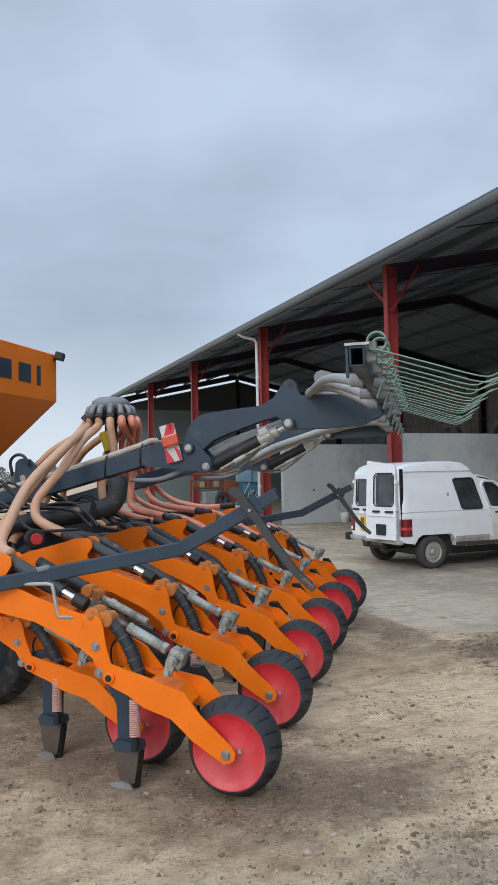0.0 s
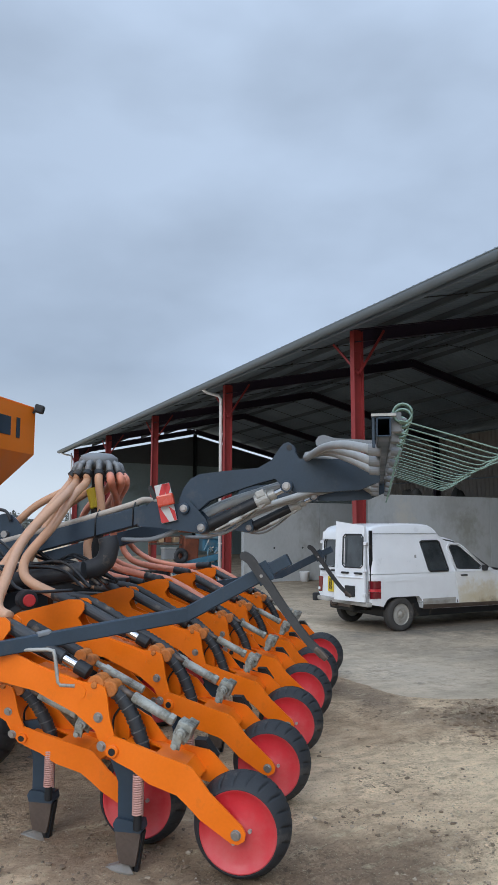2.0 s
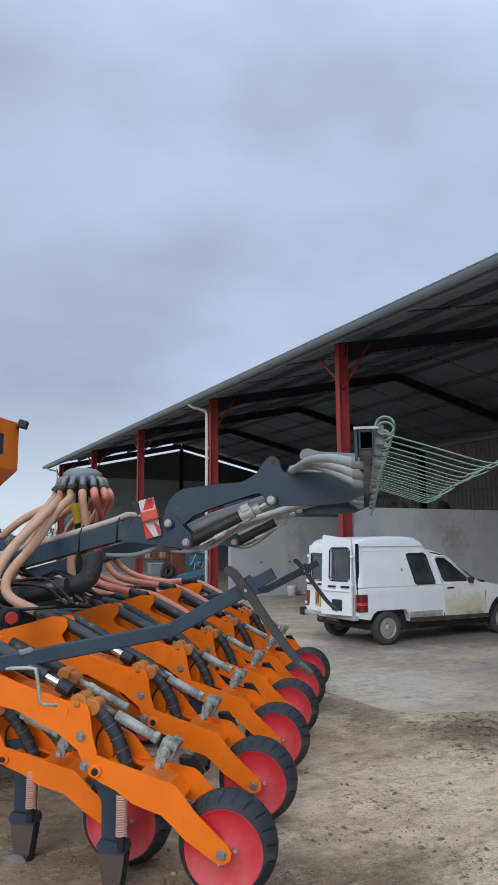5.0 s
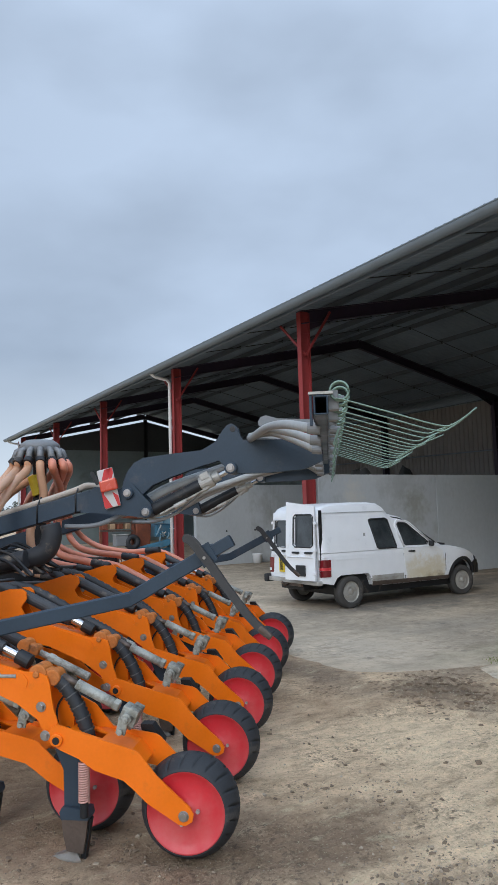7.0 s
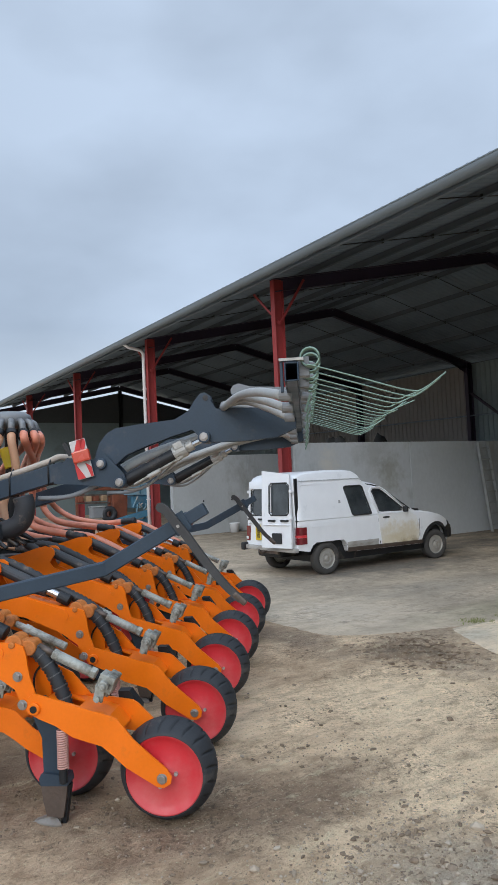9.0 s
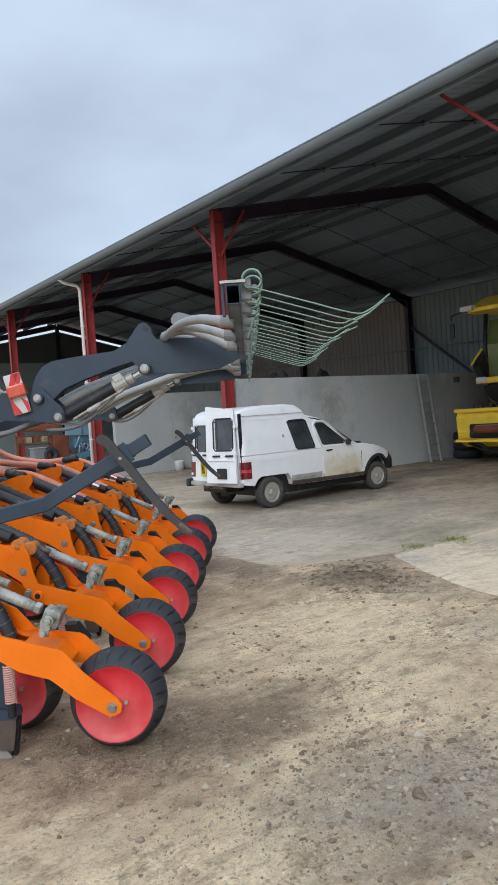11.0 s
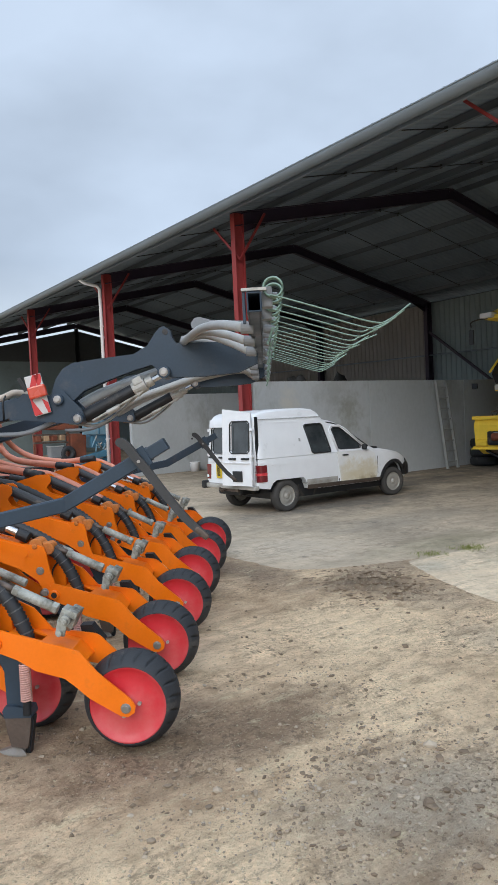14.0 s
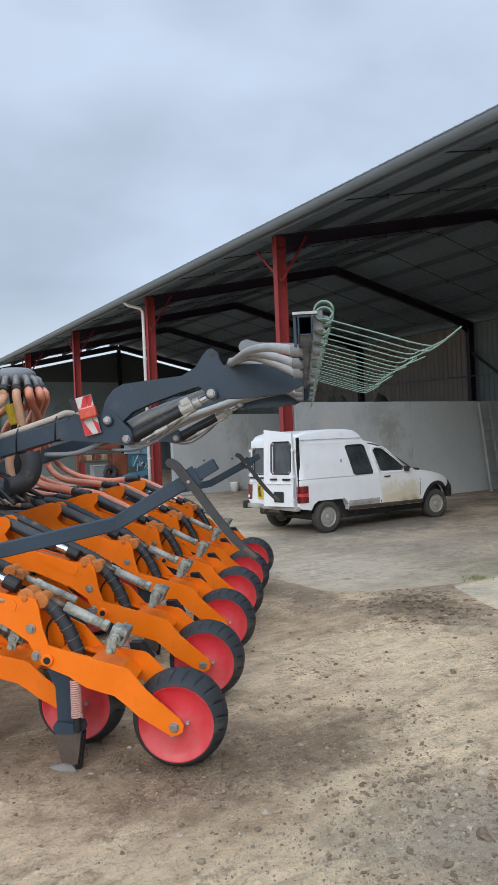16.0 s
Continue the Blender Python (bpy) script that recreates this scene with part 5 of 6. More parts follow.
# hopper
HU, HV, HZ0, HZ1 = -3.22, 3.70, 2.50, 3.02
bm = bmesh.new()
top = [(HU, HV), (HU, HV - 2.6), (HU - 1.9, HV - 2.6), (HU - 1.9, HV)]
low = [(HU - .6, HV - .75), (HU - .6, HV - 1.85), (HU - 1.3, HV - 1.85), (HU - 1.3, HV - .75)]
rings = [[bm.verts.new((x, y, HZ1)) for x, y in top], [bm.verts.new((x, y, HZ0)) for x, y in top], [bm.verts.new((x, y, 1.55)) for x, y in low]]
for r0, r1 in zip(rings, rings[1:]):
    for j in range(4):
        bm.faces.new((r0[j], r0[(j + 1) % 4], r1[(j + 1) % 4], r1[j]))
bm.faces.new(rings[0])
bm.faces.new(rings[2][::-1])
hop = part("hopper", bm, "hopper", drill, "big orange seed hopper with tapered base", bevel=.015)
part("hopper_rim", box((HU - .95, HV - 1.3, HZ1 + .012), (1.88, 2.58, .03)), "orange", hop, bevel=.012)
# plain grey shapes of the lettering on the hopper
for y, w, h in ((HV - .36, .07, .22), (HV - .62, .22, .20), (HV - .98, .24, .20), (HV - 1.34, .24, .20)):
    part("letter_mark", box((HU + .004, y, 2.76), (.008, w, h)), "grey", hop, "plain grey lettering shape", bevel=.003)
bm = box((HU + .06, HV - .02, HZ1 + .0), (.10, .12, .09), (0, 15, 20))
part("work_lamp", bm, "blackplastic", hop, "small black work lamp", bevel=.015)
part("lamp_stem", add_bar(bmesh.new(), (HU, HV - .06, HZ1 - .05), (HU + .06, HV - .03, HZ1), .02, .02), "dark", hop)
part("cap", cyl((HU - .55, HV - 1.5, HZ1 + .04), (HU - .55, HV - 1.5, HZ1 + .12), .05), "blackplastic", hop, bevel=.01)
part("hopper_leg", box((HU - .95, HV - 1.3, 1.35), (.5, .9, .5)), "dark", drill, "black metering unit below the hopper", bevel=.03)

# carrying wheels at the front
for y in (1.02, 4.2):
    c = Matrix.Translation((-2.14, y, .40))
    t = part("carrying_tyre", tyre_mesh(.40, .22, .28, 22, .012), "hose_black", drill, "large black carrying tyre")
    t.matrix_basis = c
    r = part("carrying_rim", lathe([(-.10, .0), (-.10, .10), (-.06, .13), (-.08, .22), (.08, .22), (.08, 0)], 32), "grey", drill, smooth=True)
    r.matrix_basis = c
    part("axle_leg", add_bar(bmesh.new(), (-2.14, y, .40), (-2.42, y, 1.06), .09, .12), "grey", drill, bevel=.01)

# tine rake on its two curved arms, lowered to level
ARM = [(-.795, 1.79), (-.785, 1.90), (-.755, 1.98), (-.70, 2.05), (-.63, 2.085), (-.45, 2.105), (-.19, 2.125), (-.09, 2.18), (-.035, 2.26), (.0, 2.30), (.035, 2.31), (.07, 2.285), (.085, 2.23), (.11, 2.185),
       (.30, 2.182), (.50, 2.178), (.68, 2.14), (.68, 2.02), (.54, 1.96), (.30, 1.945), (.07, 1.948), (-.01, 1.985), (-.065, 2.045), (-.20, 2.01), (-.42, 1.94), (-.56, 1.885), (-.635, 1.82), (-.68, 1.785), (-.74, 1.765)]
rake_arms = []
for v in (1.55, 3.20):
    bm = prism(ARM, v - .045, v - .030)
    add_prism(bm, ARM, v + .030, v + .045)
    add_prism(bm, [(-.70, 2.04), (-.19, 2.115), (.10, 2.175), (.66, 2.13), (.66, 2.12), (.10, 2.16), (-.19, 2.10), (-.70, 2.02)], v - .035, v + .035)
    arm = part("rake_arm", bm, "grey", drill, "curved slate-grey double-plate rake arm", bevel=.003, segs=1)
    rake_arms.append(arm)
    part("link_plate", prism([(.27, 2.245), (.265, 2.275), (.285, 2.305), (.32, 2.315), (.40, 2.29), (.64, 2.272), (.64, 2.225), (.38, 2.243), (.31, 2.235)], v - .35, v - .335), "plastic_grey", arm, bevel=.003, segs=1)
    for x, z, r in ((-.735, 1.830, .040), (-.600, 1.69, .042), (.026, 1.985, .044)):
        bm = cyl((x, v - .116, z), (x, v + .116, z), r * .56, n=6)
        add_cyl(bm, (x, v - .108, z), (x, v + .108, z), r * .72, n=16)
        pin = part("pin", bm, "bolt", arm, bevel=.004, segs=1)
        part("washer", cyl((x, v - .103, z), (x, v + .103, z), r, n=20), "grey", pin, bevel=.004, segs=1)
    # dark plug paints the shade of an open hole in the lug
    part("lug_bush", cyl((.040, v - .050, 2.268), (.040, v + .050, 2.268), .020, n=16), "dark", arm, "dark plug standing for the open hole in the lug")
    a, b = Vector((-.60, v, 1.69)), Vector((.022, v, 1.985))
    d = (b - a).normalized()
    part("ram_body", cyl(a + d * .03, a + d * .44, .047, n=24), "dark", arm, "black hydraulic ram", bevel=.004, segs=1)
    bm = cyl(a + d * .43, a + d * .53, .053, n=18)
    add_cyl(bm, a + d * .53, a + d * .585, .038, n=16)
    add_box(bm, a + d * .47 + Vector((0, -.03, .045)), (.07, .05, .05), (0, -25, 0))
    part("ram_head", bm, "zinc", arm, "grey ram head with fittings", bevel=.006)
    part("ram_eye", cyl(a + d * .57, b, .022, n=14), "chrome", arm)
    # bare pipe below the ram, with its union
    q = Vector((0, -.03, -.062))
    bm = cyl(a + d * .10 + q, a + d * .50 + q * .8, .009, n=10)
    add_cyl(bm, a + d * .22 + q, a + d * .32 + q, .018, n=12)
    add_cyl(bm, a + d * .46 + q * .8, a + d * .50 + q * .6, .020, n=6)
    part("ram_pipe", bm, "zinc", arm, "bare steel pipe below the ram")
    for o in (.05, .08):
        pts = curve_points([(-.70, v + o * .5, 1.66), (-.5, v + o, 1.72 - o), (-.30, v + o, 1.82 - o * .8), (-.14, v + o * .6, 1.90)], 5)
        part("ram_hose", tube(pts, .010, 8), "hose_grey", arm, "thin grey ram hose", smooth=True)

BEAM_A, BEAM_B = Vector((.745, -.32, 2.14)), Vector((.625, 3.55, 2.14))
part_rake = hollow_tube(BEAM_A, BEAM_B, .066, .088, .008)
beam = part("rake_beam", part_rake, "grey", drill, "square slate-grey rake beam, open at the end", bevel=.003, segs=1)
part("beam_lug", add_bar(bmesh.new(), BEAM_A + Vector((-.046, .03, -.09)), BEAM_A + Vector((-.046, .03, .065)), .014, .026), "grey", beam, bevel=.004)
part("beam_cap_plate", add_bar(bmesh.new(), BEAM_A + Vector((-.055, .02, .056)), BEAM_A + Vector((.055, .02, .056)), .035, .012), "zinc", beam)
for k in range(9):
    c = BEAM_A.lerp(BEAM_B, (.05 + .385 * k) / 3.87) + Vector((.085, 0, .06))
    bm = bmesh.new()
    droop = -.315 + rnd.uniform(-.015, .015)
    for s in (0, 1):
        y0 = .02 + .10 * s
        coil = [Vector(p) for p in helix((c.x, c.y + y0 - (.045 if s == 0 else 0), c.z + .005), .042, .045, 3, .005, axis="y", per=16)]
        if s == 0:
            coil = coil[::-1]
        add_tube(bm, coil, .0055, 7)
        y = coil[-1].y
        r0 = Vector((c.x + .01, y, c.z - .035))
        ln = .41 + rnd.uniform(-.012, .012)
        r1 = r0 + Vector((ln, 0, ln * droop))
        tip = r1 + Vector((.070, 0, .008 + rnd.uniform(-.008, .012)))
        tip2 = r1 + Vector((.165, 0, .060 + rnd.uniform(-.02, .015)))
        add_tube(bm, curve_points([r0 + Vector((-.03, 0, .0)), r0, r0.lerp(r1, .5), r1, tip, tip2], 4), .0037, 7)
    part("double_tine", bm, "tine", beam, "green spring-steel double tine", smooth=True)
    bm = box((c.x - .03, c.y + .045, c.z - .03), (.05, .07, .09))
    add_cyl(bm, (c.x - .05, c.y + .045, c.z - .02), (c.x + .02, c.y + .045, c.z - .02), .014, n=8)
    part("tine_clamp", bm, "plastic_grey", beam, bevel=.006)

# grey air hoses from the arms to the outlets behind the rake beam
n_out = 7
for k in range(n_out):
    q = BEAM_A.lerp(BEAM_B, (k + .9) / (n_out + .8)) + Vector((-.06, 0, -.05 - .012 * k))
    src = 1.55 if k < 5 else 3.20
    rise = .10 * (2.5 - abs((k % 5) - 2))
    s0 = Vector((.16, src + .012 * (k % 5) - .02, 2.19 + .012 * (k % 3)))
    ctrl = [s0, s0.lerp(q, .35) + Vector((.0, 0, .055)), s0.lerp(q, .72) + Vector((-.02, 0, .045)), q]
    part("air_hose", tube(curve_points(ctrl, 6), .026, 12), "hose_grey", beam, "light grey flexible air hose", smooth=True)
    bm = cyl(q + Vector((-.015, 0, 0)), q + Vector((.05, 0, -.005)), .031, n=14)
    add_cyl(bm, q + Vector((.10, 0, -.01)), q + Vector((.15, 0, -.02)), .022, n=12)
    part("hose_stub", bm, "plastic_grey", beam, bevel=.004)
    part("deflector", box(q + Vector((.13, .0, -.05)), (.010, .06, .09), (0, 20, 0)), "tine", beam, "small green deflector plate")
for v, side in ((1.55, .085), (3.20, -.10)):
    for o in (0, 1):
        w = side + (.055 * o if side > 0 else -.055 * o)
        ctrl = [(-.72, v + w, 1.73 + .03 * o), (-.50, v + w, 1.84 + .03 * o), (-.25, v + w, 1.93 + .02 * o), (.1, v + w * .9, 2.03 + .02 * o), (.4, v + w, 2.08), (.60, v + w, 2.07)]
        part("air_hose", tube(curve_points(ctrl, 6), .029, 12), "hose_grey", beam, "light grey flexible air hose", smooth=True)
# ---- white panel van: x forward from its tail, y from its near flank, z up ----
VAN = pose(7.09, 9.40, 0, 0, 0, 1.0)
van = thing("panel_van", VAN, "old white high-roof panel van, muddy below, rear door ajar", "van")
VW = 1.54


def van_inset(x, z):
    """How far the flank leans in at a place of the side view."""
    i = 0.0 if z < .95 else .135 * ((z - .95) / .82) ** 1.25
    if z < .5:
        i += .03 * (.5 - z) / .2
    if x > 3.15:
        i += .22 * ((x - 3.15) / .80) ** 2
    if x > 1.6 and z > .97:
        i += .03
    if x < .09:
        i += .06 * (1 - x / .09) ** 2
    return i


def chain_z(chain, x):
    for (x0, z0), (x1, z1) in zip(chain, chain[1:]):
        if x0 <= x <= x1:
            return z0 + (z1 - z0) * (0 if x1 == x0 else (x - x0) / (x1 - x0))
    return chain[-1][1] if x > chain[-1][0] else chain[0][1]


def loft(top, bottom, edge_round):
    """A body between a top and a bottom line along x; the flanks follow van_inset and round off at the top."""
    xs = sorted({round(p[0], 4) for p in top + bottom} | {round(.02 + .12 * k, 4) for k in range(33) if .02 + .12 * k < top[-1][0]})
    rows = (0.0, .12, .35, .6, .8, .9, .96, 1.0)
    bm = bmesh.new()
    flank = []
    for side in (0, 1):
        grid = []
        for x in xs:
            zt, zb = chain_z(top, x), chain_z(bottom, x)
            col = []
            for t in rows:
                z = zb + (zt - zb) * t
                i = van_inset(x, z)
                g = max(0.0, 1 - (zt - z) / edge_round)
                i += edge_round * .9 * g * g
                col.append(bm.verts.new((x, i if side == 0 else VW - i, z)))
            grid.append(col)
        for a, b in zip(grid, grid[1:]):
            for k in range(len(rows) - 1):
                bm.faces.new((a[k], b[k], b[k + 1], a[k + 1]))
        flank.append(grid)
    n, f = flank
    for k in range(len(xs) - 1):
        bm.faces.new((n[k][-1], n[k + 1][-1], f[k + 1][-1], f[k][-1]))
        bm.faces.new((n[k][0], n[k + 1][0], f[k + 1][0], f[k][0]))
    for e in (0, -1):
        for k in range(len(rows) - 1):
            bm.faces.new((n[e][k], n[e][k + 1], f[e][k + 1], f[e][k]))
    bmesh.ops.remove_doubles(bm, verts=bm.verts[:], dist=1e-4)
    bmesh.ops.recalc_face_normals(bm, faces=bm.faces[:])
    return bm


def smooth_by_angle(ob, degrees=30):
    for p in ob.data.polygons:
        p.use_smooth = True
    ob.data.set_sharp_from_angle(angle=radians(degrees))
    return ob


def arc(cx, cz, r, a0, a1, n):
    return [(cx + r * math.cos(radians(a0 + (a1 - a0) * k / n)), cz + r * math.sin(radians(a0 + (a1 - a0) * k / n))) for k in range(n + 1)]


low_top = [(0.0, .95), (2.75, .95), (2.95, .942), (3.2, .90), (3.45, .848), (3.65, .785), (3.76, .735), (3.83, .67), (3.87, .58)]
low_bottom = [(0.0, .46), (.24, .42), (.30, .52), (.38, .565), (.98, .565), (1.04, .50), (1.08, .36), (1.3, .34), (2.95, .33)] + arc(3.335, .30, .37, 172, 8, 10) + [(3.75, .33), (3.83, .36), (3.87, .5)]
smooth_by_angle(part("lower_body", loft(low_top, low_bottom, .035), "van", van, "white lower body"))
up_top = [(.0, 1.56), (.03, 1.64), (.08, 1.69), (.17, 1.725), (.30, 1.75), (.75, 1.772), (1.15, 1.768), (1.36, 1.745), (1.47, 1.69), (1.545, 1.60), (1.575, 1.555), (1.72, 1.535), (1.90, 1.49), (2.02, 1.435), (2.40, 1.205), (2.80, .955)]
upper = loft(up_top, [(0.0, .945), (2.80, .945)], .06)
cut = [
    prism([(1.09, 1.455), (1.14, 1.475), (1.47, 1.48), (1.52, 1.455), (1.68, .99), (1.65, .965), (1.25, .965), (1.21, .99)], -.2, .26),
    prism([(1.765, 1.36), (1.81, 1.395), (1.96, 1.385), (2.03, 1.345), (2.47, 1.02), (2.43, .985), (1.92, .985), (1.885, 1.01)], -.2, .26),
    prism([(1.05, 1.455), (1.47, 1.455), (1.63, .98), (1.165, .98)], VW - .26, VW + .2),
    prism([(1.745, 1.36), (2.03, 1.345), (2.50, .99), (1.865, .99)], VW - .26, VW + .2),
    box((.0, 1.18, 1.26), (.30, .50, .46)),
]
upper = carve(upper, cut)
smooth_by_angle(part("upper_body", upper, "van", van, "white high-roof upper body"))
part("roof_cap_line", prism([(.10, 1.600), (1.50, 1.600), (1.50, 1.608), (.10, 1.606)], .085, .095), "hose_grey", van)


def flank_panel(name, pts, mat, out, depth, label="", lift=0.0, bev=.004):
    """A plate that follows the near flank, out metres proud of it."""
    bm = bmesh.new()
    a = [bm.verts.new((x, van_inset(x, z) - out, z)) for x, z in pts]
    b = [bm.verts.new((x, van_inset(x, z) - out + depth, z)) for x, z in pts]
    bm.faces.new(a)
    bm.faces.new(b[::-1])
    for i in range(len(pts)):
        j = (i + 1) % len(pts)
        bm.faces.new((a[j], a[i], b[i], b[j]))
    return part(name, bm, mat, van, label, bevel=bev, segs=1)


flank_panel("side_window", [(1.095, 1.452), (1.14, 1.470), (1.47, 1.475), (1.515, 1.45), (1.672, .99), (1.65, .97), (1.25, .97), (1.215, .99)], "glass", -.012, .006, "dark side window with a black rubber seal", bev=0)
flank_panel("door_window", [(1.77, 1.36), (1.81, 1.39), (1.96, 1.38), (2.03, 1.34), (2.46, 1.02), (2.43, .99), (1.92, .99), (1.89, 1.01)], "glass", -.014, .006, "dark cab door window", bev=0)


def seal(pts, r=.011):
    ring = [Vector((x, van_inset(x, z) - .003, z)) for x, z in pts]
    return tube(ring + [ring[0]], r, 6)


part("window_seal", seal([(1.09, 1.455), (1.14, 1.475), (1.47, 1.48), (1.52, 1.455), (1.68, .99), (1.65, .965), (1.25, .965), (1.21, .99)], .014), "blackplastic", van)
part("window_seal", seal([(1.765, 1.36), (1.81, 1.395), (1.96, 1.385), (2.03, 1.345), (2.47, 1.02), (2.43, .985), (1.92, .985), (1.885, 1.01)]), "blackplastic", van)
flank_panel("cab_door", [(1.81, .94), (2.62, .94), (2.78, .86), (2.85, .68), (2.84, .46), (2.80, .375), (1.95, .365), (1.89, .42), (1.84, .70)], "van_dirty", .010, .02, "white cab door, muddy below", bev=.006)
part("door_frame", tube([Vector((x, van_inset(x, z) - .008, z)) for x, z in ((1.83, .97), (1.70, 1.36), (1.76, 1.43), (1.97, 1.425), (2.08, 1.37), (2.58, .99))], .016, 8), "van", van)
part("rain_gutter", tube([Vector((x, van_inset(x, z) + .004, z)) for x, z in ((1.62, 1.50), (1.80, 1.475), (2.00, 1.42), (2.42, 1.15), (2.66, 1.0))], .012, 6), "blackplastic", van)
flank_panel("door_handle", [(1.93, .895), (2.07, .895), (2.07, .87), (1.93, .87)], "blackplastic", .03, .03, "black door handle")
part("side_mirror", box((2.47, -.05, 1.00), (.05, .10, .10), (0, 0, 15)), "blackplastic", van, "black door mirror", bevel=.02)
flank_panel("fuel_flap", [(.93, 1.245), (.97, 1.245), (.97, 1.19), (.93, 1.19)], "hose_grey", .004, .01)
for z0, x0, x1 in ((1.535, .18, 1.0), (.868, .05, 1.75), (.825, .30, .95)):
    flank_panel("pressing", [(x0, z0 + .008), (x1, z0 + .008), (x1, z0 - .008), (x0, z0 - .008)], "van", .006, .01, bev=.003)
flank_panel("sill_seam", [(.98, .47), (1.78, .50), (1.80, .485), (.98, .455)], "hose_grey", .004, .01)
flank_panel("skirt", [(1.07, .515), (1.80, .515), (1.80, .40), (1.07, .41)], "skirt", .010, .02, "grimy scuffed lower skirt", bev=.004)
flank_panel("sill", [(1.08, .42), (2.98, .40), (2.98, .335), (1.08, .345)], "worn", .012, .03, "grimy dark sill")
flank_panel("b_pillar_seam", [(1.815, .93), (1.83, .93), (1.86, .42), (1.845, .42)], "blackplastic", .003, .01, bev=0)
flank_panel("wing_seam", [(2.86, .80), (2.87, .80), (2.868, .48), (2.858, .48)], "blackplastic", .003, .01, bev=0)
for z0, z1, mat, out in ((.555, .660, "taillight", .012), (.663, .705, "rim", .014), (.708, .835, "taillight", .012)):
    xs_ = (.0, .03, .06, .09, .175)
    bm = bmesh.new()
    fr = [[bm.verts.new((x, van_inset(x, z) - out + dy, z)) for x in xs_] for dy, z in ((0, z0), (0, z1), (.05, z1), (.05, z0))]
    for q in range(4):
        for c in range(4):
            bm.faces.new((fr[q][c], fr[q][c + 1], fr[(q + 1) % 4][c + 1], fr[(q + 1) % 4][c]))
    for c in (0, 4):
        bm.faces.new([fr[q][c] for q in range(4)])
    part("tail_lamp", bm, mat, van, "tall red tail lamp segment")
# tail
part("tail_lamp", box((-.01, VW - .09, .70), (.03, .12, .27)), "taillight", van, bevel=.008)
part("rear_bumper", box((-.03, VW / 2, .46), (.10, VW - .04, .075)), "skirt", van, "dented grimy rear bumper ledge", bevel=.02)
part("bumper_end", box((-.02, VW - .02, .47), (.22, .10, .14)), "blackplastic", van, "black bumper end cap", bevel=.03)
part("tow_hook", tube([Vector(q) for q in ((-.02, .9, .40), (-.14, .9, .38), (-.18, .9, .42), (-.18, .9, .46))], .016, 8), "worn", van, smooth=True)
part("tank", box((.30, .95, .36), (.5, .7, .14)), "dark", van, bevel=.05)
part("tow_plate", box((-.02, .80, .40), (.05, .5, .06)), "worn", van, bevel=.01)


def rear_door(y_hinge, width, sign, ajar, top, glass, label):
    """A glazed rear door; sign is the way it runs from its hinge, glass the window's span (along the door, up)."""
    bm = box((0, sign * width / 2, (.50 + top) / 2), (.035, width, top - .50))
    for v in bm.verts:
        if v.co.z > 1.2:
            v.co.x += .075
            if abs(v.co.y) < .1:
                v.co.y = sign * .045
                v.co.z -= .035
            elif ajar:
                v.co.z += .045
    y0, y1, z0, z1 = glass
    win = box((0.03, sign * (y0 + y1) / 2, (z0 + z1) / 2), (.4, y1 - y0, z1 - z0))
    bmesh.ops.bevel(win, geom=[e for e in win.edges if abs((e.verts[0].co - e.verts[1].co).x) > .1], offset=.045, segments=3, affect="EDGES")
    d = part("rear_door", carve(bm, [win]), "van", van, label, bevel=0)
    d.matrix_basis = pose(-.01 - (.08 if ajar else 0), y_hinge, 0, 0, 0, ajar)

    def lean(z):
        return .075 * (z - .50) / (top - .50)
    part("rear_glass", box((lean((z0 + z1) / 2) + .004, sign * (y0 + y1) / 2, (z0 + z1) / 2), (.006, y1 - y0 + .02, z1 - z0 + .02), (0, 3.6, 0)), "glass", d, "dark rear window")
    ring = [Vector((lean(z) - .020, sign * y, z)) for y, z in ((y0, z0 + .045), (y0, z1 - .045), (y0 + .045, z1), (y1 - .045, z1), (y1, z1 - .045), (y1, z0 + .045), (y1 - .045, z0), (y0 + .045, z0), (y0, z0 + .045))]
    part("rear_seal", tube(ring, .011, 6), "blackplastic", d)
    for f, w in ((.64, .15), (.21, .16)):
        part("handle", box((.000, sign * width * f, .955), (.05, w, .032)), "blackplastic", d, "black handle bar", bevel=.008)
    part("door_pressing", box((-.006, sign * width * .5, .885), (.030, width * .86, .012)), "van", d, bevel=.004)
    for z in (.62, 1.0, 1.44):
        part("hinge", box((lean(z) - .005, sign * .02, z), (.05, .06, .05)), "van", d, bevel=.01)
    return d


near_door = rear_door(.06, .67, 1, 12, 1.76, (.06, .50, 1.045, 1.585), "white glazed rear door standing ajar")
far_door = rear_door(VW - .035, .72, -1, 0, 1.66, (.12, .56, 1.02, 1.50), "white glazed rear door, closed")
part("door_stay", add_bar(bmesh.new(), (.03, .455, 1.52), (.01, .455, 1.10), .02, .012), "white_refl", near_door, "white strip inside the window edge", bevel=.004)
part("vent_box", box((-.022, .31, .66), (.025, .21, .18)), "blackplastic", near_door, "square black vent", bevel=.01)
plate = part("number_plate", box((-.03, -.40, .72), (.012, .16, .26)), "yellow", far_door, "yellow plate with dark bars", bevel=.004)
for k in range(4):
    part("plate_bar", box((-.038, -.44 + .025 * k, .72), (.004, .012, .19)), "dark", plate)
part("door_gap", box((.03, .055, 1.1), (.05, .03, 1.1)), "dark", van)
# front
part("front_bumper", box((3.80, VW / 2, .47), (.26, VW - .30, .22)), "blackplastic", van, "black plastic front bumper", bevel=.05)
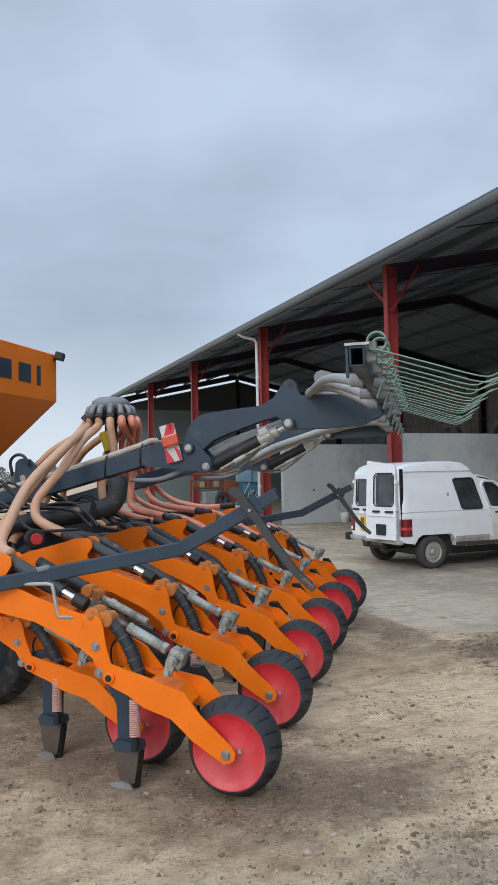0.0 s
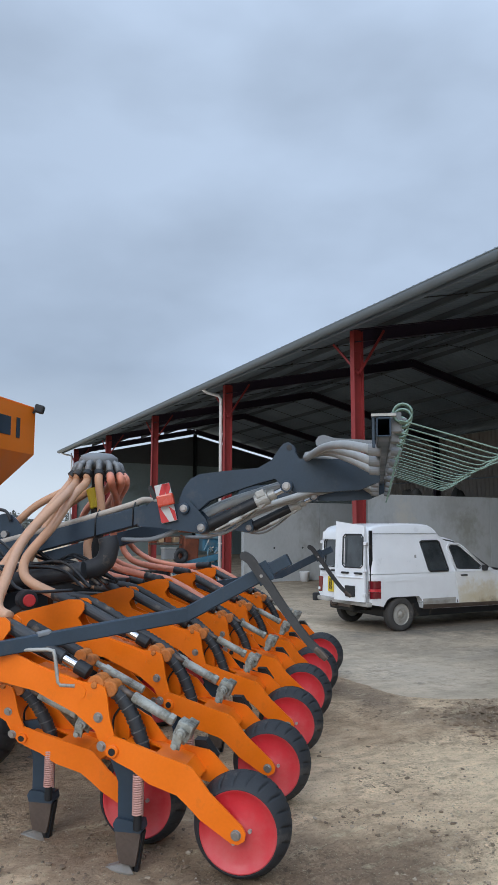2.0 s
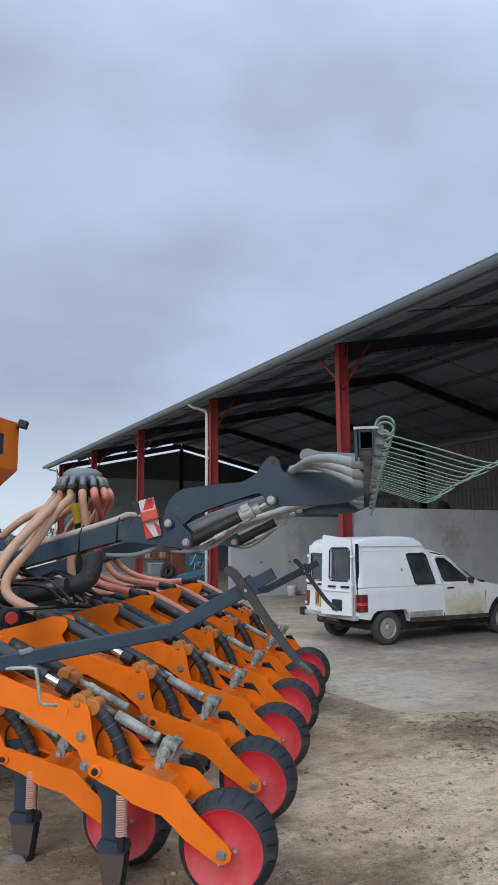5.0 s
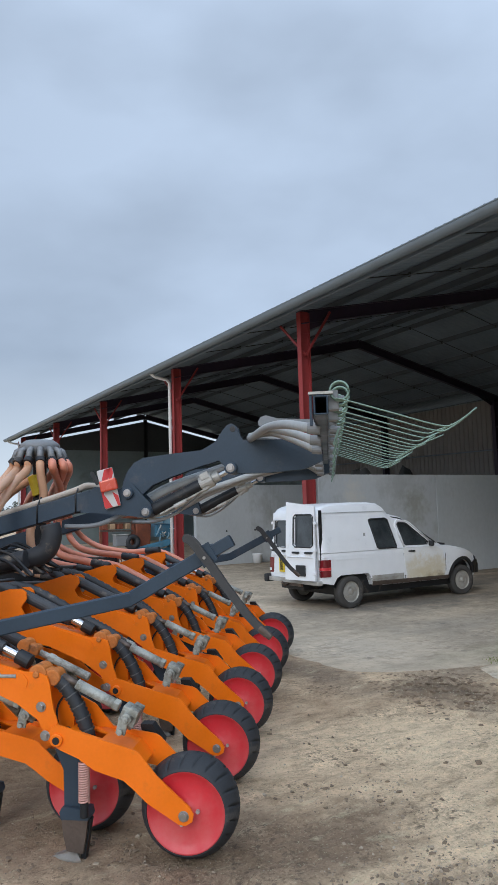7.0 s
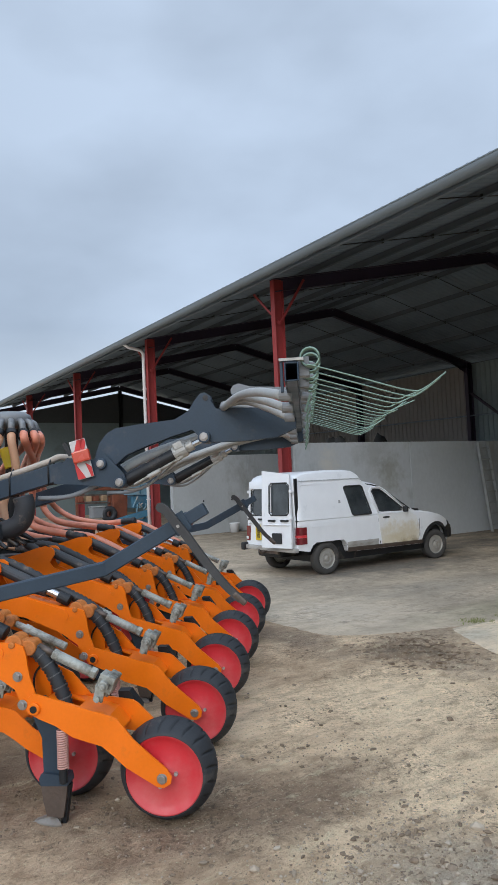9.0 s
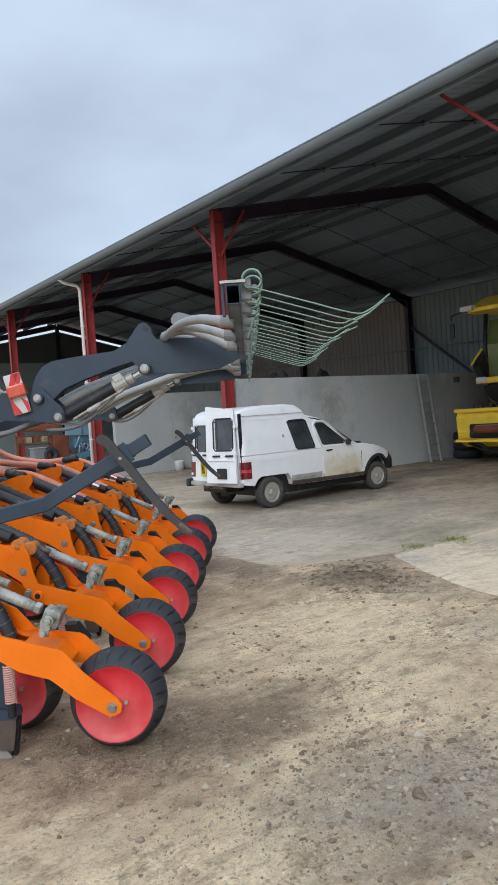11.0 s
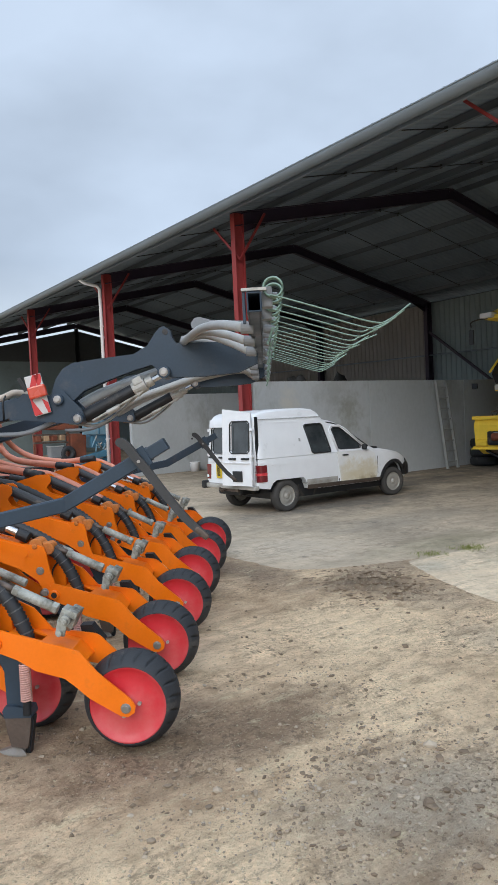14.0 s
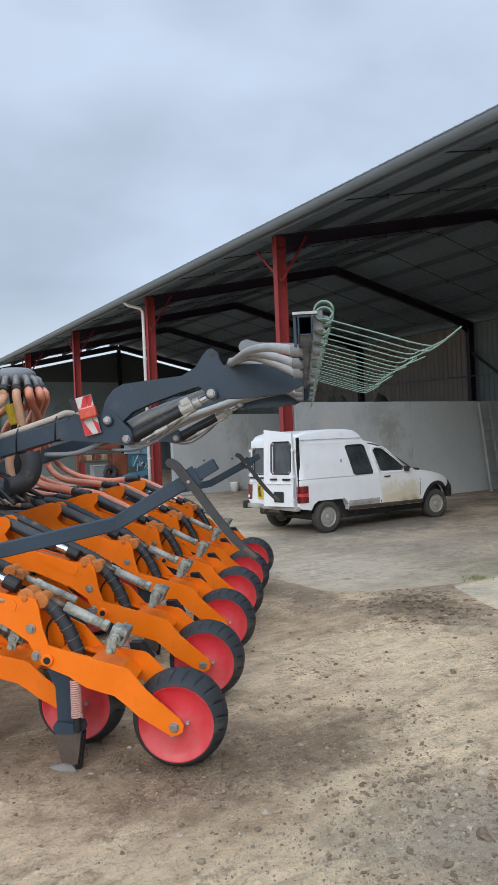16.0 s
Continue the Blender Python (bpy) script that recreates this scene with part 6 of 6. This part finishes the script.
flank_panel("bumper_wrap", [(3.66, .58), (3.80, .63), (3.91, .61), (3.95, .54), (3.88, .42), (3.78, .37), (3.71, .38), (3.71, .48)], "blackplastic", .025, .10, "black bumper corner", bev=.015)
flank_panel("front_indicator", [(3.76, .70), (3.82, .665), (3.87, .60), (3.80, .60)], "blackplastic", .02, .05, bev=.008)
part("windscreen", prism([(2.06, 1.425), (2.785, .965), (2.80, .975), (2.07, 1.438)], .20, VW - .20), "glass", van, "dark raked windscreen")
part("bonnet_scoop", box((3.05, .50, .955), (.34, .34, .05), (0, 7, 0)), "blackplastic", van, "black bonnet air grille", bevel=.01)
flank_panel("arch_lip", arc(3.335, .30, .415, 12, 176, 14) + arc(3.335, .30, .355, 176, 12, 14), "blackplastic", .012, .05, "black wheel-arch lip", bev=0)
# black plates stand in for the shade inside the wheel arches
flank_panel("arch_dark", arc(3.335, .30, .37, 0, 180, 14), "dark", -.10, .02, bev=0)
flank_panel("arch_dark", [(.26, .36), (1.06, .36), (1.02, .56), (.34, .56)], "dark", -.10, .02, bev=0)


def van_wheel(x, y, s, turn=0):
    t = part("tyre", lathe([(-.07, .175), (-.078, .19), (-.08, .235), (-.066, .268), (-.05, .276), (.05, .276), (.066, .268), (.08, .235), (.078, .19), (.07, .175), (-.07, .175)], 44), "van_tyre", van, "worn dusty tyre", smooth=True)
    t.matrix_basis = pose(x, y, .277, 0, 0, turn)
    r = part("wheel_disc", lathe([(-.072, .178), (-.062, .178), (-.05, .165), (-.045, .14), (-.062, .11), (-.066, .075), (-.05, .055), (-.075, .045), (-.08, .03), (-.08, 0), (.06, 0), (.06, .178), (-.072, .178)], 36), "wheelsteel", t, "dusty pressed-steel wheel", smooth=True)
    for k in range(4):
        a = math.pi / 2 * k + .4
        part("wheel_nut", cyl((.085 * math.cos(a), -.074, .085 * math.sin(a)), (.085 * math.cos(a), -.06, .085 * math.sin(a)), .010, n=6), "bolt", t)
    return t


van_wheel(.62, .10, 1)
van_wheel(3.335, .11, 1, -6)
van_wheel(.62, VW - .10, 1)
van_wheel(3.335, VW - .11, 1)
part("rear_axle", cyl((.62, .1, .277), (.62, VW - .1, .277), .04), "worn", van)
part("underside", box((1.95, VW / 2, .335), (3.0, VW - .22, .25)), "dark", van, bevel=.03)

# ---- yellow combine harvester parked in the shed, cut off by the shed bay ----
COMB = pose(15.40, 11.25, 0, 0, 0, 0)
comb = thing("combine_harvester", COMB, "yellow combine harvester parked inside the open shed", "combine harvester")
part("feeder_body", prism([(0, .62), (-.05, 1.18), (.02, 1.36), (.9, 1.42), (1.2, 1.2), (1.2, .55), (.3, .42)], -3.2, -.03), "combine", comb, "yellow front housing", bevel=.04)
part("top_rail", box((.05, -1.6, 1.36), (.30, 3.2, .10)), "combine", comb, bevel=.03)
part("lower_lip", box((-.02, -1.6, .60), (.22, 3.15, .07)), "combine", comb, bevel=.02)
part("feeder_mouth", box((-.02, -1.42, .84), (.14, 2.0, .36)), "dark", comb, "dark feeder opening", bevel=.06, segs=3)
part("feeder_roller", cyl((-.10, -.62, .88), (-.10, -2.2, .88), .10, n=20), "rustred", comb, "dark reddish feed roller", bevel=.01)
part("roller_plate", box((-.115, -1.4, .97), (.02, 1.5, .05)), "plastic_grey", comb, bevel=.008)
part("corner_bracket", prism([(-.10, .66), (-.10, .76), (.02, .86), (.10, .86), (.10, .66)], -.42, -.10), "combine", comb, "folded yellow corner bracket", bevel=.015)
part("lip_edge", box((-.12, -1.6, .575), (.06, 3.2, .025)), "combine", comb, bevel=.008)
for k in range(3):
    part("under_pipe", tube(curve_points([(-.02 + .1 * k, -.35, .54), (.05 + .1 * k, -.7, .36 - .05 * k), (.15 + .1 * k, -1.4, .28 - .03 * k), (.2, -2.4, .34)], 5), .03, 8), "dark", comb, smooth=True)
rnd_c = random.Random(12)
for k in range(16):
    y = -.35 - .12 * k
    part("chaff_stalk", tube([Vector((.25 + rnd_c.uniform(-.1, .2), y, 1.40)), Vector((.3, y + rnd_c.uniform(-.1, .1), 1.50)), Vector((.35 + rnd_c.uniform(-.15, .15), y + rnd_c.uniform(-.15, .15), 1.52 + rnd_c.uniform(0, .16))), ], .018, 6), "worn", comb, smooth=True)
part("headlight_bar", box((.55, -.95, 2.10), (.30, 1.2, .16)), "combine", comb, "yellow light bar", bevel=.04)
part("headlight", box((.38, -.54, 2.12), (.06, .28, .14)), "white_refl", comb, "clear headlight", bevel=.02)
part("neck", prism([(.45, 1.38), (.25, 1.95), (.60, 2.04), (1.5, 2.0), (1.5, 1.3)], -2.6, -.7), "dark", comb, "dark machinery below the cab", bevel=.03)
part("cab_glass", prism([(.55, 2.18), (.50, 3.0), (.72, 3.62), (2.3, 3.62), (2.3, 2.18)], -2.35, -.64), "cab_glass", comb, "olive cab glazing", bevel=.05)
for y in (-.62, -2.37):
    part("cab_post", tube([Vector((x, y, z)) for x, z in ((.55, 2.18), (.50, 3.0), (.60, 3.80))], .05, 10), "dark", comb, smooth=True)
part("cab_roof", prism([(-.22, 3.78), (-.26, 3.86), (.10, 4.00), (.7, 4.22), (1.2, 4.26), (2.4, 4.2), (2.5, 3.78), (.7, 3.79), (.2, 3.76)], -2.6, -.58), "combine", comb, "yellow cab roof", bevel=.05)
part("roof_light", box((-.25, -.70, 3.87), (.24, .34, .13)), "white_refl", comb, "work light below the cab roof", bevel=.03)
part("mirror_arm", tube(curve_points([(-.2, -.70, 3.80), (-.3, -.5, 3.80), (-.52, -.4, 3.72), (-.52, -.4, 3.60)], 4), .018, 8), "dark", comb, smooth=True)
part("cab_mirror", box((-.52, -.4, 3.36), (.05, .13, .36)), "blackplastic", comb, "black cab mirror", bevel=.02)
part("work_mirror", box((.2, .08, 2.18), (.06, .16, .14)), "dark", comb, bevel=.02)
part("step_panel", add_bar(bmesh.new(), (.2, -.37, 2.50), (.5, -.52, 2.92), .045, .045), "combine", comb, "yellow folded step panel", bevel=.006)
part("step_bracket", prism([(.22, 2.46), (.52, 2.86), (.60, 2.42), (.55, 2.20), (.38, 2.20)], -.62, -.42), "dark", comb, "dark hollow behind the folded step", bevel=.01)
part("chassis", box((2.6, -1.7, 1.7), (3.2, 2.6, 1.6)), "combine", comb, "yellow harvester flank", bevel=.06)
for y in (-.35, -3.0):
    t = part("drive_tyre", tyre_mesh(.80, .40, .55, 22), "rubber", comb, "large lugged drive tyre")
    t.matrix_basis = Matrix.Translation((1.6, y, .80))
    r = part("drive_rim", lathe([(-.1, 0), (-.1, .15), (.05, .2), (-.12, .40), (.2, .40), (.2, 0)], 28), "combine", comb, smooth=True)
    r.matrix_basis = Matrix.Translation((1.6, y, .80))
part("skid", add_bar(bmesh.new(), (.0, -.5, .55), (.9, -.9, .18), .08, .10), "worn", comb, bevel=.01)

# ---- things by the shed walls ----
lad = thing("ladder", pose(15.84, 12.30, 0, 0, 0, 4), "weathered aluminium ladder leaning on the concrete wall", "ladder")
for s in (-.24, .24):
    part("stile", add_bar(bmesh.new(), (s, 0, 0), (s * .95, .30, 2.40), .045, .08, (0, 1, 0)), "alu", lad, bevel=.004)
for k in range(8):
    f = (k + .6) / 8.2
    part("rung", cyl((-.235, .30 * f, 2.40 * f), (.235, .30 * f, 2.40 * f), .021, n=10), "alu", lad)
lum = thing("wheel_stack", pose(17.0, 12.1, 0), "dark old tyres stacked by the concrete wall", "tyres")
for k in range(3):
    t = part("old_tyre", lathe([(-.10, .20), (-.13, .26), (-.12, .36), (-.06, .40), (.06, .40), (.12, .36), (.13, .26), (.10, .20), (-.10, .20)], 30, "z"), "rubber", lum, smooth=True)
    t.matrix_basis = pose(.04 * k, .02 * k, .13 + .25 * k)
bk = thing("bucket", pose(11.86, 19.30, 0.004), "white plastic bucket on the concrete floor", "bucket")
part("pail", lathe([(0, 0), (0, .13), (.28, .16), (.30, .17), (.30, .155), (.02, .12), (.02, 0)], 24, "z"), "van", bk, smooth=True)
part("bail", tube(curve_points([(-.16, 0, .28), (-.12, .02, .16), (0, .17, .14), (.12, .02, .16), (.16, 0, .28)], 5), .006, 6), "zinc", bk)


def pile(x, y, w, d, h, seed):
    """A lumpy covered heap."""
    bm = bmesh.new()
    bmesh.ops.create_icosphere(bm, subdivisions=4, radius=1.0)
    for v in bm.verts:
        n_ = noise.noise(v.co * 2.1 + Vector((seed, 0, 0))) * .22 + noise.noise(v.co * 6 + Vector((0, seed, 0))) * .06
        v.co *= 1 + n_
        v.co = Vector((v.co.x * w, v.co.y * d, max(-.02, v.co.z * h if v.co.z > -.3 else -.02)))
    ob = link("tarpaulin_mound", bm, "tarp", smooth=True)
    ob.matrix_basis = Matrix.Translation((x, y, 0.02))
    tagged(ob, "dark tarpaulin over a mound behind the concrete wall", "tarpaulin", "mounds behind the wall")


pile(15.3, 16.0, .8, .8, 2.72, 1.0)
pile(12.9, 15.2, .55, .6, 2.62, 5.0)

# blue and rust-red implement by the second post
imp = thing("hay_tedder", pose(0, 0, 0), "faded blue and rusty farm implement standing in the shed", "farm implement")
part("side_panel", box((9.18, 20.85, 1.57), (.84, .06, .46), (0, 2, 0)), "bluepale", imp, "faded pale blue side panel", bevel=.02)
part("panel_seam", box((9.30, 20.81, 1.57), (.03, .03, .44), (0, 2, 0)), "blue", imp)
part("main_frame", add_bar(bmesh.new(), (8.15, 20.95, .46), (9.9, 20.75, .84), .14, .20), "blue", imp, "faded blue main beam", bevel=.02)
part("drawbar", add_bar(bmesh.new(), (7.9, 20.6, .30), (9.55, 20.9, .52), .10, .14), "blue", imp, bevel=.02)
part("gearbox", box((9.42, 21.15, 1.12), (.75, .5, .40)), "blue", imp, "blue gearbox housing", bevel=.05)
rnd_i = random.Random(5)
for k in range(9):
    x, z = 9.02 + .06 * k, .78 + rnd_i.uniform(0, .30)
    part("rotor_pipe", add_cyl(bmesh.new(), (x, 20.78, z), (x + rnd_i.uniform(-.12, .16), 20.72, z + rnd_i.uniform(.08, .26)), .022, n=8), "zinc" if k % 2 else "bluepale", imp)
part("rust_guard", box((8.62, 21.1, 1.0), (.52, .4, .80), (0, 3, 6)), "rustred", imp, "rusty sheet guard", bevel=.03)
part("rust_hood", box((8.0, 21.5, 1.66), (1.5, .8, .22), (0, 3, 0)), "rustred", imp, "rusty red hood", bevel=.04)
part("black_wheel", lathe([(-.08, .10), (-.10, .16), (-.08, .24), (.08, .24), (.10, .16), (.08, .10), (-.08, .10)], 26), "rubber", imp, smooth=True).matrix_basis = Matrix.Translation((8.22, 20.8, .80))
part("tool_box", box((7.87, 20.9, .86), (.40, .34, .34)), "plastic_grey", imp, "grey tool box", bevel=.03)
part("box_lid", box((7.87, 20.9, 1.045), (.44, .38, .035)), "hose_grey", imp, bevel=.01)
for z in (1.18, 1.42):
    part("rack_rail", add_bar(bmesh.new(), (7.2, 20.9, z), (8.3, 20.9, z - .03), .04, .05), "worn", imp, bevel=.006)
for k in range(4):
    part("rack_block", box((7.36 + .24 * k, 21.0, 1.30), (.17, .3, .17), (0, 0, 5 * k)), "tanwood" if k % 2 else "rustred", imp, bevel=.02)
for x in (7.25, 8.3, 9.5):
    part("stand_leg", add_bar(bmesh.new(), (x, 20.95, .0), (x, 20.95, 1.45 if x < 9 else .85), .07, .07), "rustred" if x < 9 else "blue", imp, bevel=.008)
part("tine_bar", add_bar(bmesh.new(), (7.4, 20.7, .36), (9.3, 20.7, .40), .06, .06), "rustred", imp)
for k in range(7):
    part("tine_arm", add_bar(bmesh.new(), (7.5 + .28 * k, 20.7, .38), (7.55 + .28 * k, 20.5, .03), .025, .025), "rustred", imp)

# ---- distance: a belt of bare hedgerow trees ----


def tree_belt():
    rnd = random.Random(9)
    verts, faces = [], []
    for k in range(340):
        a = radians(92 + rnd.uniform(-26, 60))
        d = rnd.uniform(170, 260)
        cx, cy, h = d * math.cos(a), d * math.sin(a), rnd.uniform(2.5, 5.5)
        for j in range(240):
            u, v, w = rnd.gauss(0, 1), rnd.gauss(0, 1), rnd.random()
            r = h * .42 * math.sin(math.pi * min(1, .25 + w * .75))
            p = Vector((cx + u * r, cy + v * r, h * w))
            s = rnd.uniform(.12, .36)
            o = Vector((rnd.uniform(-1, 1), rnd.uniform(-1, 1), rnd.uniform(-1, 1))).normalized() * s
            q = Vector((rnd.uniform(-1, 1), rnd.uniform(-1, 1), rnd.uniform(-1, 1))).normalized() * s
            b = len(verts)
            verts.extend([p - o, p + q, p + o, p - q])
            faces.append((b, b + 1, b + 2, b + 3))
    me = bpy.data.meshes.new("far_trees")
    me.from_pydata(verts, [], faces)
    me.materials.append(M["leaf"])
    tagged(new("far_trees", me), "far belt of hedgerow trees on the horizon, paled for haze", "trees", kind="stuff")


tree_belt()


# ---- loose stones and grass ----


def scatter(name, mat, label, seed, spots, jitter, along=1.0, turn=None):
    """Small irregular lumps lying on the dirt; spots are (x0, x1, y0, y1, count, size)."""
    rnd = random.Random(seed)
    ico = bmesh.new()
    bmesh.ops.create_icosphere(ico, subdivisions=1, radius=1.0)
    iv = [v.co.copy() for v in ico.verts]
    fi = [[v.index for v in f.verts] for f in ico.faces]
    ico.free()
    verts, faces = [], []
    for x0, x1, y0, y1, count, size in spots:
        for k in range(count):
            x, y = rnd.uniform(x0, x1), rnd.uniform(y0, y1)
            if x > edge_x(y) - .02:
                continue
            if noise.noise(Vector((x * 1.1, y * 1.1, 7))) < rnd.uniform(-.5, .35):
                continue
            if ((x - x0) / (x1 - x0) * 2 - 1) ** 2 + ((y - y0) / (y1 - y0) * 2 - 1) ** 2 > rnd.uniform(.4, 1.6):
                continue
            s = size * rnd.lognormvariate(0, .45)
            sx, sy, sz = s * rnd.uniform(.7, 1.4) * along, s * rnd.uniform(.7, 1.3), s * rnd.uniform(.5, .95)
            a = rnd.random() * 6.28 if turn is None else turn + rnd.gauss(0, .3)
            c, sn = math.cos(a), math.sin(a)
            b, gz = len(verts), ground_z(x, y)
            for v in iv:
                j = 1 + rnd.uniform(-jitter, jitter)
                px, py, pz = v.x * sx * j, v.y * sy * j, v.z * sz * j
                verts.append((x + px * c - py * sn, y + px * sn + py * c, pz + sz * .32 + gz))
            faces.extend([[b + i for i in f] for f in fi])
    me = bpy.data.meshes.new(name)
    me.from_pydata(verts, [], faces)
    me.materials.append(M[mat])
    tagged(new(name, me), label, name, kind="stuff")


def grass_tufts():
    rnd = random.Random(8)
    verts, faces = [], []
    for cx, cy, n, spread in ((7.0, 5.20, 520, .10), (6.44, 5.33, 280, .08)):
        for k in range(n):
            x, y = cx + rnd.gauss(0, spread), cy + rnd.gauss(0, .085)
            h, a = rnd.uniform(.010, .036), rnd.random() * 6.28
            dx, dy = math.cos(a) * .006, math.sin(a) * .006
            lx, ly = rnd.uniform(-.02, .02), rnd.uniform(-.02, .02)
            b = len(verts)
            verts.extend([(x - dx, y - dy, -.01), (x + dx, y + dy, -.01), (x + lx, y + ly, h)])
            faces.append((b, b + 1, b + 2))
    me = bpy.data.meshes.new("grass")
    me.from_pydata(verts, [], faces)
    me.materials.append(M["grass"])
    tagged(new("grass", me), "short green grass in the joint between the slabs", "grass", kind="stuff")


scatter("gravel", "stone", "loose pale limestone chips on the dirt", 4, ((-.5, 6.5, 0.2, 7.4, 5200, .0032), (1.4, 3.8, 1.0, 2.8, 2800, .0038), (1.4, 3.4, 2.2, 3.8, 2000, .0038), (0.1, 2.8, 1.2, 3.6, 900, .0038), (1.1, 4.2, 0.8, 3.2, 110, .0074), (1.8, 3.4, 1.1, 2.7, 900, .0066), (1.4, 3.2, 2.3, 3.8, 320, .0062), (0.3, 2.4, 2.3, 3.9, 160, .0060), (3.5, 5.8, 2.1, 4.5, 150, .0075)), .34)
scatter("dirt_clods", "clod", "dark crumbled clods of damp earth on the yard", 21, ((1.5, 3.2, 2.5, 3.8, 800, .0056), (0.6, 2.4, 2.8, 4.4, 650, .0056), (1.8, 3.4, 1.1, 2.7, 1000, .0058), (3.0, 5.4, 2.4, 5.0, 300, .0065)), .40, 1.4)
scatter("mud_furrow", "clod", "ridged dark mud clods where wheels turned", 22, ((4.5, 5.7, 4.15, 5.4, 900, .0075), (4.3, 5.6, 3.9, 5.6, 300, .006)), .36, 2.0, -.75)
grass_tufts()
